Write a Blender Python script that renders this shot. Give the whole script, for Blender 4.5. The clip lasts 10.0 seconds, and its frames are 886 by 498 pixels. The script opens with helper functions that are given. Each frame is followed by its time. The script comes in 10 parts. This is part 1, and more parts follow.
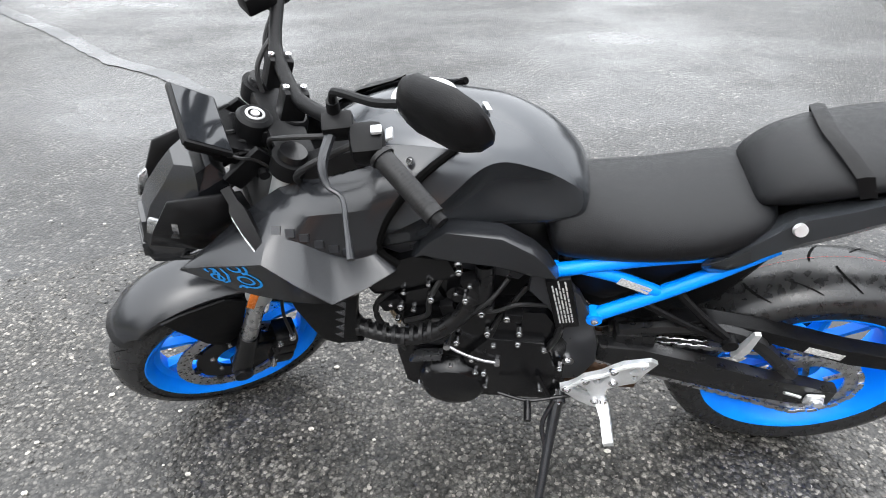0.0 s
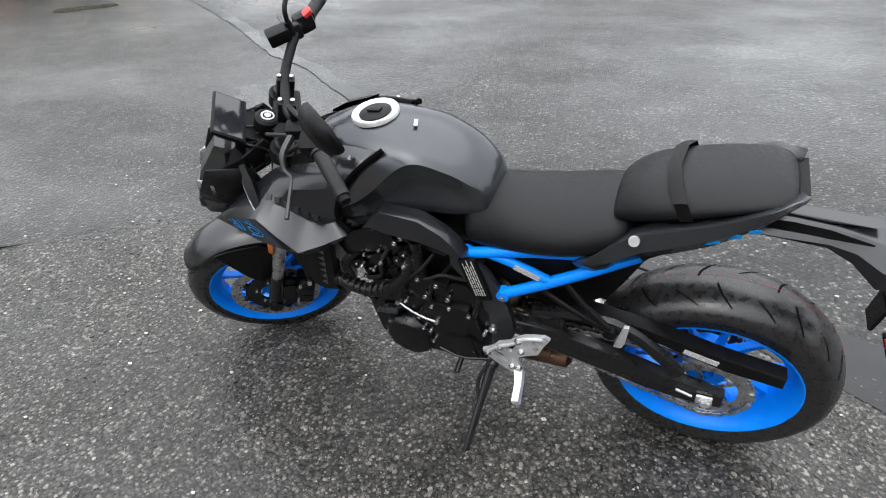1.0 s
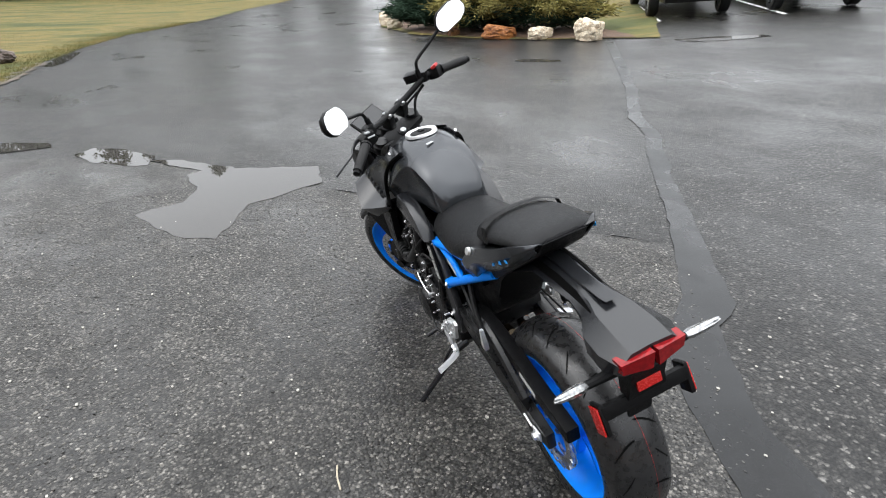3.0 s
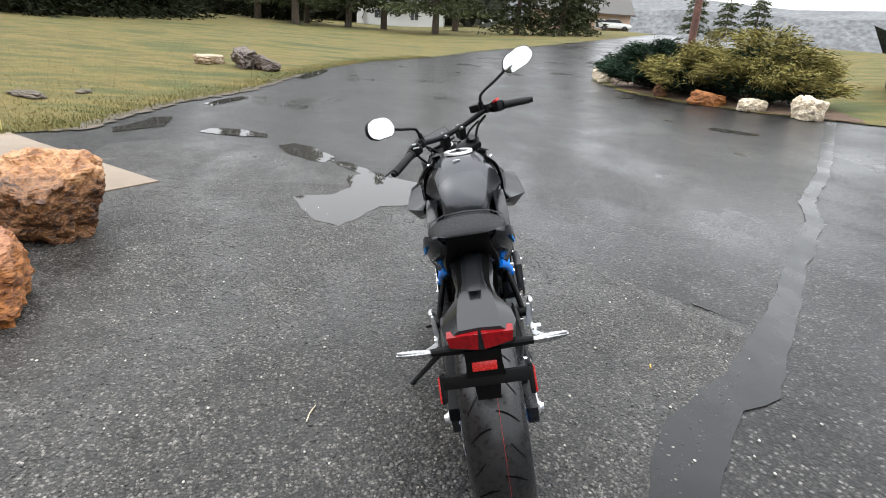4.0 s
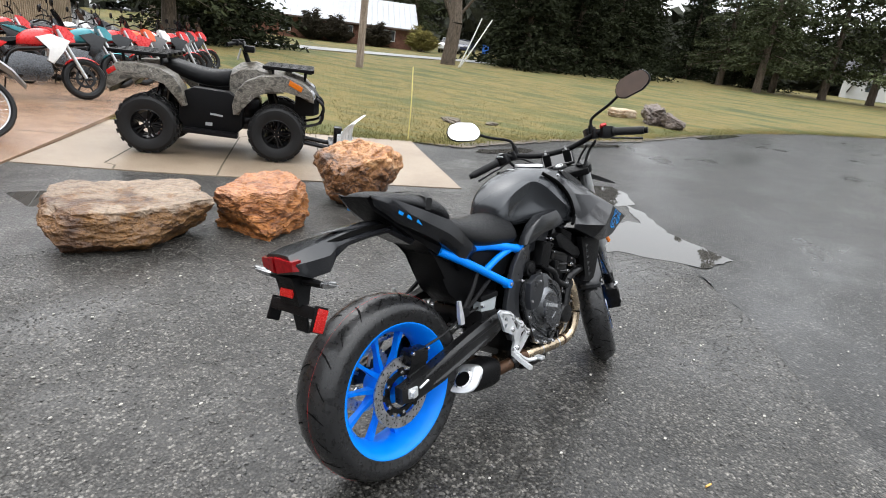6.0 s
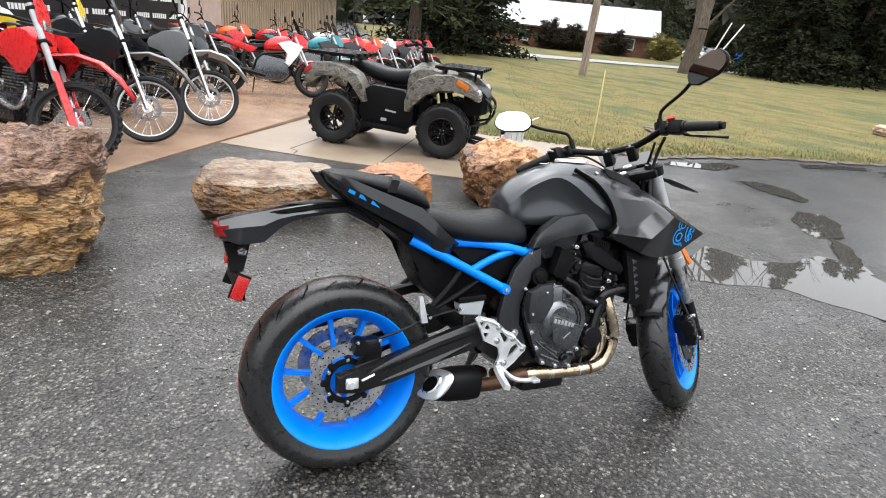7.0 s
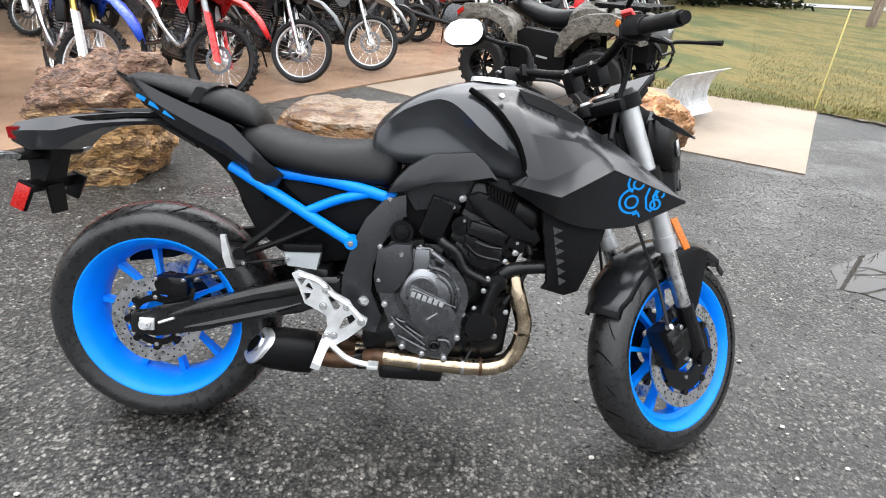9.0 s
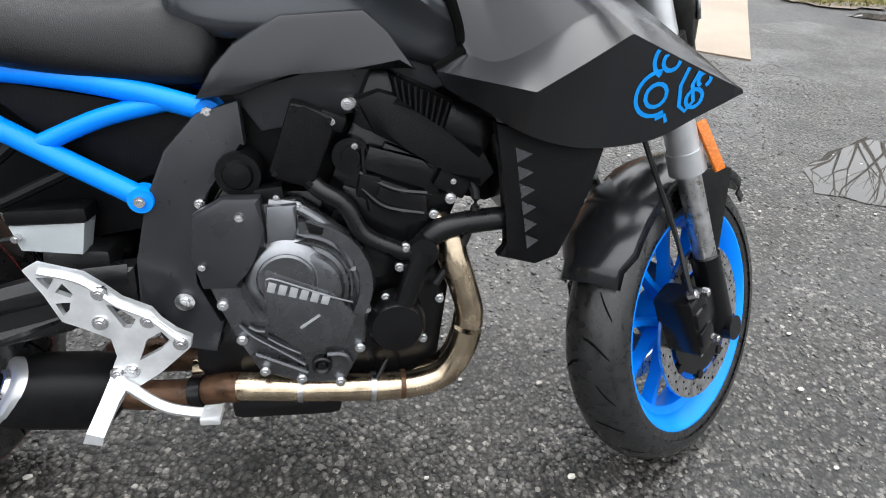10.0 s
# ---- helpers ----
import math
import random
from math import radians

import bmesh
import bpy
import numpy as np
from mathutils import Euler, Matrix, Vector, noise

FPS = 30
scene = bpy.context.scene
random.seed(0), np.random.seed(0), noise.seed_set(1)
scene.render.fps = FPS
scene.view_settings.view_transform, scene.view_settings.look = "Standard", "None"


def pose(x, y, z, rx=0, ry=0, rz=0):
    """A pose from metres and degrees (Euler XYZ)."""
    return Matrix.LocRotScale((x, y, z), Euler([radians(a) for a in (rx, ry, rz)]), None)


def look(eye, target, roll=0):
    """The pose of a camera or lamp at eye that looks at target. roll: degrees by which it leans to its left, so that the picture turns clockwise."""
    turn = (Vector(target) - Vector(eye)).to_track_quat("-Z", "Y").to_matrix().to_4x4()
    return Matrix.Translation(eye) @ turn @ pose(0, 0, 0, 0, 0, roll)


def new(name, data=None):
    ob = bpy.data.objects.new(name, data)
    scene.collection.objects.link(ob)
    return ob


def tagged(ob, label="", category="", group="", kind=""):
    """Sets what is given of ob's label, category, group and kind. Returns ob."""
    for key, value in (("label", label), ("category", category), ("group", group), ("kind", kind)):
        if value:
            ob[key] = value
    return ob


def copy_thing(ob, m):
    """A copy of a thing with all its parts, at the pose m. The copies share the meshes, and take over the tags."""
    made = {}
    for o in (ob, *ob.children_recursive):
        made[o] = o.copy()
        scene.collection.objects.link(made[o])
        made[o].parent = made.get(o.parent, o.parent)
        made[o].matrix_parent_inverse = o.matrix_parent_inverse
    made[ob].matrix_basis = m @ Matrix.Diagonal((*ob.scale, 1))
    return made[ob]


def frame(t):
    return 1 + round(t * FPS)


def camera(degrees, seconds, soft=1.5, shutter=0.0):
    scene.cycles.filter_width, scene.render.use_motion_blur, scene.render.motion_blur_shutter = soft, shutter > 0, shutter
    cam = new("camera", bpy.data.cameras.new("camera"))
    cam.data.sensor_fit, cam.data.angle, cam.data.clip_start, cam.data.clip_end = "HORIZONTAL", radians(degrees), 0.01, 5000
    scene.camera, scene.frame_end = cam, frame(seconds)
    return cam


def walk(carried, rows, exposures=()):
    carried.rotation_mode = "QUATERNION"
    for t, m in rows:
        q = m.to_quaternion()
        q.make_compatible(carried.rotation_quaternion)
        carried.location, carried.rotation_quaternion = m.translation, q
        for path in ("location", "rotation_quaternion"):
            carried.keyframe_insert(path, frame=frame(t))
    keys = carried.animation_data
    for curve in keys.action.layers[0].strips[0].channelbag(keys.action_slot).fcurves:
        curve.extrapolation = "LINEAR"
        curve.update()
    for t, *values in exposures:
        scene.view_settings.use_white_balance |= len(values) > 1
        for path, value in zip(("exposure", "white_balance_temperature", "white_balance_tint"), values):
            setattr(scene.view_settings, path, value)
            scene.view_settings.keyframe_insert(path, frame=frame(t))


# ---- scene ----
cam = camera(75.6, 10.0, 1.0)
METRES, EYE, TILT, LEAN, TURN = 7.113, 1.302, 0.0, 0.0, 0.0
ROWS = [
    (0.0, 0.0012, 0.0, 0.0, -0.41, -32.25, 0.64),
    (0.5, 0.0344, -0.0216, 0.0135, 9.22, -31.51, 1.85),
    (1.0, 0.0749, -0.036, 0.0207, 16.02, -32.35, 2.16),
    (1.5, 0.119, -0.0422, 0.0243, 25.52, -30.1, 1.93),
    (2.0, 0.167, -0.0248, 0.0242, 38.47, -31.75, 1.74),
    (2.2, 0.1857, -0.0184, 0.0236, 42.32, -32.42, 1.5),
    (3.3, 0.2833, 0.0334, 0.0254, 69.26, -22.53, -0.44),
    (3.5, 0.2973, 0.0497, 0.0246, 74.33, -22.9, -1.35),
    (4.0, 0.3322, 0.0911, 0.0232, 83.74, -21.02, -3.97),
    (4.5, 0.3525, 0.1407, 0.0202, 94.26, -19.3, -5.79),
    (5.0, 0.3525, 0.1978, 0.0173, 104.6, -17.38, -6.73),
    (5.5, 0.337, 0.2521, 0.0153, 115.41, -18.31, -7.32),
    (5.7, 0.3249, 0.2715, 0.0164, 119.81, -18.66, -6.96),
    (6.8, 0.2313, 0.3498, 0.0116, 145.39, -20.91, -6.25),
    (7.0, 0.2082, 0.3583, 0.0121, 149.64, -20.91, -5.93),
    (7.5, 0.1567, 0.3763, 0.0127, 160.4, -21.86, -4.74),
    (8.0, 0.1099, 0.3897, 0.0119, 168.17, -24.04, -4.4),
    (8.5, 0.0673, 0.3814, 0.0072, 173.39, -24.47, -3.41),
    (9.0, 0.0441, 0.3558, -0.0064, 173.15, -26.43, -3.42),
    (9.5, 0.034, 0.3128, -0.0201, 169.92, -31.39, -4.43),
    (10.0, 0.0238, 0.2736, -0.0395, 164.29, -34.94, -4.0),
]
walk(cam, [(t, pose(0, 0, EYE, TILT, LEAN, TURN) @ pose(METRES * x, METRES * y, METRES * z, 90 + pitch, roll, yaw)) for t, x, y, z, yaw, pitch, roll in ROWS], [(0.0, 1.82), (0.5, 1.48), (1.0, 1.24), (2.0, 1.05), (3.5, 1.1), (4.5, 1.06), (5.5, 1.06), (7.0, 1.28), (8.0, 1.34), (9.0, 1.38), (10.0, 1.32)])

# ---- world and light ----
world = bpy.data.worlds.new("overcast_sky")
scene.world = world
world.use_nodes = True
wt = world.node_tree
sky = wt.nodes.new("ShaderNodeTexSky")
sky.sky_type = "NISHITA"
sky.sun_disc = False
sky.sun_elevation = radians(52)
sky.sun_rotation = radians(200)
sky.air_density, sky.dust_density, sky.ozone_density = 1.0, 4.0, 1.0
hsv = wt.nodes.new("ShaderNodeHueSaturation")
hsv.inputs["Saturation"].default_value = 0.15
cloud = wt.nodes.new("ShaderNodeMix")
cloud.data_type = "RGBA"
cloud.inputs["Factor"].default_value = 0.75
cloud.inputs["B"].default_value = (5.2, 5.4, 5.66, 1)
# an overcast dome, three times as bright overhead as at the horizon
dome_at, dome_z, dome_k, dome_mix = (wt.nodes.new("ShaderNode" + k) for k in ("TexCoord", "SeparateXYZ", "MapRange", "Mix"))
dome_k.inputs["To Min"].default_value, dome_k.inputs["To Max"].default_value = 0.98, 2.15
dome_mix.data_type, dome_mix.blend_type = "RGBA", "MULTIPLY"
dome_mix.inputs["Factor"].default_value = 1
wt.links.new(dome_at.outputs["Generated"], dome_z.inputs[0])
dome_p = wt.nodes.new("ShaderNodeMath")
dome_p.operation, dome_p.use_clamp = "POWER", True
dome_p.inputs[1].default_value = 1.7
wt.links.new(dome_z.outputs["Z"], dome_p.inputs[0])
wt.links.new(dome_p.outputs[0], dome_k.inputs["Value"])
wt.links.new(dome_k.outputs[0], dome_mix.inputs["B"])
wt.links.new(sky.outputs[0], hsv.inputs["Color"])
wt.links.new(hsv.outputs[0], cloud.inputs["A"])
wt.links.new(cloud.outputs["Result"], dome_mix.inputs["A"])
wt.links.new(dome_mix.outputs["Result"], wt.nodes["Background"].inputs["Color"])
wt.nodes["Background"].inputs["Strength"].default_value = 0.15
sun = new("sun", bpy.data.lights.new("sun", "SUN"))
sun.data.energy, sun.data.angle, sun.data.color = 0.6, radians(70), (1.0, 0.985, 0.96)
sun.matrix_world = look((1, 3, 12), (0, 0, 0))

# ---- helpers for meshes ----
def thing(name, label, category, m, group="", kind=""):
    ob = new(name)
    ob.empty_display_size = 0.1
    ob.matrix_world = m
    return tagged(ob, label, category, group, kind)


def finish(bm, name, smooth=35):
    me = bpy.data.meshes.new(name)
    bmesh.ops.recalc_face_normals(bm, faces=bm.faces)
    lim = radians(smooth)
    for f in bm.faces:
        f.smooth = True
    for e in bm.edges:
        if len(e.link_faces) == 2 and e.calc_face_angle(0) > lim:
            e.smooth = False
    bm.to_mesh(me)
    bm.free()
    return me


def part(name, bm, material, parent=None, label="", smooth=35):
    ob = new(name, finish(bm, name, smooth))
    ob.data.materials.append(material)
    if parent is not None:
        ob.parent = parent
    if label:
        ob["label"] = label
    return ob


def box(bm, c, s, m=None, bevel=0.0):
    r = bmesh.ops.create_cube(bm, size=1, matrix=Matrix.Translation(c) @ Matrix.Diagonal((*s, 1)))
    vs = r["verts"]
    if bevel:
        es = {e for v in vs for e in v.link_edges}
        g = bmesh.ops.bevel(bm, geom=list(es), offset=bevel, segments=2, affect="EDGES", profile=0.6)
        vs = list({v for f in g["faces"] for v in f.verts} | {v for v in vs if v.is_valid})
    if m is not None:
        bmesh.ops.transform(bm, matrix=m, verts=vs)
    return bm


def axis_frame(d):
    d = Vector(d).normalized()
    return d.to_track_quat("Z", "Y").to_matrix().to_4x4()


def rod(bm, a, b, r0, r1=None, n=12):
    a, b = Vector(a), Vector(b)
    m = Matrix.Translation((a + b) / 2) @ axis_frame(b - a)
    bmesh.ops.create_cone(bm, cap_ends=True, segments=n, radius1=r0, radius2=r0 if r1 is None else r1, depth=(b - a).length, matrix=m)
    return bm


def curve_points(pts, steps=6):
    p = [Vector(q) for q in pts]
    p = [2 * p[0] - p[1]] + p + [2 * p[-1] - p[-2]]
    out = []
    for i in range(1, len(p) - 2):
        for k in range(steps):
            t = k / steps
            a, b, c, d = p[i - 1:i + 3]
            out.append(0.5 * (2 * b + (c - a) * t + (2 * a - 5 * b + 4 * c - d) * t * t + (3 * b - a - 3 * c + d) * t ** 3))
    return out + [p[-2]]


def tube(bm, pts, r, n=10, steps=6, radii=None):
    path = curve_points(pts, steps) if steps > 1 else [Vector(q) for q in pts]
    k = len(path)
    rings = []
    up = Vector((0, 0, 1))
    for i, q in enumerate(path):
        d = (path[min(i + 1, k - 1)] - path[max(i - 1, 0)]).normalized()
        side = d.cross(up)
        if side.length < 0.05:
            side = d.cross(Vector((1, 0, 0)))
        side.normalize()
        u2 = side.cross(d)
        rr = r if radii is None else float(np.interp(i / (k - 1), np.linspace(0, 1, len(radii)), radii))
        rings.append([bm.verts.new(q + rr * (math.cos(a) * side + math.sin(a) * u2)) for a in (2 * math.pi * j / n for j in range(n))])
    for a, b in zip(rings, rings[1:]):
        for j in range(n):
            bm.faces.new((a[j], a[(j + 1) % n], b[(j + 1) % n], b[j]))
    bm.faces.new(rings[0][::-1])
    bm.faces.new(rings[-1])
    return bm


def lathe(bm, profile, m, n=32, closed=False, caps=False):
    """profile: (radius, height) along m's z axis."""
    rings = []
    for r, h in profile:
        rings.append([bm.verts.new(m @ Vector((r * math.cos(2 * math.pi * j / n), r * math.sin(2 * math.pi * j / n), h))) for j in range(n)])
    pairs = list(zip(rings, rings[1:])) + ([(rings[-1], rings[0])] if closed else [])
    for a, b in pairs:
        for j in range(n):
            bm.faces.new((a[j], a[(j + 1) % n], b[(j + 1) % n], b[j]))
    if caps:
        bm.faces.new(rings[0][::-1])
        bm.faces.new(rings[-1])
    return bm


def loft(bm, rings, closed=True, caps=True):
    vr = [[bm.verts.new(p) for p in ring] for ring in rings]
    n = len(vr[0])
    for a, b in zip(vr, vr[1:]):
        for j in range(n if closed else n - 1):
            bm.faces.new((a[j], a[(j + 1) % n], b[(j + 1) % n], b[j]))
    if caps and closed:
        bm.faces.new(vr[0][::-1])
        bm.faces.new(vr[-1])
    return bm


def plate(bm, outline, y0, y1, bevel=0.0, holes=()):
    """A plate in the x-z plane between y0 and y1."""
    a = [bm.verts.new((x, y0, z)) for x, z in outline]
    b = [bm.verts.new((x, y1, z)) for x, z in outline]
    n = len(a)
    fs = [bm.faces.new(a), bm.faces.new(b[::-1])]
    fs += [bm.faces.new((a[(j + 1) % n], a[j], b[j], b[(j + 1) % n])) for j in range(n)]
    if bevel:
        bmesh.ops.bevel(bm, geom=list({e for f in fs[:2] for e in f.edges}), offset=bevel, segments=2, affect="EDGES", profile=0.6)
    return bm


# ---- materials ----
def mat(name, colour, rough=0.5, metal=0.0, scale=0.0, var=0.0, bump=0.0, bscale=200.0, spec=0.5, coat=0.0):
    m = bpy.data.materials.new(name)
    m.use_nodes = True
    nt = m.node_tree
    b = nt.nodes["Principled BSDF"]
    b.inputs["Base Color"].default_value = (*colour, 1)
    b.inputs["Roughness"].default_value = rough
    b.inputs["Metallic"].default_value = metal
    b.inputs["Specular IOR Level"].default_value = spec
    b.inputs["Coat Weight"].default_value = coat
    tc = nt.nodes.new("ShaderNodeTexCoord")
    if var:
        nz = nt.nodes.new("ShaderNodeTexNoise")
        nz.inputs["Scale"].default_value = scale or 12
        nz.inputs["Detail"].default_value = 6
        nt.links.new(tc.outputs["Object"], nz.inputs["Vector"])
        mr = nt.nodes.new("ShaderNodeMapRange")
        mr.inputs["From Min"].default_value, mr.inputs["From Max"].default_value = 0.3, 0.7
        mr.inputs["To Min"].default_value, mr.inputs["To Max"].default_value = 1 - var, 1 + var
        nt.links.new(nz.outputs["Fac"], mr.inputs["Value"])
        mx = nt.nodes.new("ShaderNodeMix")
        mx.data_type, mx.blend_type = "RGBA", "MULTIPLY"
        mx.inputs["Factor"].default_value = 1
        mx.inputs["A"].default_value = (*colour, 1)
        nt.links.new(mr.outputs[0], mx.inputs["B"])
        nt.links.new(mx.outputs["Result"], b.inputs["Base Color"])
        m2 = nt.nodes.new("ShaderNodeMapRange")
        m2.inputs["From Min"].default_value, m2.inputs["From Max"].default_value = 0.3, 0.7
        m2.inputs["To Min"].default_value, m2.inputs["To Max"].default_value = max(rough * (1 - var), 0.02), min(rough * (1 + var), 1)
        nt.links.new(nz.outputs["Fac"], m2.inputs["Value"])
        nt.links.new(m2.outputs[0], b.inputs["Roughness"])
    if bump:
        n2 = nt.nodes.new("ShaderNodeTexNoise")
        n2.inputs["Scale"].default_value = bscale
        n2.inputs["Detail"].default_value = 4
        nt.links.new(tc.outputs["Object"], n2.inputs["Vector"])
        bp = nt.nodes.new("ShaderNodeBump")
        bp.inputs["Strength"].default_value = bump
        bp.inputs["Distance"].default_value = 0.01
        nt.links.new(n2.outputs["Fac"], bp.inputs["Height"])
        nt.links.new(bp.outputs[0], b.inputs["Normal"])
    return m


M_RUBBER = mat("tyre_rubber", (0.011, 0.011, 0.0115), 0.5, scale=40, var=0.25, spec=0.25)

# ---- terrain ----
def soft(v, w):
    v = v / w
    return w * (math.log1p(math.exp(-abs(v))) + max(v, 0))


def land(x, y):
    """Height of the ground: a faint fall under the motorcycle, the lawn and the far lot rising gently."""
    fade = 1 / (1 + math.exp(min((x - 4) / 2, 60)))
    return 0.024 * math.tanh(x / 0.7) - 0.003 + 0.024 * soft(-0.9 * x - 0.44 * y - 13, 2) + 0.065 * min(soft(y - 3.6, 0.5), 30) * fade


def on_land(x, y, rz=0, dz=0.0):
    return pose(x, y, land(x, y) + dz, 0, 0, rz)


def draped(name, outline, dz, material, label, step=0.3, category="ground", thick=0.0, level=None):
    """A polygon cut into small faces and laid over the ground."""
    bm = bmesh.new()
    bm.faces.new([bm.verts.new((x, y, 0)) for x, y in outline])
    xs, ys = [p[0] for p in outline], [p[1] for p in outline]
    for axis, lo, hi in (((1, 0, 0), min(xs), max(xs)), ((0, 1, 0), min(ys), max(ys))):
        n = int((hi - lo) / step)
        for k in range(1, n + 1):
            q = lo + (hi - lo) * k / (n + 1)
            bmesh.ops.bisect_plane(bm, geom=bm.verts[:] + bm.edges[:] + bm.faces[:], plane_co=(q, q, 0), plane_no=axis)
    if thick:
        r = bmesh.ops.extrude_face_region(bm, geom=bm.faces[:])
        low = {v for v in bm.verts} - {v for v in r["geom"] if isinstance(v, bmesh.types.BMVert)}
        for v in bm.verts:
            v.co.z = (land(v.co.x, v.co.y) if level is None else level) + (dz - thick if v in low else dz)
    else:
        for v in bm.verts:
            v.co.z = (land(v.co.x, v.co.y) if level is None else level) + dz
    ob = part(name, bm, material)
    return tagged(ob, label, category, kind="structure")


def ragged(pts, step=0.15, amp=0.04, seed=0, closed=True):
    """An outline with small irregularities between its corners."""
    rnd = random.Random(seed)
    out = []
    loop = list(pts) + ([pts[0]] if closed else [])
    for (x0, y0), (x1, y1) in zip(loop, loop[1:]):
        n = max(1, int(math.hypot(x1 - x0, y1 - y0) / step))
        for k in range(n):
            t = k / n
            out.append((x0 + (x1 - x0) * t + (rnd.uniform(-amp, amp) if k else 0), y0 + (y1 - y0) * t + (rnd.uniform(-amp, amp) if k else 0)))
    return out if closed else out + [loop[-1]]


# ---- ground materials ----
def asphalt(name, stone, dark, light, share, wet, bump, rough_dry=0.55, rough_wet=0.16, wet_scale=0.7, wet_tint=0.72, spec=0.5, film=0.0):
    """Stones in tar, with broad damp stains that shine."""
    m = bpy.data.materials.new(name)
    m.use_nodes = True
    nt = m.node_tree
    N, L = nt.nodes.new, nt.links.new
    b = nt.nodes["Principled BSDF"]
    b.inputs["Specular IOR Level"].default_value = spec
    tc = N("ShaderNodeTexCoord")
    vo = N("ShaderNodeTexVoronoi")
    vo.inputs["Scale"].default_value = stone
    L(tc.outputs["Object"], vo.inputs["Vector"])
    ramp = N("ShaderNodeValToRGB")
    e = ramp.color_ramp.elements
    e[0].position, e[0].color = 0.0, (*dark, 1)
    e[1].position, e[1].color = 1.0, (*light, 1)
    mid = ramp.color_ramp.elements.new(1 - share)
    mid.color = (*[0.6 * a + 0.4 * c * 0.6 for a, c in zip(dark, light)], 1)
    sep = N("ShaderNodeSeparateColor")
    L(vo.outputs["Color"], sep.inputs[0])
    L(sep.outputs[0], ramp.inputs["Fac"])
    # tar between the stones
    gap = N("ShaderNodeMapRange")
    gap.inputs["From Min"].default_value, gap.inputs["From Max"].default_value = 0.35, 0.7
    gap.inputs["To Min"].default_value, gap.inputs["To Max"].default_value = 1.0, 0.35
    L(vo.outputs["Distance"], gap.inputs["Value"])
    # broad stains
    big = N("ShaderNodeTexNoise")
    big.inputs["Scale"].default_value, big.inputs["Detail"].default_value = wet_scale, 5
    big.inputs["Roughness"].default_value = 0.6
    stretch = N("ShaderNodeMapping")
    stretch.inputs["Scale"].default_value = (1.0, 1.7, 1.0)
    stretch.inputs["Rotation"].default_value = (0, 0, 0.6)
    L(tc.outputs["Object"], stretch.inputs["Vector"])
    L(stretch.outputs[0], big.inputs["Vector"])
    wetm = N("ShaderNodeMapRange")
    wetm.inputs["From Min"].default_value, wetm.inputs["From Max"].default_value = 0.58 - wet * 0.3, 0.82 - wet * 0.3
    L(big.outputs["Fac"], wetm.inputs["Value"])
    tint = N("ShaderNodeMapRange")
    tint.inputs["To Min"].default_value, tint.inputs["To Max"].default_value = 2 - wet_tint - 0.16 if wet_tint < 0.8 else 1.04, wet_tint
    L(wetm.outputs[0], tint.inputs["Value"])
    fine = N("ShaderNodeTexNoise")
    fine.inputs["Scale"].default_value, fine.inputs["Detail"].default_value = 9.0, 8
    L(tc.outputs["Object"], fine.inputs["Vector"])
    ft = N("ShaderNodeMapRange")
    ft.inputs["From Min"].default_value, ft.inputs["From Max"].default_value = 0.3, 0.7
    ft.inputs["To Min"].default_value, ft.inputs["To Max"].default_value = 0.75, 1.25
    L(fine.outputs["Fac"], ft.inputs["Value"])
    # broken grit between the larger stones, and blotches a hand or two across
    grit = N("ShaderNodeTexVoronoi")
    grit.inputs["Scale"].default_value = stone * 2.7
    L(tc.outputs["Object"], grit.inputs["Vector"])
    gs = N("ShaderNodeSeparateColor")
    L(grit.outputs["Color"], gs.inputs[0])
    gm_ = N("ShaderNodeMapRange")
    gm_.inputs["To Min"].default_value, gm_.inputs["To Max"].default_value = 0.5, 1.5
    L(gs.outputs[0], gm_.inputs["Value"])
    blotch = N("ShaderNodeTexNoise")
    blotch.inputs["Scale"].default_value, blotch.inputs["Detail"].default_value = 3.1, 5
    L(tc.outputs["Object"], blotch.inputs["Vector"])
    bm_ = N("ShaderNodeMapRange")
    bm_.inputs["From Min"].default_value, bm_.inputs["From Max"].default_value = 0.32, 0.68
    bm_.inputs["To Min"].default_value, bm_.inputs["To Max"].default_value = 0.66, 1.3
    L(blotch.outputs["Fac"], bm_.inputs["Value"])
    col = ramp.outputs[0]
    for src in (gap.outputs[0], tint.outputs[0], ft.outputs[0], gm_.outputs[0], bm_.outputs[0]):
        mx = N("ShaderNodeMix")
        mx.data_type, mx.blend_type = "RGBA", "MULTIPLY"
        mx.inputs["Factor"].default_value = 1
        L(col, mx.inputs["A"])
        L(src, mx.inputs["B"])
        col = mx.outputs["Result"]
    L(col, b.inputs["Base Color"])
    rr = N("ShaderNodeMapRange")
    rr.inputs["To Min"].default_value, rr.inputs["To Max"].default_value = rough_dry, rough_wet
    L(wetm.outputs[0], rr.inputs["Value"])
    L(rr.outputs[0], b.inputs["Roughness"])
    if film:
        # a thin skin of water on the damp stains
        wf = N("ShaderNodeMapRange")
        wf.inputs["To Min"].default_value, wf.inputs["To Max"].default_value = film * 0.62, film
        L(wetm.outputs[0], wf.inputs["Value"])
        L(wf.outputs[0], b.inputs["Coat Weight"])
        b.inputs["Coat Roughness"].default_value = 0.16
        b.inputs["Coat IOR"].default_value = 1.33
    hsum = N("ShaderNodeMath")
    hsum.operation = "MULTIPLY_ADD"
    L(sep.outputs[1], hsum.inputs[0])
    hsum.inputs[1].default_value = 0.6
    inv = N("ShaderNodeMath")
    inv.operation = "MULTIPLY"
    inv.inputs[1].default_value = -1.2
    L(vo.outputs["Distance"], inv.inputs[0])
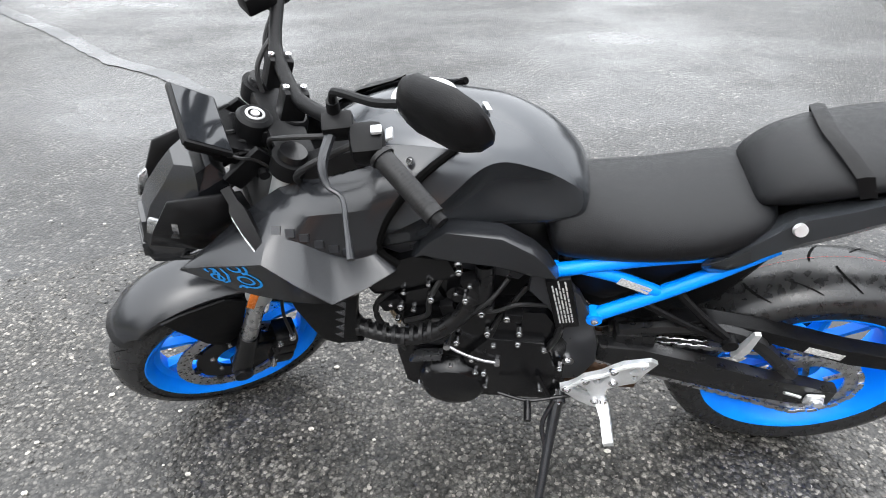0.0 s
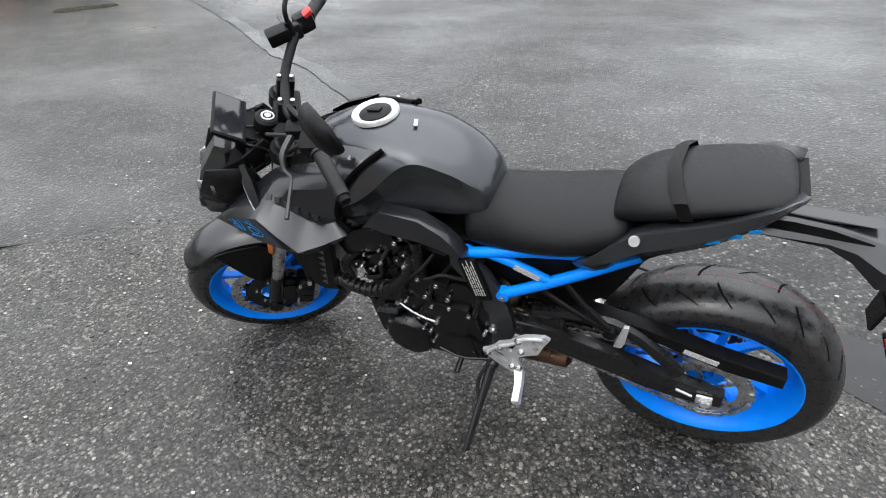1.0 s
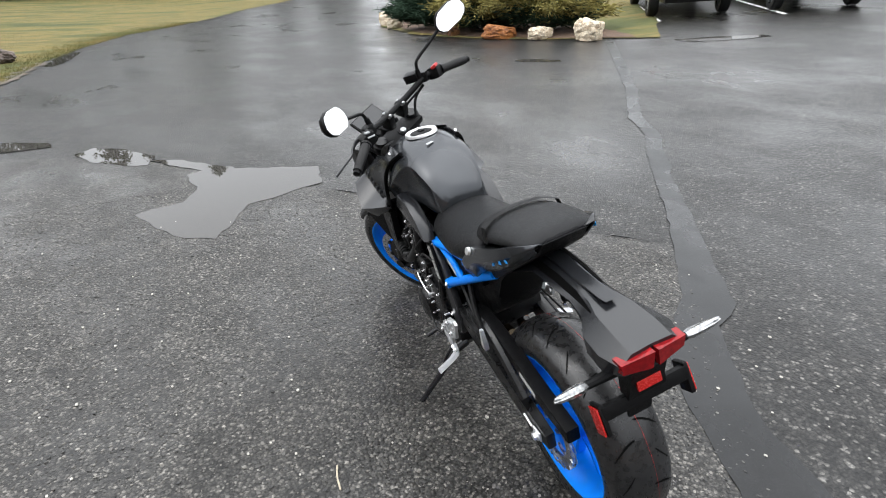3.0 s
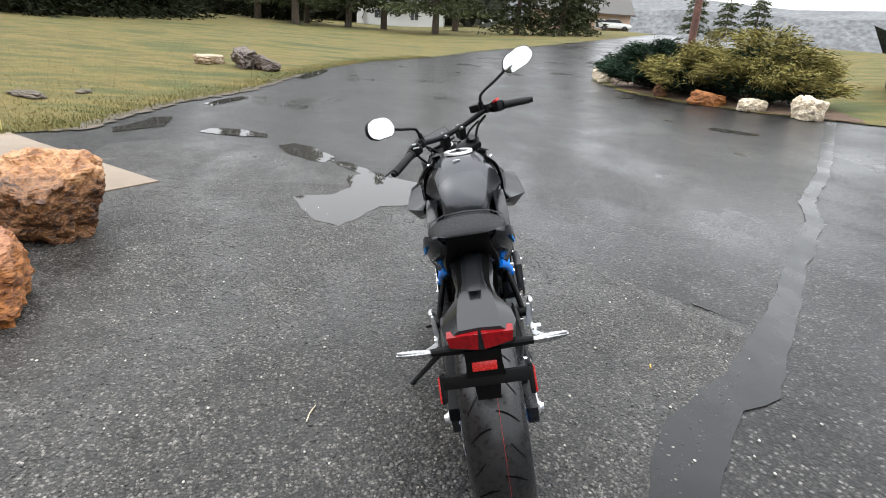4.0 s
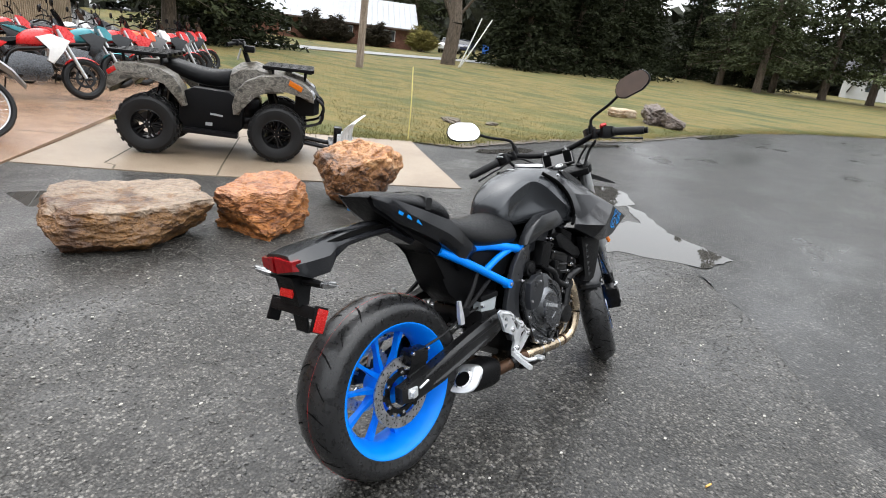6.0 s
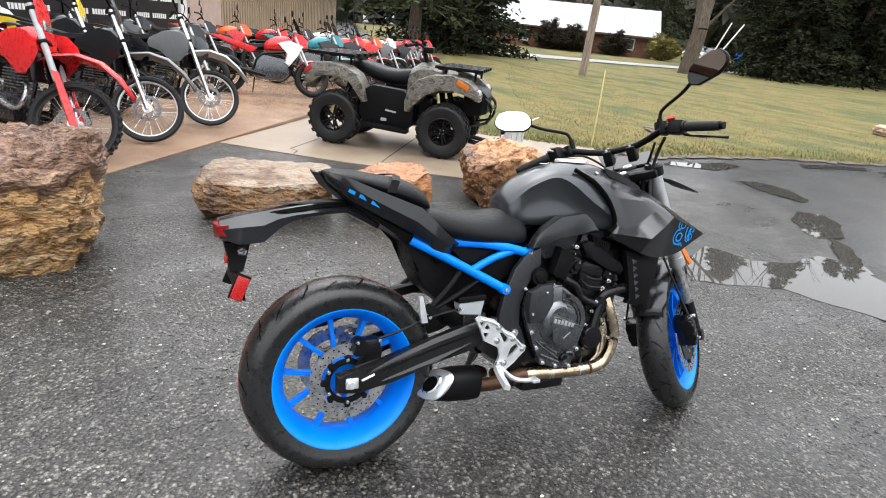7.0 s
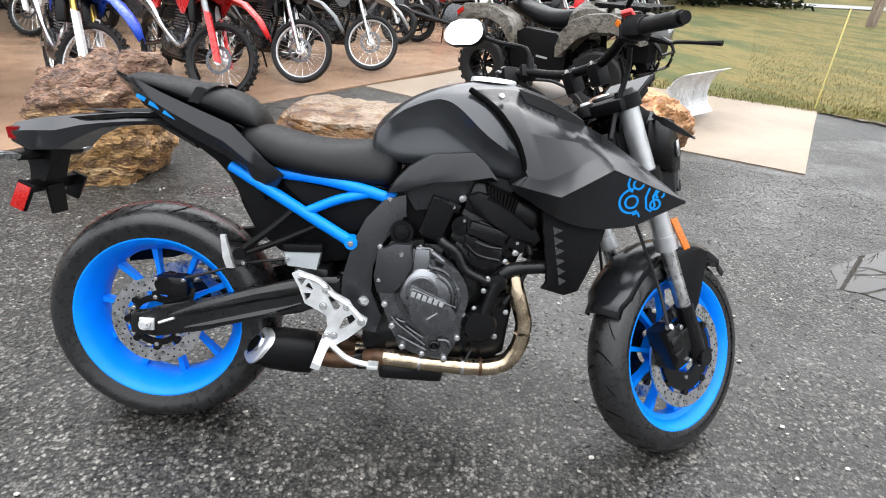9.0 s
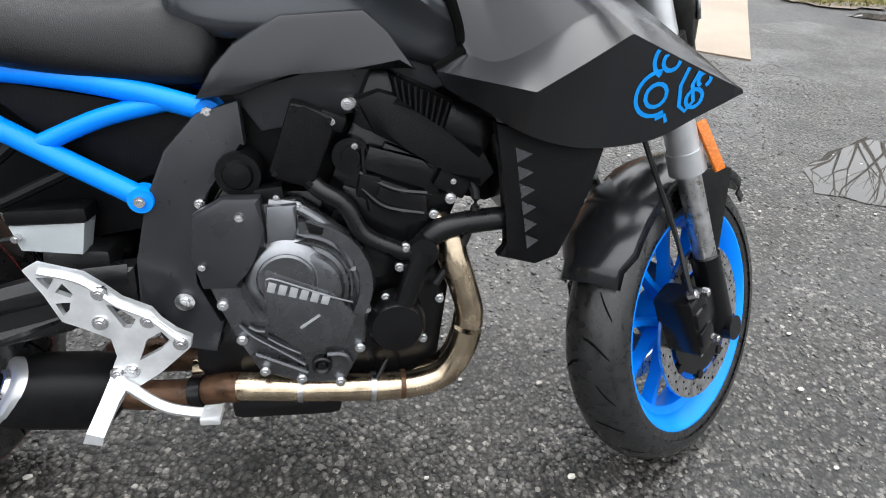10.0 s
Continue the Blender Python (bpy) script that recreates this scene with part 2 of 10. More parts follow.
    L(inv.outputs[0], hsum.inputs[2])
    bp = N("ShaderNodeBump")
    bp.inputs["Distance"].default_value = 0.006
    bst = N("ShaderNodeMapRange")
    bst.inputs["To Min"].default_value, bst.inputs["To Max"].default_value = bump, bump * 0.35
    L(wetm.outputs[0], bst.inputs["Value"])
    L(bst.outputs[0], bp.inputs["Strength"])
    L(hsum.outputs[0], bp.inputs["Height"])
    L(bp.outputs[0], b.inputs["Normal"])
    if film:
        bf = N("ShaderNodeBump")
        bf.inputs["Distance"].default_value = 0.006
        fs = N("ShaderNodeMapRange")
        fs.inputs["To Min"].default_value, fs.inputs["To Max"].default_value = bump * 0.28, bump * 0.045
        L(wetm.outputs[0], fs.inputs["Value"])
        L(fs.outputs[0], bf.inputs["Strength"])
        L(hsum.outputs[0], bf.inputs["Height"])
        L(bf.outputs[0], b.inputs["Coat Normal"])
    return m


def mottled(name, stops, scale, rough, bump=0.3, bscale=80, detail=8, stretch=(1, 1, 1), distort=0.0):
    """Colours of a noise ramp, for grass, stone and soil."""
    m = bpy.data.materials.new(name)
    m.use_nodes = True
    nt = m.node_tree
    N, L = nt.nodes.new, nt.links.new
    b = nt.nodes["Principled BSDF"]
    b.inputs["Roughness"].default_value = rough
    tc, mp, nz, ramp = N("ShaderNodeTexCoord"), N("ShaderNodeMapping"), N("ShaderNodeTexNoise"), N("ShaderNodeValToRGB")
    mp.inputs["Scale"].default_value = stretch
    L(tc.outputs["Object"], mp.inputs["Vector"])
    L(mp.outputs[0], nz.inputs["Vector"])
    nz.inputs["Scale"].default_value, nz.inputs["Detail"].default_value, nz.inputs["Roughness"].default_value = scale, detail, 0.65
    nz.inputs["Distortion"].default_value = distort
    L(nz.outputs["Fac"], ramp.inputs["Fac"])
    el = ramp.color_ramp.elements
    while len(el) < len(stops):
        el.new(0.5)
    for k, (p, c) in enumerate(stops):
        el[k].position, el[k].color = p, (*c, 1)
    n2 = N("ShaderNodeTexNoise")
    n2.inputs["Scale"].default_value, n2.inputs["Detail"].default_value = bscale, 6
    L(mp.outputs[0], n2.inputs["Vector"])
    mr = N("ShaderNodeMapRange")
    mr.inputs["From Min"].default_value, mr.inputs["From Max"].default_value = 0.3, 0.7
    mr.inputs["To Min"].default_value, mr.inputs["To Max"].default_value = 0.65, 1.3
    L(n2.outputs["Fac"], mr.inputs["Value"])
    mx = N("ShaderNodeMix")
    mx.data_type, mx.blend_type = "RGBA", "MULTIPLY"
    mx.inputs["Factor"].default_value = 1
    L(ramp.outputs[0], mx.inputs["A"])
    L(mr.outputs[0], mx.inputs["B"])
    L(mx.outputs["Result"], b.inputs["Base Color"])
    bp = N("ShaderNodeBump")
    bp.inputs["Strength"].default_value, bp.inputs["Distance"].default_value = bump, 0.03
    L(n2.outputs["Fac"], bp.inputs["Height"])
    L(bp.outputs[0], b.inputs["Normal"])
    return m


M_NEW = asphalt("newer_wet_asphalt", 70, (0.0034, 0.0033, 0.0032), (0.155, 0.148, 0.137), 0.15, 0.48, 1.0, 0.42, 0.24, 0.42, 0.80, 0.15, 0.82)
M_OLD = asphalt("old_coarse_asphalt", 82, (0.024, 0.0230, 0.0215), (0.178, 0.168, 0.152), 0.26, 0.54, 0.9, 0.50, 0.26, 0.9, 0.74, 0.18, 0.60)
M_SEAL = asphalt("grey_crack_seal", 320, (0.008, 0.0083, 0.0087), (0.019, 0.0197, 0.021), 0.3, 0.75, 0.08, 0.34, 0.24, 1.2, 0.95, 0.20, 0.62)
M_LAWN = mottled("winter_lawn", ((0.32, (0.034, 0.047, 0.008)), (0.43, (0.066, 0.072, 0.013)), (0.52, (0.145, 0.107, 0.027)), (0.58, (0.072, 0.070, 0.014)), (0.66, (0.160, 0.116, 0.032)), (0.78, (0.078, 0.068, 0.016))), 0.32, 0.95, 0.6, 30, 10, stretch=(1.8, 0.7, 1))
M_BLADE = mottled("grass_blade", ((0.35, (0.054, 0.068, 0.012)), (0.5, (0.108, 0.098, 0.023)), (0.65, (0.180, 0.136, 0.043))), 0.5, 0.95, 0.0, 30)
M_PALESLAB = mottled("tan_concrete", ((0.3, (0.165, 0.122, 0.085)), (0.5, (0.235, 0.180, 0.128)), (0.7, (0.290, 0.230, 0.170))), 1.1, 0.42, 0.08, 180)
M_REDSLAB = mottled("wet_reddish_concrete", ((0.3, (0.195, 0.120, 0.078)), (0.5, (0.28, 0.178, 0.117)), (0.7, (0.36, 0.240, 0.160))), 1.1, 0.26, 0.06, 180)
M_MUD = mottled("wet_mud", ((0.35, (0.050, 0.040, 0.028)), (0.65, (0.12, 0.094, 0.062))), 3, 0.7, 0.4, 40)
M_WATER = mat("puddle_water", (0.046, 0.0435, 0.040), 0.015, spec=0.5)
M_WATER.node_tree.nodes["Principled BSDF"].inputs["IOR"].default_value = 1.33
M_WHITELINE = mottled("worn_white_paint", ((0.3, (0.45, 0.45, 0.44)), (0.55, (0.75, 0.75, 0.73))), 20, 0.6, 0.1, 200)
M_MULCH = mottled("bark_mulch", ((0.35, (0.05, 0.030, 0.020)), (0.6, (0.13, 0.08, 0.05))), 9, 0.9, 0.9, 60)

# ---- ground sheet to the horizon ----
ticks = [0.14 * k for k in range(43)]
while ticks[-1] < 620:
    ticks.append(ticks[-1] + max(0.14, (ticks[-1] - 5.6) * 0.16))
ticks = [-v for v in ticks[:0:-1]] + ticks
n = len(ticks)
verts = [(x, y, land(x, y) - 0.0055) for y in ticks for x in ticks]
faces = [(j * n + i, j * n + i + 1, (j + 1) * n + i + 1, (j + 1) * n + i) for j in range(n - 1) for i in range(n - 1)]
gm = bpy.data.meshes.new("ground")
gm.from_pydata(verts, [], faces)
for f in gm.polygons:
    f.use_smooth = True
gm.materials.append(M_NEW)
tagged(new("ground", gm), "dark wet newer asphalt of the lot and drive", "ground", kind="structure")
SEAM = [(-4.6, -0.15), (-3.4, 0.72), (-2.67, 1.25), (-1.92, 1.83), (-1.28, 2.16), (-0.34, 2.84)]
old = ragged(SEAM + [(0.02, 2.62), (0.30, 2.38), (0.62, 2.02), (1.0, 1.74), (1.5, 1.44), (2.2, 0.9), (7.0, -2.5)], 0.12, 0.02, 3, False) + [(7.0, -3.0), (3.0, -3.2), (0.2, -4.6), (-3.2, -2.2), (-4.6, -2.4), (-5.4, -1.6)]
draped("pavement", old, -0.002, M_OLD, "old coarse asphalt with exposed pale stones", 0.25, "asphalt")
# open edge along the seam of the two asphalts
rnd = random.Random(6)
edge = ragged(SEAM[2:], 0.08, 0.012, 3, False)
wide = [(x + 0.009 + rnd.uniform(-0.003, 0.003), y + 0.009 + rnd.uniform(-0.003, 0.003)) for x, y in edge]
draped("seam_crack", edge + wide[::-1], 0.004, mat("tar_crack", (0.012, 0.0118, 0.0115), 0.7, scale=30, var=0.3), "dark open crack along the asphalt seam", 0.5, "crack")
# crack seal
mid = [(-9.35, 10.6), (-5.35, 7.30), (-3.9, 6.1), (-2.86, 5.10), (-2.24, 4.72), (-1.75, 4.25), (-1.18, 3.74), (-0.75, 3.38), (-0.42, 3.08), (-0.08, 2.76), (0.12, 2.58), (0.27, 2.45), (0.38, 2.22), (0.58, 2.0), (0.84, 1.80), (1.08, 1.68), (1.5, 1.46), (2.6, 0.75)]
half = [0.08, 0.08, 0.075, 0.075, 0.07, 0.085, 0.07, 0.075, 0.09, 0.10, 0.12, 0.125, 0.10, 0.125, 0.12, 0.13, 0.16, 0.2]
lft, rgt = [], []
rnd = random.Random(5)
for k, ((x, y), h) in enumerate(zip(mid, half)):
    a, c = mid[max(k - 1, 0)], mid[min(k + 1, len(mid) - 1)]
    d = Vector((c[0] - a[0], c[1] - a[1])).normalized()
    lft.append((x - d.y * h, y + d.x * h))
    rgt.append((x + d.y * h, y - d.x * h))
seal = ragged(lft, 0.10, 0.012, 7, False) + ragged(rgt, 0.10, 0.012, 8, False)[::-1]
draped("crack_seal", seal, 0.0005, M_SEAL, "wavering strip of smooth grey crack seal", 0.3, "crack seal")
# concrete
draped("slab_apron", [(-3.05, -1.31), (-4.48, -3.06), (-4.95, -3.62), (-1.55, -6.2), (0.33, -3.96)], 0.007, M_PALESLAB, "pale tan concrete apron", 0.5, "concrete", 0.09)
draped("slab_forecourt", [(0.33, -3.99), (-1.58, -6.22), (-3.4, -8.5), (-9.0, -15.0), (-13.0, -23.0), (-4.0, -20.5), (14, -2), (14, 4.5), (7.6, 4.5), (2.75, -1.18)], 0.045, M_REDSLAB, "wet reddish-brown concrete forecourt", 1.2, "concrete", 0.10, level=-0.02)
# joints and cracks of the slabs
bm = bmesh.new()
for pts in ([(-1.05, -2.88), (-1.35, -3.25), (-2.5, -4.6), (-3.3, -4.75)], [(-0.33, -3.45), (-0.42, -3.6), (-0.38, -3.72), (-0.95, -4.35), (-2.1, -5.8)], [(-1.85, -2.22), (-2.02, -2.45), (-3.7, -4.45)]):
    for (x0, y0), (x1, y1) in zip(pts, pts[1:]):
        d = Vector((x1 - x0, y1 - y0)).normalized() * 0.010
        bm.faces.new([bm.verts.new((a, c, land(a, c) + 0.0095)) for a, c in ((x0 - d.y, y0 + d.x), (x1 - d.y, y1 + d.x), (x1 + d.y, y1 - d.x), (x0 + d.y, y0 - d.x))])
tagged(part("slab_joint", bm, M_MUD), "dark joints and cracks in the concrete", "joint", kind="structure")
bm = bmesh.new()
for pts in ([(1.2, -2.98), (2.6, -4.15), (5, -6.2)], [(-0.6, -5.06), (0.8, -6.3), (3.4, -8.6)], [(3.4, -0.4), (5.0, -2.2), (8.0, -4.6)], [(3.0, -9.6), (1.9, -8.2), (0.2, -6.0)]):
    for (x0, y0), (x1, y1) in zip(pts, pts[1:]):
        d = Vector((x1 - x0, y1 - y0)).normalized() * 0.008
        bm.faces.new([bm.verts.new(q) for q in ((x0 - d.y, y0 + d.x, 0.0285), (x1 - d.y, y1 + d.x, 0.0285), (x1 + d.y, y1 - d.x, 0.0285), (x0 + d.y, y0 - d.x, 0.0285))])
tagged(part("slab_joint", bm, M_MUD), "dark control joints in the forecourt", "joint", kind="structure")
# puddles
POOLS = (
    ([(-2.71, -0.06), (-2.35, 0.06), (-2.05, 0.22), (-1.93, 0.40), (-2.2, 0.57), (-2.5, 0.72), (-2.58, 1.0), (-2.72, 1.38), (-3.2, 1.5), (-3.4, 1.1), (-3.54, 0.84), (-3.7, 0.6), (-3.58, 0.4), (-3.07, 0.42), (-2.83, 0.30), (-2.77, 0.05)], "broad shallow puddle mirroring the sky"),
    ([(-4.3, 0.1), (-4.18, 0.36), (-3.6, 0.82), (-3.50, 0.76), (-3.62, 0.56), (-3.93, 0.35)], "narrow puddle strip"),
    ([(-4.12, 0.12), (-4.45, 0.20), (-4.9, -0.05), (-5.15, -0.35), (-4.95, -0.52), (-4.5, -0.35), (-4.2, -0.08)], "shallow puddle"),
    ([(-5.45, -0.75), (-5.7, -0.80), (-5.95, -1.2), (-5.9, -1.6), (-5.6, -1.65), (-5.45, -1.2)], "narrow puddle"),
    ([(-5.3, -2.62), (-5.6, -2.40), (-5.9, -2.2), (-6.3, -2.25), (-6.7, -2.35), (-6.6, -2.55), (-6.0, -2.62), (-5.6, -2.75)], "muddy puddle along the lawn"),
    ([(-8.0, -2.1), (-8.6, -1.95), (-9.3, -1.75), (-9.5, -1.9), (-8.9, -2.15), (-8.2, -2.3)], "muddy puddle along the lawn"),
    ([(-13.6, -1.2), (-14.6, -0.95), (-16.4, -0.75), (-16.6, -1.0), (-15.0, -1.3), (-13.8, -1.4)], "dark puddle along the lawn"),
    ([(-6.45, 6.95), (-6.7, 6.75), (-6.95, 6.55), (-7.25, 6.5), (-7.3, 6.7), (-6.95, 6.92), (-6.6, 7.05)], "small dark puddle"),
    ([(-6.6, 9.9), (-6.3, 10.4), (-5.6, 11.2), (-5.3, 11.1), (-5.7, 10.3), (-6.2, 9.8)], "puddle in the car park"),
    ([(-0.2, -2.3), (0.35, -2.85), (1.0, -3.05), (1.15, -2.9), (0.5, -2.35), (0.1, -2.1)], "wet dark puddle by the concrete"),
)
for k, (pts, lab) in enumerate(POOLS):
    cx, cy = sum(p[0] for p in pts) / len(pts), sum(p[1] for p in pts) / len(pts)
    flat = k < 6 or k == 9
    draped("puddle", ragged(pts, 0.09, 0.022, 20 + k), 0.0015 if flat else 0.001, M_WATER, lab, 0.5, "puddle", level=land(cx, cy) if flat else None)
# lawn
EDGE = [(-1.60, -6.25), (-3.2, -5.0), (-4.3, -4.1), (-4.98, -3.55), (-5.35, -3.05), (-6.4, -3.02), (-8.3, -2.72), (-10.4, -2.05), (-14.6, -1.5), (-17.5, -0.8), (-21.2, 0.45), (-26, 3.2), (-31.5, 6.5), (-40, 13.5), (-66, 33)]
lawn = ragged(EDGE, 0.22, 0.05, 11, False) + [(-110, 60), (-130, -20), (-90, -90), (-30, -75), (-13.5, -30), (-9.4, -15.5), (-3.6, -8.6)]
draped("lawn", lawn, 0.006, M_LAWN, "patchy yellow-green winter lawn", 3.0, "lawn")
draped("lawn_east", ragged([(-7.0, 9.95), (-7.9, 9.35), (-9.0, 8.55), (-11.0, 7.75), (-13.3, 7.35), (-16.5, 7.75), (-18.9, 9.0), (-19.2, 9.8), (-20.5, 13.8), (-30, 20.0), (-46, 32.5), (-42, 58), (-16, 42), (-6, 25), (-10.4, 21.2), (-14.5, 16.6), (-9.4, 12.4)], 0.25, 0.05, 12), 0.012, M_LAWN, "patch of winter lawn beside the car park", 1.2, "lawn")
draped("planting_bed", ragged([(-7.4, 9.7), (-9.0, 8.7), (-11.0, 7.95), (-13.3, 7.6), (-16.3, 8.0), (-18.5, 9.1), (-17, 10.4), (-13.5, 10.8), (-10.5, 10.5), (-8.6, 10.3)], 0.2, 0.05, 13), 0.020, M_MULCH, "mulched bed under the junipers", 1.0, "mulch")
draped("mud_margin", ragged([(-5.0, -3.45), (-5.4, -2.92), (-6.4, -2.88), (-8.3, -2.58), (-10.4, -1.9), (-14.6, -1.35), (-14.6, -1.6), (-10.4, -2.15), (-8.3, -2.85), (-6.4, -3.12), (-5.45, -3.15)], 0.12, 0.09, 14), 0.010, M_MUD, "dark mud between lawn and asphalt", 0.8, "mud")
draped("far_road", [(-17, -28.5), (-22.5, -26.5), (-32, -24.0), (-45, -21.5), (-80, -17), (-80, -20), (-45, -24.5), (-32, -27.0), (-23, -30.5)], 0.05, mat("pale_road", (0.20, 0.20, 0.20), 0.5, scale=2, var=0.15), "pale wet road beyond the lawn", 3.0, "road")
for (x0, y0), (x1, y1) in (((-9.05, 12.12), (-12.4, 14.85)), ((-7.2, 14.3), (-10.6, 17.1))):
    d = Vector((x1 - x0, y1 - y0)).normalized() * 0.06
    draped("parking_line", [(x0 - d.y, y0 + d.x), (x1 - d.y, y1 + d.x), (x1 + d.y, y1 - d.x), (x0 + d.y, y0 - d.x)], 0.0, M_WHITELINE, "white painted parking line", 0.5, "line")
# grass blades along the near edge and in tufts over the lawn
rnd = random.Random(9)
gv, gf = [], []


def blade(x, y, h, lean):
    a = rnd.uniform(0, 6.283)
    w = 0.003 + 0.004 * rnd.random()
    z = land(x, y) + 0.004
    dx, dy = math.cos(a), math.sin(a)
    k = len(gv)
    gv.extend([(x - dy * w, y + dx * w, z), (x + dy * w, y - dx * w, z), (x + dx * lean, y + dy * lean, z + h)])
    gf.append((k, k + 1, k + 2))


for (x0, y0), (x1, y1) in zip(EDGE[:11], EDGE[1:12]):
    ln = math.hypot(x1 - x0, y1 - y0)
    for _ in range(int(ln * 700)):
        t = rnd.random()
        off = abs(rnd.gauss(0, 0.5)) - 0.08
        nx, ny = (y1 - y0) / ln, -(x1 - x0) / ln
        if nx * 0.5 + ny * 0.8 > 0:
            nx, ny = -nx, -ny
        blade(x0 + (x1 - x0) * t + nx * off, y0 + (y1 - y0) * t + ny * off, rnd.uniform(0.015, 0.055), rnd.uniform(0, 0.05))
for _ in range(26000):
    d = 3.0 + 22 * rnd.random() ** 1.5
    a = rnd.uniform(radians(183), radians(236))
    x, y = -2.5 + d * math.cos(a), -1.5 + d * math.sin(a)
    if y < np.interp(-x, [-p[0] for p in EDGE], [p[1] for p in EDGE]) - 0.1 and x < -3.4:
        blade(x, y, rnd.uniform(0.015, 0.045), rnd.uniform(0, 0.05))
me = bpy.data.meshes.new("grass")
me.from_pydata(gv, [], gf)
me.materials.append(M_BLADE)
tagged(new("grass", me), "loose winter grass blades along the lawn", "grass", kind="stuff")
# loose stones and litter on the asphalt
rnd = random.Random(21)
# stones of the old asphalt standing a little proud of the tar
def inside(x, y, poly):
    c = False
    for (x0, y0), (x1, y1) in zip(poly, poly[1:] + poly[:1]):
        if (y0 > y) != (y1 > y) and x < x0 + (y - y0) * (x1 - x0) / (y1 - y0):
            c = not c
    return c


STONE_TONES = ((0.0, (0.013, 0.0126, 0.012)), (0.45, (0.041, 0.039, 0.0355)), (0.80, (0.090, 0.0848, 0.0765)), (0.96, (0.150, 0.140, 0.123)), (1.0, (0.25, 0.236, 0.21)))
M_STONES = bpy.data.materials.new("asphalt_stones")
M_STONES.use_nodes = True
nt = M_STONES.node_tree
gi, rp, nz = nt.nodes.new("ShaderNodeNewGeometry"), nt.nodes.new("ShaderNodeValToRGB"), nt.nodes.new("ShaderNodeTexNoise")
el = rp.color_ramp.elements
for q, c in STONE_TONES[2:]:
    el.new(q)
for e, (q, c) in zip(el, STONE_TONES):
    e.position, e.color = q, (*c, 1)
nt.links.new(gi.outputs["Random Per Island"], rp.inputs["Fac"])
nt.links.new(rp.outputs[0], nt.nodes["Principled BSDF"].inputs["Base Color"])
nt.nodes["Principled BSDF"].inputs["Roughness"].default_value = 0.42
sv, sf = [], []
LOOP = ragged(SEAM, 0.3, 0.0, 1, False) + [(0.30, 2.38), (0.62, 2.02), (1.0, 1.74), (1.5, 1.44), (2.2, 0.9), (4.2, -0.5), (3.2, -1.0), (2.6, -1.6), (0.4, -3.4), (-3.0, -1.2), (-4.6, -2.0)]
while len(sf) < 80000 * 6:
    x, y = rnd.uniform(-3.2, 3.4), rnd.uniform(-1.6, 2.7)
    if not inside(x, y, LOOP) or inside(x, y, POOLS[0][0]) or rnd.random() < 0.25 * (abs(x - 0.5) > 2) + 0.15 * (noise.noise(Vector((x * 1.3, y * 1.3, 3))) > 0.1):
        continue
    r = rnd.uniform(0.0028, 0.0060) if rnd.random() < 0.80 else rnd.uniform(0.0060, 0.0108)
    h = r * rnd.uniform(0.08, 0.44)
    z0 = land(x, y) - 0.0035
    a0, st = rnd.uniform(0, 6.283), rnd.uniform(0.6, 1.0)
    ca, sa = math.cos(a0), math.sin(a0)
    b0 = len(sv)
    for ring_, (k, z) in enumerate(((1.0, 0.0), (rnd.uniform(0.55, 0.8), h + 0.0015))):
        for j in range(5):
            t = 1.2566 * j + 0.5 * ring_
            u, w = r * k * math.cos(t) * rnd.uniform(0.8, 1.15), r * k * st * math.sin(t) * rnd.uniform(0.8, 1.15)
            sv.append((x + u * ca - w * sa, y + u * sa + w * ca, z0 + z * rnd.uniform(0.8, 1.2)))
    sf.extend([(b0 + j, b0 + (j + 1) % 5, b0 + 5 + (j + 1) % 5, b0 + 5 + j) for j in range(5)])
    sf.append(tuple(b0 + 5 + j for j in range(5)))
me = bpy.data.meshes.new("asphalt_stones")
me.from_pydata(sv, [], sf)
me.materials.append(M_STONES)
tagged(new("asphalt_stones", me), "grey and pale stones set in the worn asphalt", "stones", kind="stuff")
bm = bmesh.new()
for _ in range(260):
    x, y = rnd.uniform(-2.5, 2.6), rnd.uniform(-1.0, 2.6)
    r = rnd.uniform(0.003, 0.008)
    bmesh.ops.create_icosphere(bm, subdivisions=1, radius=r, matrix=Matrix.Translation((x, y, land(x, y) + r * 0.3)) @ Matrix.Diagonal((1.3, 0.9, 0.6, 1)))
tagged(part("gravel", bm, mat("pale_gravel", (0.42, 0.40, 0.36), 0.6, scale=90, var=0.4)), "loose pale stones lying on the asphalt", "gravel", kind="stuff")
bm = bmesh.new()
rod(bm, (0, -0.016, 0.004), (0, 0.016, 0.004), 0.004, None, 8)
butt = part("cigarette_end", bm, mat("tan_paper", (0.62, 0.36, 0.10), 0.7, scale=100, var=0.2))
butt.matrix_world = on_land(0.10, 2.02, 70)
tagged(butt, "tan cigarette end lying on the asphalt", "litter")
bm = tube(bmesh.new(), [(0, 0, 0.003), (0.05, 0.02, 0.004), (0.10, 0.03, 0.003)], 0.003, 6)
twig = part("twig", bm, mat("pale_straw", (0.55, 0.48, 0.36), 0.7, scale=50, var=0.2))
twig.matrix_world = on_land(0.50, 0.42, 150)
tagged(twig, "pale dry twig lying on the asphalt", "twig")
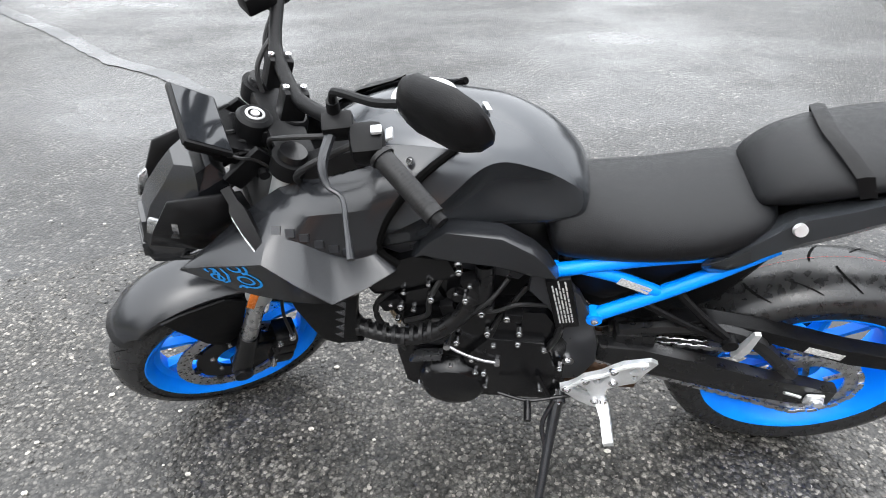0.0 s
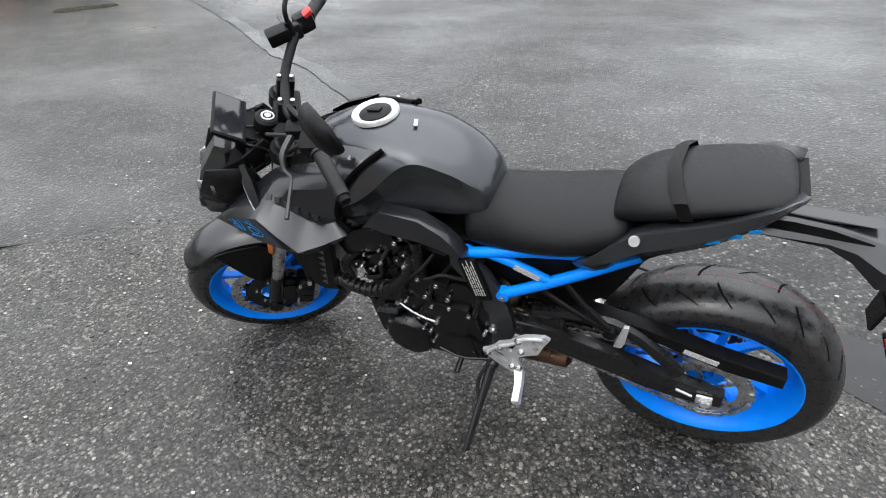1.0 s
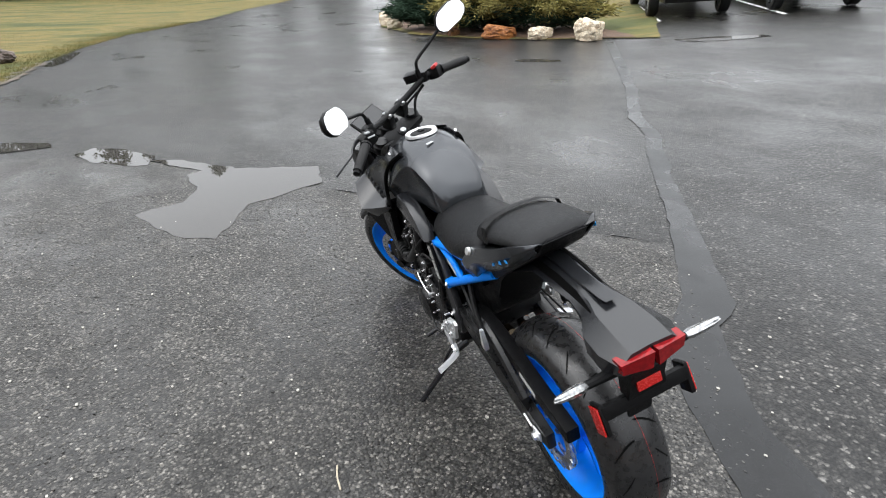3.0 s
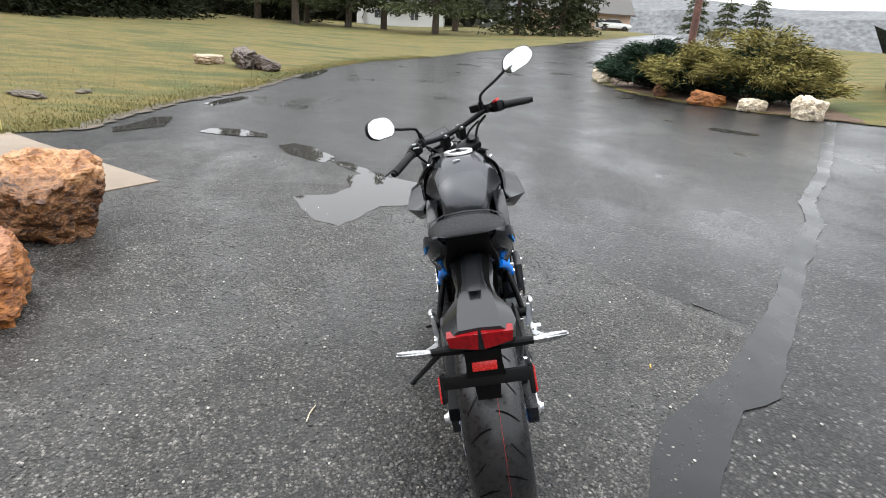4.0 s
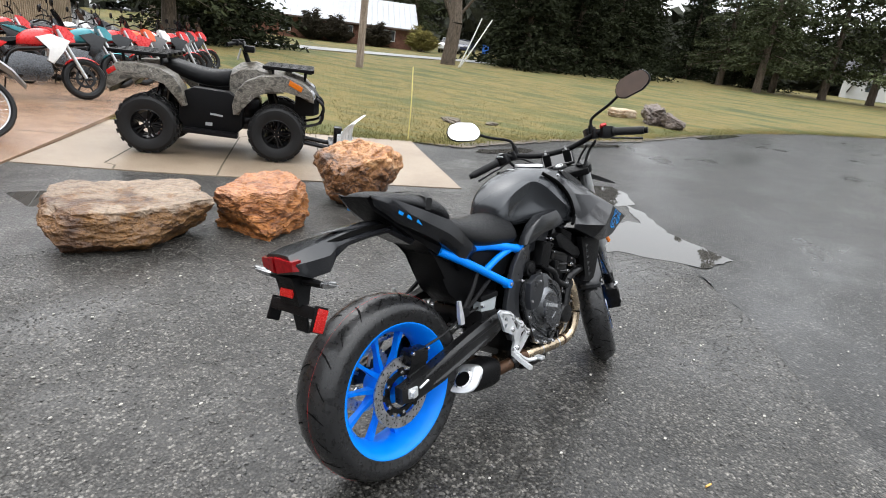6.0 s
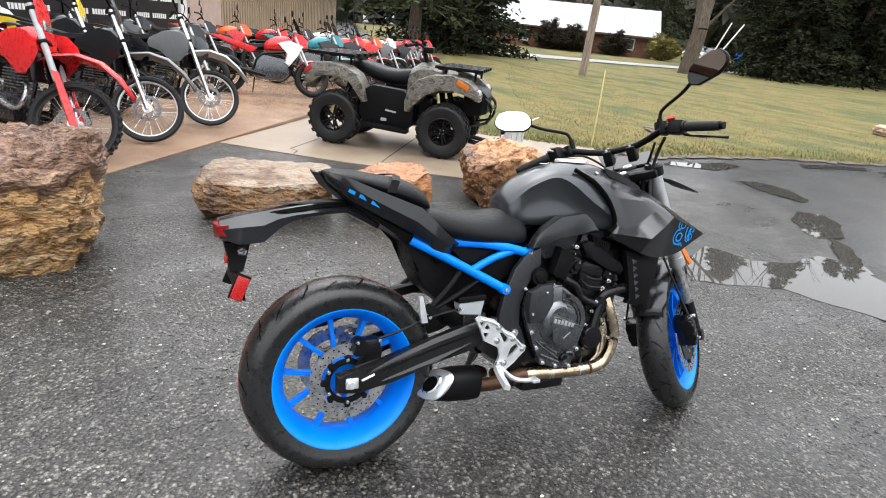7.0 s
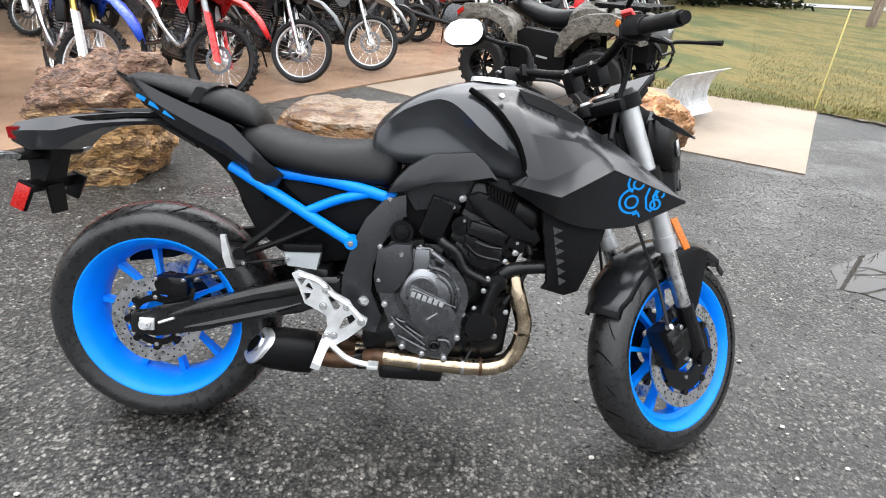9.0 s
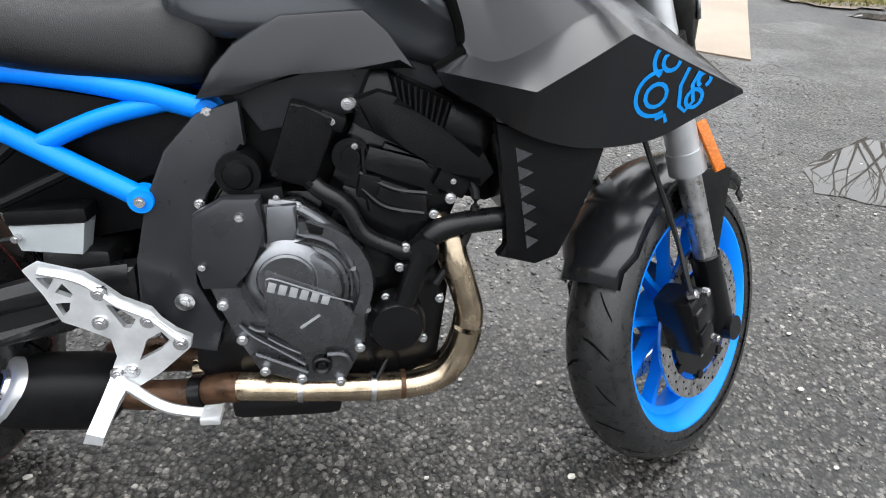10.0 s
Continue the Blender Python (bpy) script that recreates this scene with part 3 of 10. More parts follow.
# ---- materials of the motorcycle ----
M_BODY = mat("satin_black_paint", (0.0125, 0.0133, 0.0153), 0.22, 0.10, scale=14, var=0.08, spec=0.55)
M_FRAME = mat("satin_black_frame", (0.020, 0.021, 0.024), 0.30, 0.15, scale=20, var=0.12, spec=0.5)
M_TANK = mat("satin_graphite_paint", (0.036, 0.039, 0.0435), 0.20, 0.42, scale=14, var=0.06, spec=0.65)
M_VINYL = mat("seat_vinyl", (0.0052, 0.0055, 0.0063), 0.38, scale=90, var=0.25, bump=0.25, bscale=900, spec=0.18)
M_PLASTIC = mat("grained_black_plastic", (0.004, 0.004, 0.0044), 0.40, scale=60, var=0.25, bump=0.15, bscale=700, spec=0.12)
M_ENGINE = mat("black_engine_enamel", (0.0035, 0.0035, 0.004), 0.22, 0.0, scale=25, var=0.25, bump=0.06, bscale=300, spec=0.3)
M_COVER = mat("grey_black_casting", (0.115, 0.118, 0.125), 0.27, 0.85, scale=40, var=0.15, bump=0.05, bscale=400)
M_STEEL = mat("bare_steel", (0.55, 0.55, 0.56), 0.3, 1.0, scale=60, var=0.25)
M_BOLT = mat("bright_bolt", (0.66, 0.66, 0.67), 0.22, 1.0)
M_ALLOY = mat("cast_alloy", (0.74, 0.75, 0.76), 0.45, 0.8, scale=40, var=0.12)
M_FORK = mat("grey_anodised_fork", (0.52, 0.53, 0.54), 0.38, 0.8, scale=30, var=0.1)
M_PIPE = mat("heat_tinted_pipe", (0.52, 0.42, 0.30), 0.24, 1.0, scale=22, var=0.42)
M_RUST = mat("rusty_heat_tint", (0.085, 0.044, 0.024), 0.42, 0.6, scale=40, var=0.5, bump=0.1)
# lighter copy of the cover casting, with reflected sky put into its colour
M_CASTLIGHT = mat("skylit_satin_casting", (0.19, 0.196, 0.207), 0.34, 0.9, scale=40, var=0.12, bump=0.04, bscale=500)
M_WHEELBLUE = mat("bright_blue_wheel_paint", (0.0, 0.215, 0.86), 0.36, 0.0, scale=20, var=0.06, spec=0.22)
M_BLUEDECAL = mat("blue_decal", (0.0, 0.25, 0.72), 0.4, scale=60, var=0.08)
M_RED = mat("red_lens", (0.20, 0.004, 0.006), 0.12, scale=80, var=0.3, spec=0.35)
M_REDREFLEX = mat("red_reflex", (0.42, 0.012, 0.01), 0.25, scale=300, var=0.3)
M_AMBER = mat("amber_reflex", (0.55, 0.135, 0.006), 0.25, scale=250, var=0.25)
M_CLEAR = mat("clear_lens", (0.27, 0.275, 0.28), 0.12, 0.6, scale=120, var=0.6)
M_MIRROR = mat("mirror_glass", (0.9, 0.91, 0.92), 0.02, 1.0)
M_CREAM = mat("milky_plastic", (0.36, 0.39, 0.40), 0.3, scale=20, var=0.08)
M_STICKER = mat("paper_sticker", (0.42, 0.42, 0.41), 0.6, scale=260, var=0.5)
M_SCREEN = mat("dark_glass", (0.012, 0.013, 0.015), 0.08, scale=6, var=0.2)
M_REDTRIM = mat("red_plastic", (0.55, 0.03, 0.03), 0.4, scale=50, var=0.1)
M_GROOVE = mat("tread_groove_rubber", (0.002, 0.002, 0.002), 0.9, scale=60, var=0.2, spec=0.05)
M_TYRE = mat("road_tyre_rubber", (0.013, 0.013, 0.0136), 0.30, scale=60, var=0.3, spec=0.46)
M_HOSE = mat("coolant_hose_rubber", (0.005, 0.005, 0.0055), 0.30, scale=40, var=0.25, spec=0.3)
M_LETTER = mat("pale_print", (0.36, 0.37, 0.38), 0.45, 0.4, scale=60, var=0.1)

# ---- motorcycle: x forward, y left, z up from the rear tyre's foot ----
BIKE = pose(0.872, 1.078, 0.329, 0, 0, 173) @ pose(0, 0, 0, 0, 1.7, 0) @ pose(0, 0, 0, -13, 0, 0) @ pose(0, 0.02, -0.3145)
RAKE = pose(1.569, 0, 0, 0, -25, 0)
STEER = RAKE @ pose(0, 0, 0, 0, 0, 33) @ RAKE.inverted()
bike = thing("motorcycle", "matte black motorcycle with bright blue wheels, leaning on its side stand", "motorcycle", BIKE)
SIDES = (-1, 1)


def bpart(name, bm, material, parent=None, label="", smooth=35, steer=False, sub=0):
    if steer:
        bmesh.ops.transform(bm, matrix=STEER, verts=bm.verts)
    ob = part(name, bm, material, bike if parent is None else parent, label, smooth)
    if name.endswith(("_bolt", "_groove", "_hole", "_cutout", "_slot", "_mark", "_bar")):
        ob["kind"] = "stuff"
    if sub:
        md = ob.modifiers.new("round", "SUBSURF")
        md.levels = md.render_levels = sub
    return ob


def shell(sections, bm=None):
    """Sections: (x, half outline from the top middle down to the bottom middle as (y, z))."""
    bm = bm or bmesh.new()
    rings = []
    for x, half in sections:
        right = [(x, -y, z) for y, z in half]
        left = [(x, y, z) for y, z in half[::-1] if y > 1e-4]
        rings.append(right + left)
    return loft(bm, rings)


def bolt(bm, p, d, r=0.007, h=0.006):
    p, d = Vector(p), Vector(d).normalized()
    rod(bm, p - d * 0.004, p + d * h, r, r * 0.92, 8)
    rod(bm, p + d * h, p + d * (h + 0.0015), r * 0.55, r * 0.5, 6)


def surface_strip(bm, rows):
    vr = [[bm.verts.new(p) for p in row] for row in rows]
    for a, b in zip(vr, vr[1:]):
        for j in range(len(a) - 1):
            bm.faces.new((a[j], a[j + 1], b[j + 1], b[j]))
    return bm


def plate_with_holes(outline, holes, y0, y1):
    """A plate in the x-z plane with openings right through it."""
    bm = bmesh.new()
    loops = []
    for pts in (outline, *holes):
        vs = [bm.verts.new((x, y0, z)) for x, z in pts]
        loops += [bm.edges.new((a, b)) for a, b in zip(vs, vs[1:] + vs[:1])]
    bmesh.ops.triangle_fill(bm, use_beauty=True, edges=loops)
    g = bmesh.ops.extrude_face_region(bm, geom=bm.faces[:])
    bmesh.ops.translate(bm, vec=(0, y1 - y0, 0), verts=[v for v in g["geom"] if isinstance(v, bmesh.types.BMVert)])
    return bm


def eased(rows, steps=4):
    """Rows of a panel drawn out lengthwise into smooth curves."""
    return [[tuple(p) for p in curve_points(row, steps)] for row in rows]


def straight(rows, steps=4):
    """Rows of a panel with as many points as eased() gives, on straight runs."""
    return [[tuple(Vector(a).lerp(Vector(b), k / steps)) for a, b in zip(row, row[1:]) for k in range(steps)] + [tuple(row[-1])] for row in rows]


def flip(s, pts):
    return [(x, s * y, z) for x, y, z in pts]


# wheels
def road_wheel(name, c, r, w, rimw, spokes, label, steer, disc_r, disc_sides, disc_y):
    ax = c @ pose(0, 0, 0, 90, 0, 0)          # lathe axis along -y
    h = rimw / 2
    bm = bmesh.new()
    prof = [(0.2295, -h), (0.2285, -h + 0.009), (0.217, -h + 0.013), (0.212, -h + 0.03), (0.196, -h * 0.35), (0.194, 0), (0.196, h * 0.35), (0.212, h - 0.03), (0.217, h - 0.013), (0.2285, h - 0.009), (0.2295, h),
            (0.2245, h), (0.211, h - 0.010), (0.203, h - 0.03), (0.187, h * 0.35), (0.185, 0), (0.187, -h * 0.35), (0.203, -h + 0.03), (0.211, -h + 0.010), (0.2245, -h)]
    lathe(bm, prof, ax, 72, closed=True)
    lathe(bm, [(0.022, -0.05), (0.05, -0.05), (0.058, -0.03), (0.058, 0.03), (0.05, 0.05), (0.022, 0.05)], ax, 32, closed=True)
    sp_list = []
    for k in range(spokes):
        for e in (-1, 1):
            a0 = 2 * math.pi * (k + 0.5 + 0.13 * e) / spokes + 0.2
            a1 = 2 * math.pi * (k + 0.5 + 0.25 * e) / spokes + 0.2
            p0 = c @ Vector((0.05 * math.cos(a0), 0, 0.05 * math.sin(a0)))
            p1 = c @ Vector((0.19 * math.cos(a1), 0, 0.19 * math.sin(a1)))
            d = p1 - p0
            yv = (c.to_3x3() @ Vector((0, 1, 0))).normalized()
            sv = d.cross(yv).normalized()
            rr = []
            one = bmesh.new()
            for q, a, b in ((p0, 0.009, 0.019), (p0 + d * 0.5, 0.0055, 0.011), (p1, 0.008, 0.014)):
                rr.append([q + sv * a + yv * b, q + sv * a - yv * b, q - sv * a - yv * b, q - sv * a + yv * b])
            loft(one, rr)
            sp_list.append(one)
    rim = bpart(name, bm, M_WHEELBLUE, None, label, steer=steer)
    for one in sp_list:
        bpart("spoke", one, M_WHEELBLUE, rim, steer=steer)
    bm = bmesh.new()
    tp = [(0.221, -h + 0.004), (0.232, -h - 0.002), (0.252, -w * 0.475), (r - 0.055, -w * 0.5), (r - 0.038, -w * 0.485), (r - 0.022, -w * 0.41), (r - 0.010, -w * 0.29), (r - 0.0025, -w * 0.15), (r, 0),
          (r - 0.0025, w * 0.15), (r - 0.010, w * 0.29), (r - 0.022, w * 0.41), (r - 0.038, w * 0.485), (r - 0.055, w * 0.5), (0.252, w * 0.475), (0.232, h + 0.002), (0.221, h - 0.004)]
    lathe(bm, tp, ax, 96, closed=True)
    tyre = bpart("tyre", bm, M_TYRE, rim, "black rubber tyre with sparse curved tread grooves", 50, steer=steer)
    # tread grooves
    bm = bmesh.new()
    tr = [r - 0.022, r - 0.010, r - 0.0025, r]
    tw = [w * 0.41, w * 0.29, w * 0.15, 0.0]

    def on_tread(a, y):
        rad = float(np.interp(abs(y), tw[::-1], tr[::-1])) + 0.0012
        return c @ Vector((rad * math.cos(a), y, rad * math.sin(a)))
    for k in range(22):
        for e in (-1, 1):
            a = 2 * math.pi * (k + 0.25 * e) / 22
            pts = [(a + 0.10 * t * t + 0.02 * t, e * w * (0.05 + 0.33 * t)) for t in (0, 0.25, 0.5, 0.75, 1.0)] if k % 2 else [(a + 0.16 * t, e * w * (0.20 + 0.19 * t)) for t in (0, 0.33, 0.66, 1.0)]
            half = 0.0105
            rows = [[on_tread(p + half * (0.25 + 0.75 * math.sin(math.pi * (0.15 + 0.7 * i / (len(pts) - 1)))), y) for i, (p, y) in enumerate(pts)],
                    [on_tread(p - half * (0.25 + 0.75 * math.sin(math.pi * (0.15 + 0.7 * i / (len(pts) - 1)))), y) for i, (p, y) in enumerate(pts)]]
            surface_strip(bm, rows)
    bpart("tread_groove", bm, M_GROOVE, rim, steer=steer)
    if not steer:
        bm = bmesh.new()
        for y in (w * 0.10,):
            lathe(bm, [(r + 0.0001, y - 0.0004), (r + 0.0005, y), (r + 0.0001, y + 0.0004)], ax, 96)
        bpart("paint_stripe", bm, M_REDTRIM, rim, "thin red factory paint line round the tread")
    for s in disc_sides:
        bm = bmesh.new()
        y = -s * disc_y
        n, t = 72, 0.0028
        inner = disc_r - 0.036
        lathe(bm, [(inner, y - t), (disc_r, y - t), (disc_r, y + t), (inner, y + t)], ax, n, closed=True)
        bpart("brake_disc", bm, M_STEEL, rim, "drilled steel brake disc", steer=steer)
        bm = bmesh.new()
        for k in range(54):
            a = 2 * math.pi * k / 54
            rad = inner + 0.008 + 0.010 * (k % 3)
            q = c @ Vector((rad * math.cos(a), s * disc_y, rad * math.sin(a)))
            yv = c.to_3x3() @ Vector((0, 1, 0))
            rod(bm, q - yv * (t + 0.0006), q + yv * (t + 0.0006), 0.0028, None, 6)
        bpart("disc_hole", bm, M_GROOVE, rim, steer=steer)
        bm = bmesh.new()
        lathe(bm, [(0.055, y - 0.004), (inner - 0.012, y - 0.004), (inner - 0.012, y + 0.004), (0.055, y + 0.004)], ax, 40, closed=True)
        for k in range(8):
            a = 2 * math.pi * k / 8
            q = c @ Vector(((inner - 0.008) * math.cos(a), s * disc_y, (inner - 0.008) * math.sin(a)))
            yv = c.to_3x3() @ Vector((0, 1, 0))
            rod(bm, q - yv * 0.006, q + yv * 0.006, 0.010, None, 10)
        bpart("disc_carrier", bm, M_ENGINE, rim, steer=steer)
        bm = bmesh.new()
        for k in range(6):
            a = 2 * math.pi * (k + 0.5) / 6
            q = c @ Vector((0.068 * math.cos(a), s * (disc_y + 0.003), 0.068 * math.sin(a)))
            bolt(bm, q, c.to_3x3() @ Vector((0, s, 0)), 0.007, 0.004)
        bpart("disc_bolt", bm, M_BOLT, rim, steer=steer)
    return rim


REAR = pose(0, 0, 0.3145)
FRONT = pose(1.465, 0, 0.300)
rear = road_wheel("rear_wheel", REAR, 0.3145, 0.184, 0.168, 5, "bright blue cast wheel with five paired spokes", False, 0.120, (-1,), 0.088)
front = road_wheel("front_wheel", FRONT, 0.300, 0.122, 0.110, 5, "bright blue cast wheel turned to full lock", True, 0.155, (-1, 1), 0.066)

# sprocket and chain
bm = bmesh.new()
for y in (0.098,):
    n = 42
    ring = []
    for k in range(n * 2):
        a = math.pi * k / n
        rad = 0.116 if k % 2 else 0.107
        ring.append((rad * math.cos(a), 0.3145 + rad * math.sin(a)))
    va = [bm.verts.new((x, y - 0.003, z)) for x, z in ring]
    vb = [bm.verts.new((x, y + 0.003, z)) for x, z in ring]
    ia = [bm.verts.new((0.08 * math.cos(math.pi * k / n), y - 0.003, 0.3145 + 0.08 * math.sin(math.pi * k / n))) for k in range(2 * n)]
    ib = [bm.verts.new((0.08 * math.cos(math.pi * k / n), y + 0.003, 0.3145 + 0.08 * math.sin(math.pi * k / n))) for k in range(2 * n)]
    for k in range(2 * n):
        j = (k + 1) % (2 * n)
        for q in ((va[k], va[j], vb[j], vb[k]), (ia[j], ia[k], ib[k], ib[j]), (va[j], va[k], ia[k], ia[j]), (vb[k], vb[j], ib[j], ib[k])):
            bm.faces.new(q)
    for k in range(5):
        a = 2 * math.pi * k / 5
        box(bm, (0, 0, 0), (0.012, 0.006, 0.05), pose(0.065 * math.cos(a), y, 0.3145 + 0.065 * math.sin(a), 0, 90 - math.degrees(a), 0))
bpart("sprocket", bm, M_STEEL, rear, "toothed steel rear sprocket")
bm = bmesh.new()
links = []
pp = [Vector((x, 0.098, z)) for x, z in [(0.0, 0.4275), (0.52, 0.475), (0.575, 0.45), (0.52, 0.395), (0.0, 0.2015)]]
arc = [Vector((0.113 * math.cos(radians(a)), 0.098, 0.3145 + 0.113 * math.sin(radians(a)))) for a in range(262, 98, -12)]
loop = pp + arc
for a, b in zip(loop, loop[1:] + loop[:1]):
    m = max(1, int((b - a).length / 0.0159))
    links += [a.lerp(b, k / m) for k in range(m)]
for k, q in enumerate(links):
    d = links[(k + 1) % len(links)] - q
    ang = math.degrees(math.atan2(-d.z, d.x))
    y = 0.008 if k % 2 else 0.0055
    for e in SIDES:
        box(bm, (0, e * y, 0), (0.0215, 0.0016, 0.012), Matrix.Translation(q + d / 2) @ pose(0, 0, 0, 0, ang, 0))
bpart("drive_chain", bm, M_STEEL, None, "oily steel drive chain")

# swingarm
bm = bmesh.new()
arm = [(-0.045, 0.350), (0.02, 0.356), (0.10, 0.382), (0.25, 0.430), (0.40, 0.475), (0.50, 0.49), (0.50, 0.43), (0.40, 0.385), (0.25, 0.350), (0.145, 0.316), (0.02, 0.288), (-0.045, 0.296)]
plate(bm, arm, -0.102, -0.140, 0.008)
plate(bm, arm, 0.108, 0.138, 0.008)
box(bm, (0.42, 0, 0.47), (0.09, 0.25, 0.075), None, 0.012)
loft(bm, [[(x, -0.138, z + w), (x, -0.138 - h, z + w * 0.35), (x, -0.138 - h, z - w * 0.35), (x, -0.138, z - w)] for x, z, w, h in ((0.05, 0.345, 0.010, 0.002), (0.12, 0.372, 0.016, 0.008), (0.28, 0.424, 0.020, 0.012), (0.42, 0.462, 0.022, 0.012), (0.49, 0.474, 0.018, 0.003))])
loft(bm, [[(x, -0.138, z + w), (x, -0.138 - h, z), (x, -0.138, z - w)] for x, z, w, h in ((0.09, 0.318, 0.007, 0.002), (0.16, 0.336, 0.010, 0.008), (0.30, 0.376, 0.012, 0.010), (0.40, 0.412, 0.010, 0.003))])
tube(bm, [(0.07, 0.125, 0.40), (0.2, 0.13, 0.53), (0.33, 0.12, 0.545), (0.45, 0.1, 0.50)], 0.018, 8)
bpart("swingarm", bm, mat("gloss_black_casting", (0.007, 0.007, 0.0075), 0.30, 0.0, scale=30, var=0.2, bump=0.05, bscale=300, spec=0.4), None, "black cast swingarm")
for s in SIDES:
    bm = bmesh.new()
    box(bm, (0.0, s * 0.143, 0.325), (0.040, 0.008, 0.034), None, 0.004)
    rod(bm, (-0.004, s * 0.140, 0.325), (-0.004, s * 0.152, 0.325), 0.0165, 0.0155, 20)
    rod(bm, (-0.004, s * 0.150, 0.325), (-0.004, s * 0.160, 0.325), 0.012, 0.011, 6)
    rod(bm, (0.03, s * 0.143, 0.33), (0.07, s * 0.143, 0.346), 0.004, None, 8)
    bpart("axle_nut", bm, M_ALLOY, None, "silver axle block and nut")
bm = bmesh.new()
plate(bm, [(-0.16, 0.462), (-0.02, 0.49), (0.16, 0.545), (0.30, 0.575), (0.36, 0.565), (0.30, 0.545), (0.15, 0.51), (-0.03, 0.445), (-0.16, 0.42)], 0.088, 0.128, 0.006)
guard = bpart("chain_guard", bm, M_PLASTIC, None, "black plastic chain guard")
bm = bmesh.new()
box(bm, (0, 0, 0), (0.085, 0.0008, 0.018), pose(0.03, 0.1289, 0.481, 0, -17, 0))
bpart("warning_sticker", bm, M_STICKER, guard, "pale warning sticker with unreadable small print")

# rear caliper
bm = bmesh.new()
box(bm, (0.055, -0.098, 0.425), (0.085, 0.05, 0.055), None, 0.012)
rod(bm, (0.035, -0.125, 0.43), (0.035, -0.07, 0.43), 0.022, None, 16)
plate(bm, [(0.0, 0.33), (0.04, 0.40), (0.11, 0.42), (0.10, 0.36), (0.05, 0.30)], -0.096, -0.102, 0.002)
cal = bpart("rear_caliper", bm, M_ENGINE, None, "black rear brake caliper")
bm = bmesh.new()
tube(bm, [(0.09, -0.115, 0.45), (0.16, -0.13, 0.475), (0.25, -0.125, 0.505), (0.36, -0.12, 0.525), (0.42, -0.11, 0.52)], 0.004, 6)
bpart("brake_hose", bm, M_RUBBER, cal)
bm = bmesh.new()
for q in ((0.09, -0.125, 0.448), (0.02, -0.127, 0.447), (0.25, -0.14, 0.512), (0.36, -0.14, 0.532)):
    bolt(bm, q, (0, -1, 0), 0.006)
bpart("caliper_bolt", bm, M_BOLT, cal)

# blue subframe
for s in SIDES:
    bm = bmesh.new()
    tube(bm, [(0.31, s * 0.103, 0.748), (0.42, s * 0.112, 0.742), (0.52, s * 0.118, 0.728), (0.612, s * 0.12, 0.706)], 0.0152, 18)
    tube(bm, [(0.20, s * 0.085, 0.752), (0.30, s * 0.108, 0.703), (0.40, s * 0.122, 0.651), (0.520, s * 0.132, 0.588)], 0.0152, 18)
    tube(bm, [(0.395, s * 0.122, 0.652), (0.48, s * 0.121, 0.692), (0.565, s * 0.119, 0.717)], 0.0125, 14)
    for x, y, z in ((0.615, 0.12, 0.706), (0.522, 0.132, 0.587)):
        rod(bm, (x, s * (y - 0.012), z), (x, s * (y + 0.016), z), 0.019, 0.0165, 24)
    sub = bpart("subframe", bm, M_WHEELBLUE, None, "bright blue tubular steel subframe")
    bm = bmesh.new()
    for x, y, z in ((0.615, 0.136, 0.706), (0.522, 0.148, 0.587)):
        bolt(bm, (x, s * y, z), (0, s, 0), 0.0085, 0.005)
    bpart("subframe_bolt", bm, M_BOLT, sub, "bright steel bolt")
    if s > 0:
        bm = bmesh.new()
        box(bm, (0, 0, 0), (0.07, 0.0008, 0.018), pose(0.455, 0.1335, 0.682, 0, -25, 0))
        bpart("silver_sticker", bm, M_STICKER, sub, "silver identification sticker")

# side plates of the main frame
for s in SIDES:
    bm = bmesh.new()
    plate(bm, [(0.655, 0.725), (0.60, 0.705), (0.556, 0.655), (0.525, 0.585), (0.505, 0.50), (0.50, 0.43), (0.53, 0.36), (0.60, 0.345), (0.615, 0.40), (0.575, 0.46), (0.575, 0.53), (0.60, 0.60), (0.66, 0.665)], s * 0.118, s * 0.142, 0.006)
    plate(bm, [(0.64, 0.735), (0.85, 0.79), (1.08, 0.90), (1.10, 0.83), (0.88, 0.73), (0.68, 0.68)], s * 0.10, s * 0.125, 0.006)
    fr = bpart("frame_plate", bm, M_FRAME, None, "satin black frame side")
    bm = bmesh.new()
    for q in ((0.563, 0.142, 0.435), (0.80, 0.125, 0.725), (0.88, 0.125, 0.70)):
        rod(bm, (q[0], s * q[1], q[2]), (q[0], s * (q[1] + 0.006), q[2]), 0.014 if q[0] < 0.6 else 0.008, None, 20)
        bolt(bm, (q[0], s * (q[1] + 0.006), q[2]), (0, s, 0), 0.008 if q[0] < 0.6 else 0.005, 0.004)
    bpart("frame_bolt", bm, M_BOLT, fr, "bright steel bolt")

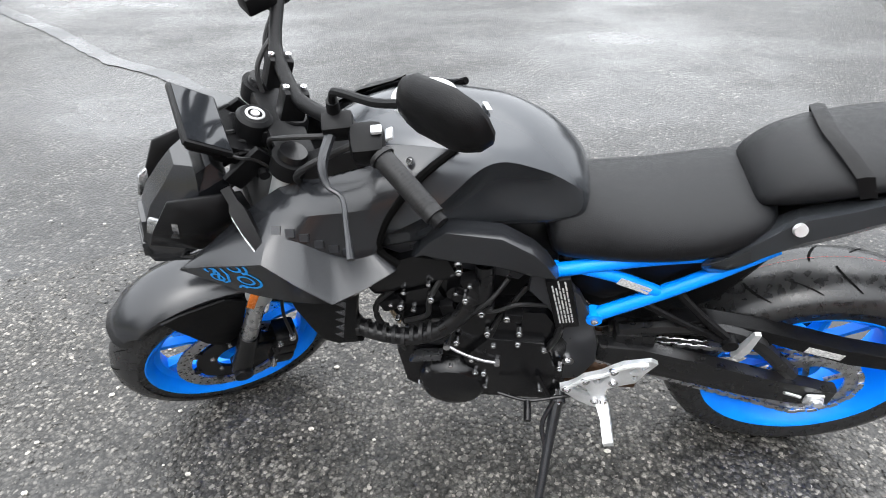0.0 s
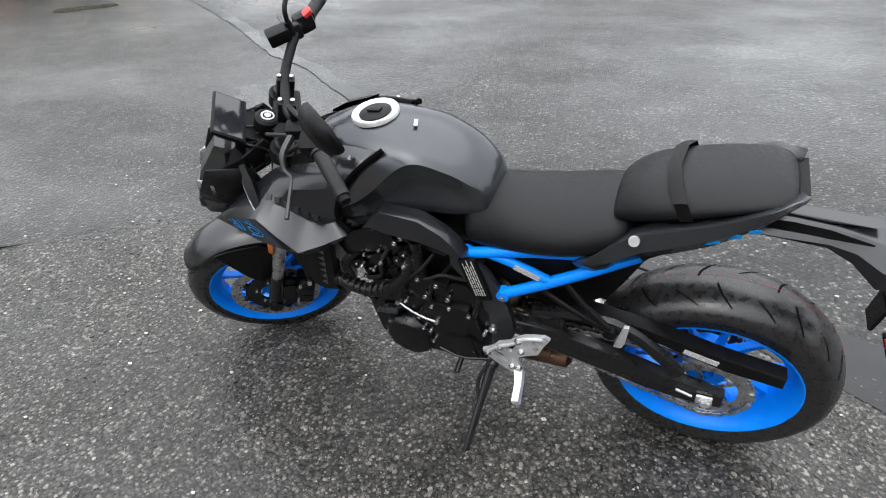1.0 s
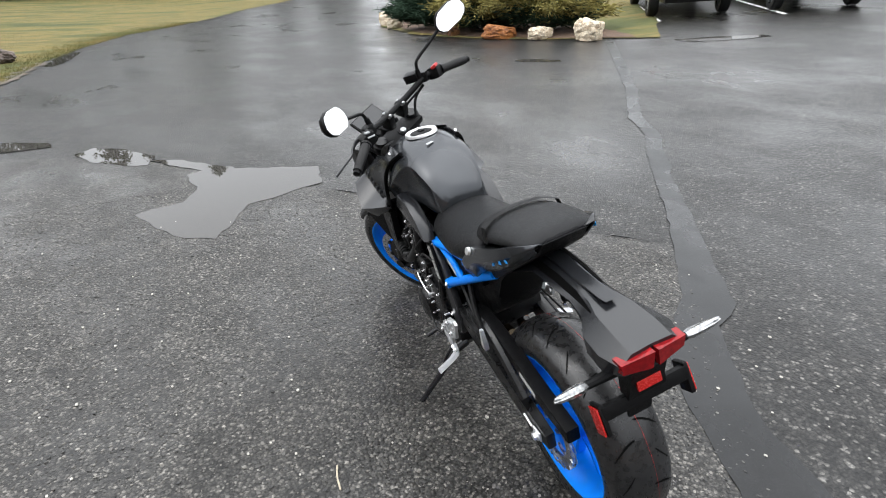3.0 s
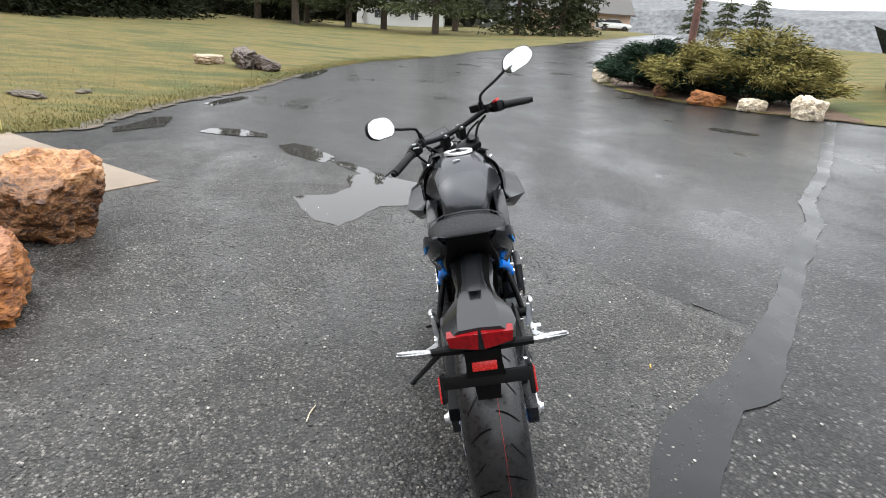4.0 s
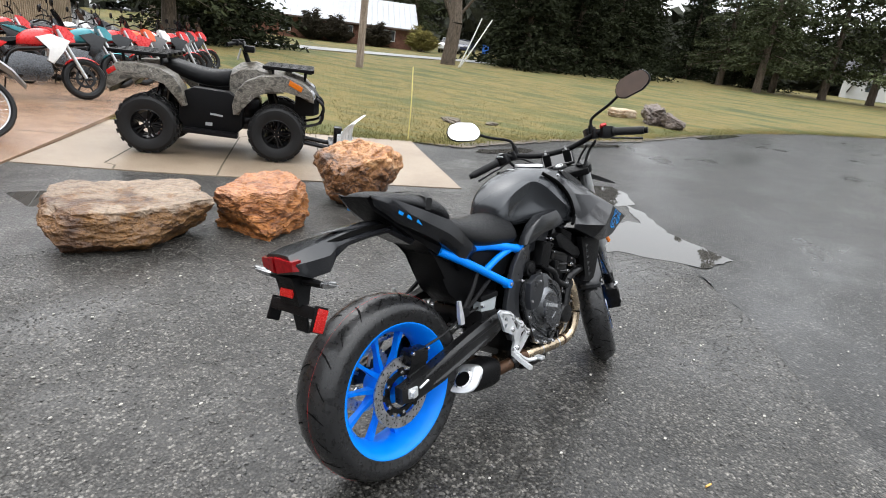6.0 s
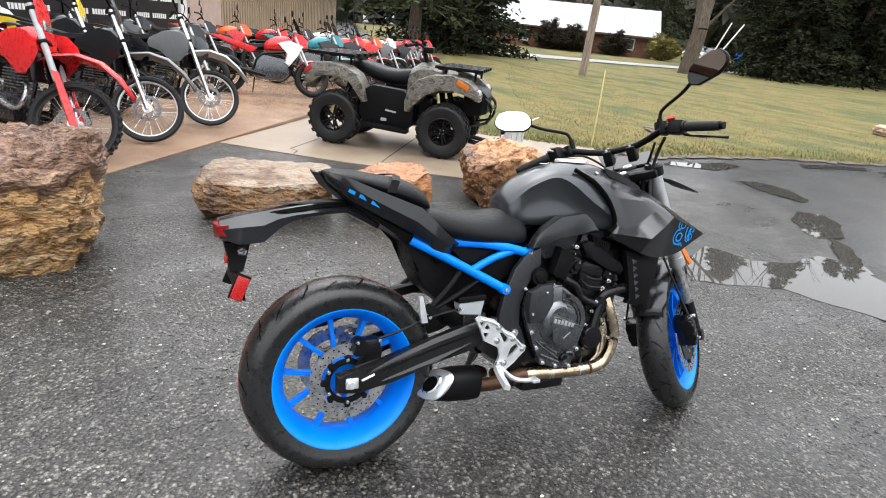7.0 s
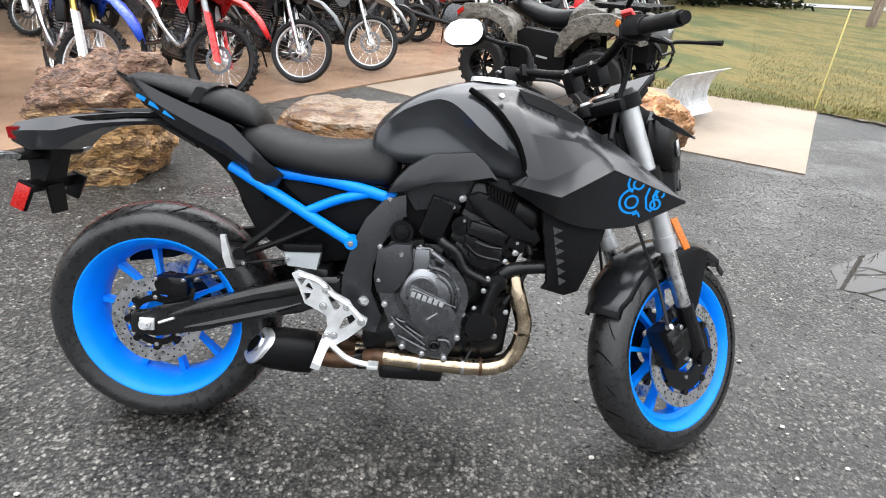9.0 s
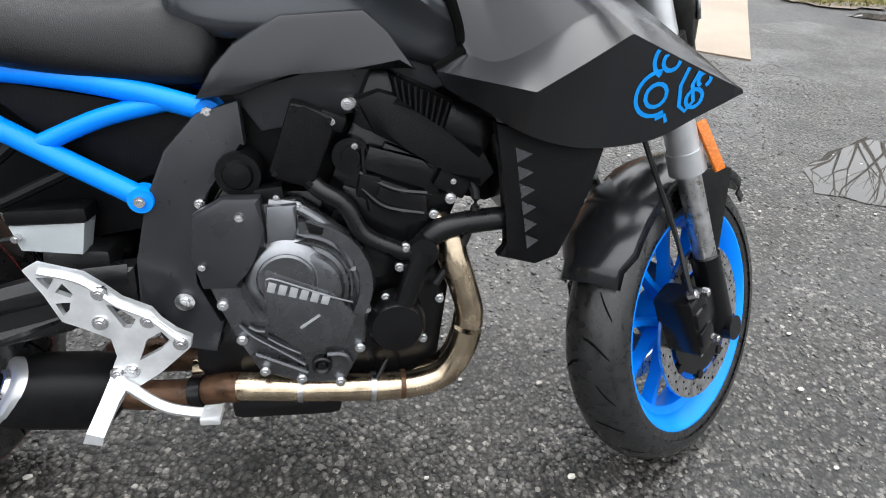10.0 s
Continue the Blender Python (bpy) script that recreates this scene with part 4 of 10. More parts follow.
# tank
TANK_LINES = (      # x, then (half width, height) from the top middle down: top, shoulder, crest, flank, foot
    (0.548, (0, 0.868), (0.030, 0.866), (0.055, 0.860), (0.066, 0.853), (0.074, 0.840), (0.076, 0.820), (0.060, 0.800), (0, 0.800)),
    (0.575, (0, 0.912), (0.040, 0.908), (0.070, 0.896), (0.084, 0.882), (0.094, 0.855), (0.094, 0.825), (0.084, 0.800), (0, 0.790)),
    (0.620, (0, 0.950), (0.045, 0.946), (0.080, 0.937), (0.096, 0.925), (0.084, 0.885), (0.086, 0.840), (0.100, 0.790), (0, 0.780)),
    (0.660, (0, 0.975), (0.050, 0.971), (0.087, 0.958), (0.103, 0.944), (0.086, 0.895), (0.090, 0.845), (0.106, 0.790), (0, 0.780)),
    (0.710, (0, 0.997), (0.052, 0.992), (0.091, 0.980), (0.109, 0.966), (0.088, 0.905), (0.094, 0.850), (0.110, 0.790), (0, 0.780)),
    (0.750, (0, 1.008), (0.056, 1.003), (0.102, 0.985), (0.122, 0.961), (0.096, 0.900), (0.102, 0.850), (0.116, 0.790), (0, 0.780)),
    (0.790, (0, 1.018), (0.062, 1.012), (0.120, 0.977), (0.146, 0.930), (0.114, 0.880), (0.116, 0.840), (0.124, 0.790), (0, 0.780)),
    (0.840, (0, 1.025), (0.070, 1.017), (0.135, 0.970), (0.162, 0.884), (0.134, 0.852), (0.132, 0.825), (0.132, 0.780), (0, 0.770)),
    (0.900, (0, 1.024), (0.072, 1.016), (0.134, 0.964), (0.167, 0.850), (0.148, 0.828), (0.144, 0.806), (0.138, 0.770), (0, 0.760)),
    (0.960, (0, 1.014), (0.070, 1.005), (0.128, 0.950), (0.162, 0.825), (0.159, 0.812), (0.153, 0.795), (0.140, 0.765), (0, 0.760)),
    (1.030, (0, 0.985), (0.055, 0.976), (0.106, 0.925), (0.138, 0.815), (0.136, 0.802), (0.132, 0.785), (0.120, 0.765), (0, 0.760)),
    (1.060, (0, 0.960), (0.045, 0.950), (0.080, 0.905), (0.110, 0.825), (0.110, 0.810), (0.108, 0.795), (0.090, 0.775), (0, 0.770)),
)
bm = shell([(row[0], row[1:]) for row in TANK_LINES])
sharp = bm.edges.layers.float.new("crease_edge")
bm.verts.index_update()
for e in bm.edges:
    a, b = sorted(v.index for v in e.verts)
    n_ring = len(bm.verts) // len(TANK_LINES)
    if b - a == n_ring and a % n_ring in (3, n_ring - 3):
        e[sharp] = 1.0
ftank = bpart("fuel_tank", bm, M_TANK, None, "satin graphite fuel tank, wet", 60, sub=2)
bm = bmesh.new()
capm = pose(0.858, 0, 1.0225, 0, 2, 0)
lathe(bm, [(0.040, 0), (0.050, 0.002), (0.058, 0.006), (0.060, 0.003), (0.061, -0.006)], capm, 40)
cap = bpart("cap_ring", bm, M_ALLOY, ftank, "bare alloy ring round the filler cap")
bm = bmesh.new()
lathe(bm, [(0.001, 0.006), (0.030, 0.006), (0.041, 0.003), (0.042, -0.006)], capm, 32)
box(bm, (0, 0, 0.008), (0.035, 0.018, 0.006), capm, 0.002)
bpart("filler_cap", bm, M_PLASTIC, cap, "black filler cap with a key flap")
bm = bmesh.new()
box(bm, (0, 0, 0), (0.010, 0.030, 0.0015), pose(0.745, 0.012, 1.010, 0, -14, 20), 0.0005)
bpart("small_badge", bm, M_LETTER, ftank)
# split lines between tank and panels
for s in SIDES:
    # knee panel under the tank
    bm = bmesh.new()
    plate(bm, [(0.605, 0.725), (0.628, 0.765), (0.655, 0.795), (0.712, 0.832), (0.815, 0.845), (0.845, 0.822), (0.885, 0.775), (0.80, 0.782), (0.724, 0.762), (0.660, 0.733)], s * 0.118, s * 0.166, 0.010)
    side_cover = bpart("side_cover", bm, M_BODY, None, "satin black trim panel under the tank")
    # front shroud with wing
    A = [(0.800, 0.118, 0.992), (0.89, 0.116, 1.000), (0.965, 0.112, 0.984), (1.05, 0.118, 0.945), (1.12, 0.132, 0.915), (1.19, 0.152, 0.872), (1.265, 0.184, 0.820), (1.322, 0.205, 0.780)]
    B = [(0.895, 0.164, 0.914), (0.94, 0.169, 0.902), (0.99, 0.173, 0.895), (1.05, 0.177, 0.890), (1.115, 0.182, 0.880), (1.19, 0.186, 0.852), (1.265, 0.197, 0.812), (1.325, 0.207, 0.778)]
    C = [(0.945, 0.178, 0.800), (0.985, 0.186, 0.792), (1.03, 0.194, 0.812), (1.08, 0.200, 0.846), (1.132, 0.206, 0.862), (1.20, 0.206, 0.838), (1.266, 0.208, 0.806), (1.327, 0.209, 0.777)]
    W = [(0.905, 0.196, 0.778), (0.960, 0.243, 0.772), (1.013, 0.276, 0.766), (1.075, 0.266, 0.802), (1.135, 0.250, 0.837), (1.20, 0.236, 0.816), (1.266, 0.221, 0.795), (1.330, 0.210, 0.775)]
    D = [(0.918, 0.186, 0.757), (0.966, 0.208, 0.735), (1.02, 0.222, 0.708), (1.08, 0.216, 0.692), (1.14, 0.209, 0.689), (1.215, 0.205, 0.702), (1.275, 0.206, 0.736), (1.333, 0.209, 0.770)]
    G = [(0.945, 0.12, 0.745), (0.98, 0.13, 0.73), (1.02, 0.14, 0.715), (1.08, 0.145, 0.70), (1.15, 0.15, 0.70), (1.215, 0.160, 0.712), (1.275, 0.182, 0.745), (1.328, 0.202, 0.772)]
    bm = surface_strip(bmesh.new(), eased([flip(s, q) for q in (A, B, C)]) + straight([flip(s, W)]) + eased([flip(s, q) for q in (D, G)]))
    sh = bpart("tank_shroud", bm, M_BODY, None, "satin black shroud with a pointed wing and a blue swirl emblem", 26)
    md = sh.modifiers.new("thick", "SOLIDIFY")
    md.thickness, md.offset = 0.004, -1
    # recessed dark gap between tank and shroud
    bm = tube(bmesh.new(), flip(s, [(0.792, 0.112, 0.992), (0.85, 0.143, 0.955), (0.890, 0.160, 0.914), (0.922, 0.168, 0.865), (0.940, 0.172, 0.805), (0.905, 0.184, 0.778)]), 0.0075, 8)
    bpart("panel_gap", bm, M_GROOVE, sh)
    # emblem of plain blue rings on the face below the wing's crease
    bm = bmesh.new()

    def ring(x, z, r, a0=0, a1=360):
        n = 14
        return [(x + r * math.cos(radians(a0 + (a1 - a0) * k / n)), 0.0, z + r * math.sin(radians(a0 + (a1 - a0) * k / n))) for k in range(n + 1)]

    def on_face(x, z):
        yl, zl = (float(np.interp(x, [q[0] for q in D], [q[i] for q in D])) for i in (1, 2))
        yh, zh = (float(np.interp(x, [q[0] for q in W], [q[i] for q in W])) for i in (1, 2))
        z = min(max(z, zl + 0.004), zh - 0.003)
        return (x, s * (yl + (yh - yl) * (z - zl) / (zh - zl) + 0.0012), z)

    def emb(pts):
        q = [Vector((x, z)) for x, _, z in pts]
        left, right = [], []
        for i, c in enumerate(q):
            d = (q[min(i + 1, len(q) - 1)] - q[max(i - 1, 0)]).normalized() * 0.0029
            left.append(on_face(c.x - d.y, c.y + d.x))
            right.append(on_face(c.x + d.y, c.y - d.x))
        surface_strip(bm, [left, right])
    def emb_at(pts):
        emb([(x + 0.010, y, z + 0.015) for x, y, z in pts])

    emb_at(ring(1.185, 0.748, 0.0155))
    emb_at(ring(1.192, 0.793, 0.0125))
    emb_at(ring(1.185, 0.750, 0.030, 95, 310))
    emb_at(ring(1.190, 0.796, 0.024, 120, 250))
    emb_at([(1.195, 0, 0.716), (1.208, 0, 0.722), (1.214, 0, 0.712)])
    emb_at([(1.222, 0, 0.786), (1.218, 0, 0.762), (1.226, 0, 0.735), (1.238, 0, 0.728), (1.246, 0, 0.742), (1.236, 0, 0.764), (1.240, 0, 0.782), (1.252, 0, 0.787), (1.264, 0, 0.780)])
    emb_at(ring(1.246, 0.746, 0.0125))
    emb_at(ring(1.252, 0.772, 0.0095, -60, 250))
    bpart("emblem", bm, M_BLUEDECAL, sh, "blue swirling ring emblem")
    bm = bmesh.new()
    bolt(bm, (0.868, s * 0.136, 0.982), (0.1, s, 0.7), 0.007, 0.004)
    bpart("panel_bolt", bm, M_BOLT, sh)
    # top cover panel beside the tank top
    bm = surface_strip(bmesh.new(), [flip(s, [(0.93, 0.085, 1.008), (1.0, 0.085, 0.989), (1.07, 0.08, 0.956)]), flip(s, [(0.91, 0.118, 1.003), (0.99, 0.12, 0.983), (1.08, 0.122, 0.941)]), flip(s, [(0.93, 0.13, 0.972), (1.0, 0.132, 0.95), (1.09, 0.13, 0.915)])])
    bpart("panel_insert", bm, M_PLASTIC, sh)
    # wide plain bars where the maker's name stands
    if s > 0:
        bm = bmesh.new()
        for k in range(6):
            x = 1.115 - 0.024 * k
            q0, q1 = (Vector((x, *(float(np.interp(x, [q[0] for q in row], [q[i] for q in row])) for i in (1, 2)))) for row in (C, B))
            dn = (q1 - q0).normalized()
            out = Vector((0, dn.z, -dn.y)) * 0.005
            c0 = q0 + dn * 0.016
            e = Vector((0.0085, 0, 0))
            loft(bm, [[c0 - e - dn * 0.0075 + out, c0 + e - dn * 0.0075 + out, c0 + e + dn * 0.0075 + out, c0 - e + dn * 0.0075 + out], [c0 - e - dn * 0.0075, c0 + e - dn * 0.0075, c0 + e + dn * 0.0075, c0 - e + dn * 0.0075]])
        bpart("name_bar", bm, M_FRAME, sh, "dark bars where the maker's name is printed")

# seats
seat = [
    (0.215, [(0, 0.853), (0.06, 0.852), (0.095, 0.838), (0.105, 0.82), (0.09, 0.805), (0.05, 0.80), (0, 0.80)]),
    (0.255, [(0, 0.868), (0.075, 0.866), (0.118, 0.845), (0.130, 0.81), (0.118, 0.785), (0.06, 0.775), (0, 0.775)]),
    (0.32, [(0, 0.854), (0.085, 0.850), (0.136, 0.822), (0.148, 0.785), (0.132, 0.755), (0.06, 0.75), (0, 0.75)]),
    (0.42, [(0, 0.837), (0.085, 0.833), (0.135, 0.803), (0.148, 0.765), (0.130, 0.738), (0.06, 0.74), (0, 0.74)]),
    (0.51, [(0, 0.842), (0.072, 0.838), (0.116, 0.81), (0.138, 0.765), (0.126, 0.73), (0.06, 0.735), (0, 0.735)]),
    (0.58, [(0, 0.856), (0.052, 0.848), (0.092, 0.82), (0.125, 0.77), (0.122, 0.728), (0.06, 0.735), (0, 0.735)]),
    (0.635, [(0, 0.862), (0.035, 0.85), (0.075, 0.82), (0.118, 0.785), (0.122, 0.735), (0.06, 0.74), (0, 0.74)]),
]
bpart("seat", shell(seat), M_VINYL, None, "black vinyl rider seat", 60, sub=2)
pil = [
    (-0.075, [(0, 0.955), (0.05, 0.954), (0.080, 0.948), (0.085, 0.94), (0.07, 0.935), (0, 0.935)]),
    (-0.04, [(0, 0.972), (0.06, 0.970), (0.098, 0.957), (0.107, 0.945), (0.09, 0.932), (0, 0.93)]),
    (0.05, [(0, 0.963), (0.07, 0.961), (0.112, 0.945), (0.124, 0.927), (0.10, 0.912), (0, 0.91)]),
    (0.13, [(0, 0.952), (0.07, 0.949), (0.112, 0.930), (0.124, 0.905), (0.10, 0.88), (0, 0.88)]),
    (0.20, [(0, 0.942), (0.066, 0.938), (0.105, 0.915), (0.116, 0.885), (0.095, 0.855), (0, 0.855)]),
    (0.252, [(0, 0.908), (0.058, 0.903), (0.088, 0.885), (0.096, 0.862), (0.08, 0.842), (0, 0.842)]),
    (0.272, [(0, 0.868), (0.05, 0.866), (0.075, 0.858), (0.08, 0.848), (0.06, 0.84), (0, 0.84)]),
]
pillion = bpart("pillion_seat", shell(pil), M_VINYL, None, "black vinyl pillion seat with a stitched strap", 60, sub=2)
bm = bmesh.new()
strap = [(0.118, 0.120, 0.900), (0.135, 0.112, 0.937), (0.150, 0.07, 0.9515), (0.158, 0.0, 0.9545), (0.150, -0.07, 0.9515), (0.135, -0.112, 0.937), (0.118, -0.120, 0.900)]
surface_strip(bm, [[(x - 0.013, y, z + 0.0025) for x, y, z in strap], [(x, y * 1.005, z + 0.003) for x, y, z in strap], [(x + 0.013, y, z - 0.001) for x, y, z in strap]])
bpart("strap", bm, M_PLASTIC, pillion, "black stitched strap")

# tail panels
for s in SIDES:
    up = [(-0.085, 0.080, 0.962), (-0.03, 0.118, 0.950), (0.05, 0.134, 0.918), (0.14, 0.137, 0.885), (0.215, 0.134, 0.858), (0.262, 0.138, 0.815), (0.305, 0.140, 0.775), (0.345, 0.132, 0.745)]
    mid = [(-0.080, 0.082, 0.950), (-0.025, 0.122, 0.925), (0.05, 0.139, 0.885), (0.13, 0.142, 0.847), (0.20, 0.141, 0.815), (0.255, 0.142, 0.775), (0.30, 0.139, 0.748), (0.34, 0.128, 0.732)]
    low = [(-0.065, 0.070, 0.928), (-0.01, 0.10, 0.885), (0.06, 0.118, 0.845), (0.13, 0.120, 0.81), (0.20, 0.116, 0.775), (0.25, 0.112, 0.742), (0.275, 0.104, 0.70), (0.29, 0.095, 0.67)]
    inn = [(-0.05, 0.04, 0.915), (0.0, 0.05, 0.875), (0.06, 0.06, 0.835), (0.13, 0.07, 0.80), (0.20, 0.075, 0.765), (0.25, 0.08, 0.735), (0.275, 0.08, 0.70), (0.29, 0.08, 0.67)]
    cap_ = [(-0.075, 0.05, 0.952), (-0.02, 0.09, 0.942), (0.05, 0.10, 0.912), (0.14, 0.10, 0.880), (0.20, 0.09, 0.855), (0.25, 0.09, 0.82), (0.295, 0.10, 0.775), (0.33, 0.10, 0.745)]
    bm = surface_strip(bmesh.new(), [flip(s, q) for q in (cap_, up, mid, low, inn)])
    # left panel takes the lighter graphite: sky light on that side put into colour
    tp = bpart("tail_panel", bm, M_TANK if s > 0 else M_BODY, None, "satin black tail panel with small blue marks, left one toned lighter for sky light", 40)
    md = tp.modifiers.new("thick", "SOLIDIFY")
    md.thickness, md.offset = 0.004, -1
    bm = bmesh.new()
    for k, (x, z, l) in enumerate(((-0.005, 0.903, 0.022), (0.028, 0.887, 0.026), (0.066, 0.868, 0.030))):
        box(bm, (0, 0, 0), (l, 0.0012, 0.010), pose(x, s * (0.126 + 0.004 * k), z, s * -12, 26, s * -8))
    bpart("blue_mark", bm, M_BLUEDECAL, tp, "small blue printed marks")
    if s > 0:
        bm = bmesh.new()
        rod(bm, (0.212, 0.140, 0.848), (0.212, 0.147, 0.851), 0.012, 0.011, 24)
        bpart("seat_lock", bm, M_ALLOY, tp, "round silver seat lock")
bm = bmesh.new()
loft(bm, [[(-0.087, -0.06, 0.955), (-0.087, 0.06, 0.955), (-0.06, 0.06, 0.915), (-0.06, -0.06, 0.915)], [(0.06, -0.10, 0.90), (0.06, 0.10, 0.90), (0.06, 0.08, 0.83), (0.06, -0.08, 0.83)],
          [(0.25, -0.10, 0.81), (0.25, 0.10, 0.81), (0.24, 0.09, 0.71), (0.24, -0.09, 0.71)]])
bpart("tail_underside", bm, M_PLASTIC, None, "black plastic tail underside")
bm = bmesh.new()
plate(bm, [(0.06, 0.83), (0.30, 0.755), (0.55, 0.73), (0.56, 0.60), (0.50, 0.52), (0.40, 0.50), (0.32, 0.535), (0.255, 0.59), (0.225, 0.645), (0.20, 0.735), (0.14, 0.78)], -0.075, 0.075, 0.012)
bpart("inner_fender", bm, M_PLASTIC, None, "matte black plastic inner fender")

# tail arm with lights
tail = [
    (0.10, [(0, 0.832), (0.06, 0.828), (0.072, 0.80), (0.05, 0.785), (0, 0.785)]),
    (0.00, [(0, 0.872), (0.030, 0.866), (0.060, 0.846), (0.052, 0.836), (0, 0.838)]),
    (-0.08, [(0, 0.868), (0.026, 0.862), (0.058, 0.838), (0.052, 0.829), (0, 0.836)]),
    (-0.15, [(0, 0.858), (0.026, 0.852), (0.050, 0.828), (0.046, 0.815), (0, 0.822)]),
    (-0.20, [(0, 0.850), (0.032, 0.846), (0.056, 0.818), (0.052, 0.788), (0, 0.793)]),
    (-0.245, [(0, 0.842), (0.045, 0.838), (0.084, 0.802), (0.080, 0.754), (0, 0.75)]),
    (-0.31, [(0, 0.830), (0.05, 0.826), (0.092, 0.797), (0.086, 0.748), (0, 0.742)]),
    (-0.362, [(0, 0.815), (0.05, 0.812), (0.076, 0.79), (0.07, 0.765), (0, 0.755)]),
]
arm_ = bpart("tail_fender", shell(tail), M_BODY, None, "satin black rear fender arm", 30)
bm = bmesh.new()
plate(bm, [(-0.24, 0.856), (-0.05, 0.874), (0.06, 0.872), (0.06, 0.86), (-0.05, 0.858)], -0.018, 0.018, 0.004)
bpart("fender_ridge", bm, M_BODY, arm_)
for s in SIDES:
    bm = surface_strip(bmesh.new(), [flip(s, [(0.02, 0.034, 0.8655), (-0.08, 0.031, 0.8605), (-0.15, 0.031, 0.8500), (-0.225, 0.044, 0.8370)]), flip(s, [(0.02, 0.050, 0.8560), (-0.08, 0.047, 0.8500), (-0.15, 0.043, 0.8380), (-0.225, 0.047, 0.8350)])])
    bpart("fender_groove", bm, M_GROOVE, arm_)
for s in SIDES:
    bm = bmesh.new()
    loft(bm, [[(-0.340, s * 0.003, 0.808), (-0.340, s * 0.080, 0.803), (-0.340, s * 0.077, 0.770), (-0.340, s * 0.006, 0.758)], [(-0.378, s * 0.004, 0.806), (-0.368, s * 0.079, 0.800), (-0.366, s * 0.075, 0.773), (-0.373, s * 0.008, 0.762)]])
    bpart("tail_light", bm, M_RED, arm_, "red tail light lens")
bm = bmesh.new()
loft(bm, [[(-0.35, -0.045, 0.748), (-0.35, 0.045, 0.748), (-0.28, 0.045, 0.748), (-0.28, -0.045, 0.748)], [(-0.338, -0.045, 0.70), (-0.338, 0.045, 0.70), (-0.29, 0.04, 0.70), (-0.29, -0.04, 0.70)],
          [(-0.335, -0.05, 0.665), (-0.335, 0.05, 0.665), (-0.30, 0.045, 0.665), (-0.30, -0.045, 0.665)]])
box(bm, (0, 0, 0), (0.018, 0.225, 0.034), pose(-0.322, 0, 0.652, 0, 18, 0), 0.004)
for s in SIDES:
    box(bm, (0, 0, 0), (0.040, 0.012, 0.074), pose(-0.316, s * 0.1115, 0.634, 0, 22, 0), 0.003)
    rod(bm, (-0.308, s * 0.03, 0.735), (-0.308, s * 0.128, 0.734), 0.014, 0.010, 10)
loft(bm, [[(-0.31, -0.035, 0.65), (-0.31, 0.035, 0.65), (-0.302, 0.035, 0.65), (-0.302, -0.035, 0.65)], [(-0.30, -0.03, 0.575), (-0.30, 0.03, 0.575), (-0.292, 0.03, 0.575), (-0.292, -0.03, 0.575)]])
brk = bpart("plate_bracket", bm, M_PLASTIC, None, "black plastic number plate bracket, empty")
bm = bmesh.new()
box(bm, (0, 0, 0), (0.008, 0.062, 0.024), pose(-0.342, 0, 0.700, 0, 14, 0), 0.003)
bpart("reflector", bm, M_REDREFLEX, brk, "small red reflector")
for s in SIDES:
    bm = bmesh.new()
    box(bm, (0, 0, 0), (0.034, 0.005, 0.066), pose(-0.316, s * 0.120, 0.632, 0, 22, 0), 0.002)
    bpart("side_reflector", bm, M_REDREFLEX, brk, "upright red side reflector")
    bm = bmesh.new()
    loft(bm, [[(-0.308 + dx * k - 0.012 * q, s * (0.125 + 0.088 * q), 0.735 + dz * k + 0.010 * q) for dx, dz in ((-0.012, 0.004), (-0.008, -0.008), (0.008, -0.008), (0.012, 0.004), (0.0, 0.009))] for q, k in ((0.0, 0.7), (0.2, 1.1), (0.55, 1.0), (0.85, 0.7), (1.0, 0.25))])
    ind = bpart("indicator", bm, M_CLEAR, None, "slender clear rear turn signal")
    bm = loft(bmesh.new(), [[(-0.308 + dx * k - 0.012 * q, s * (0.125 + 0.088 * q), 0.7425 + dz * k + 0.010 * q) for dx, dz in ((-0.0075, 0.0), (0.0, 0.004), (0.0075, 0.0), (0.0, -0.003))] for q, k in ((0.22, 0.7), (0.55, 1.0), (0.85, 0.7), (0.97, 0.3))])
    bpart("lens_band", bm, M_CLEAR, ind, "bright upper lens edge")

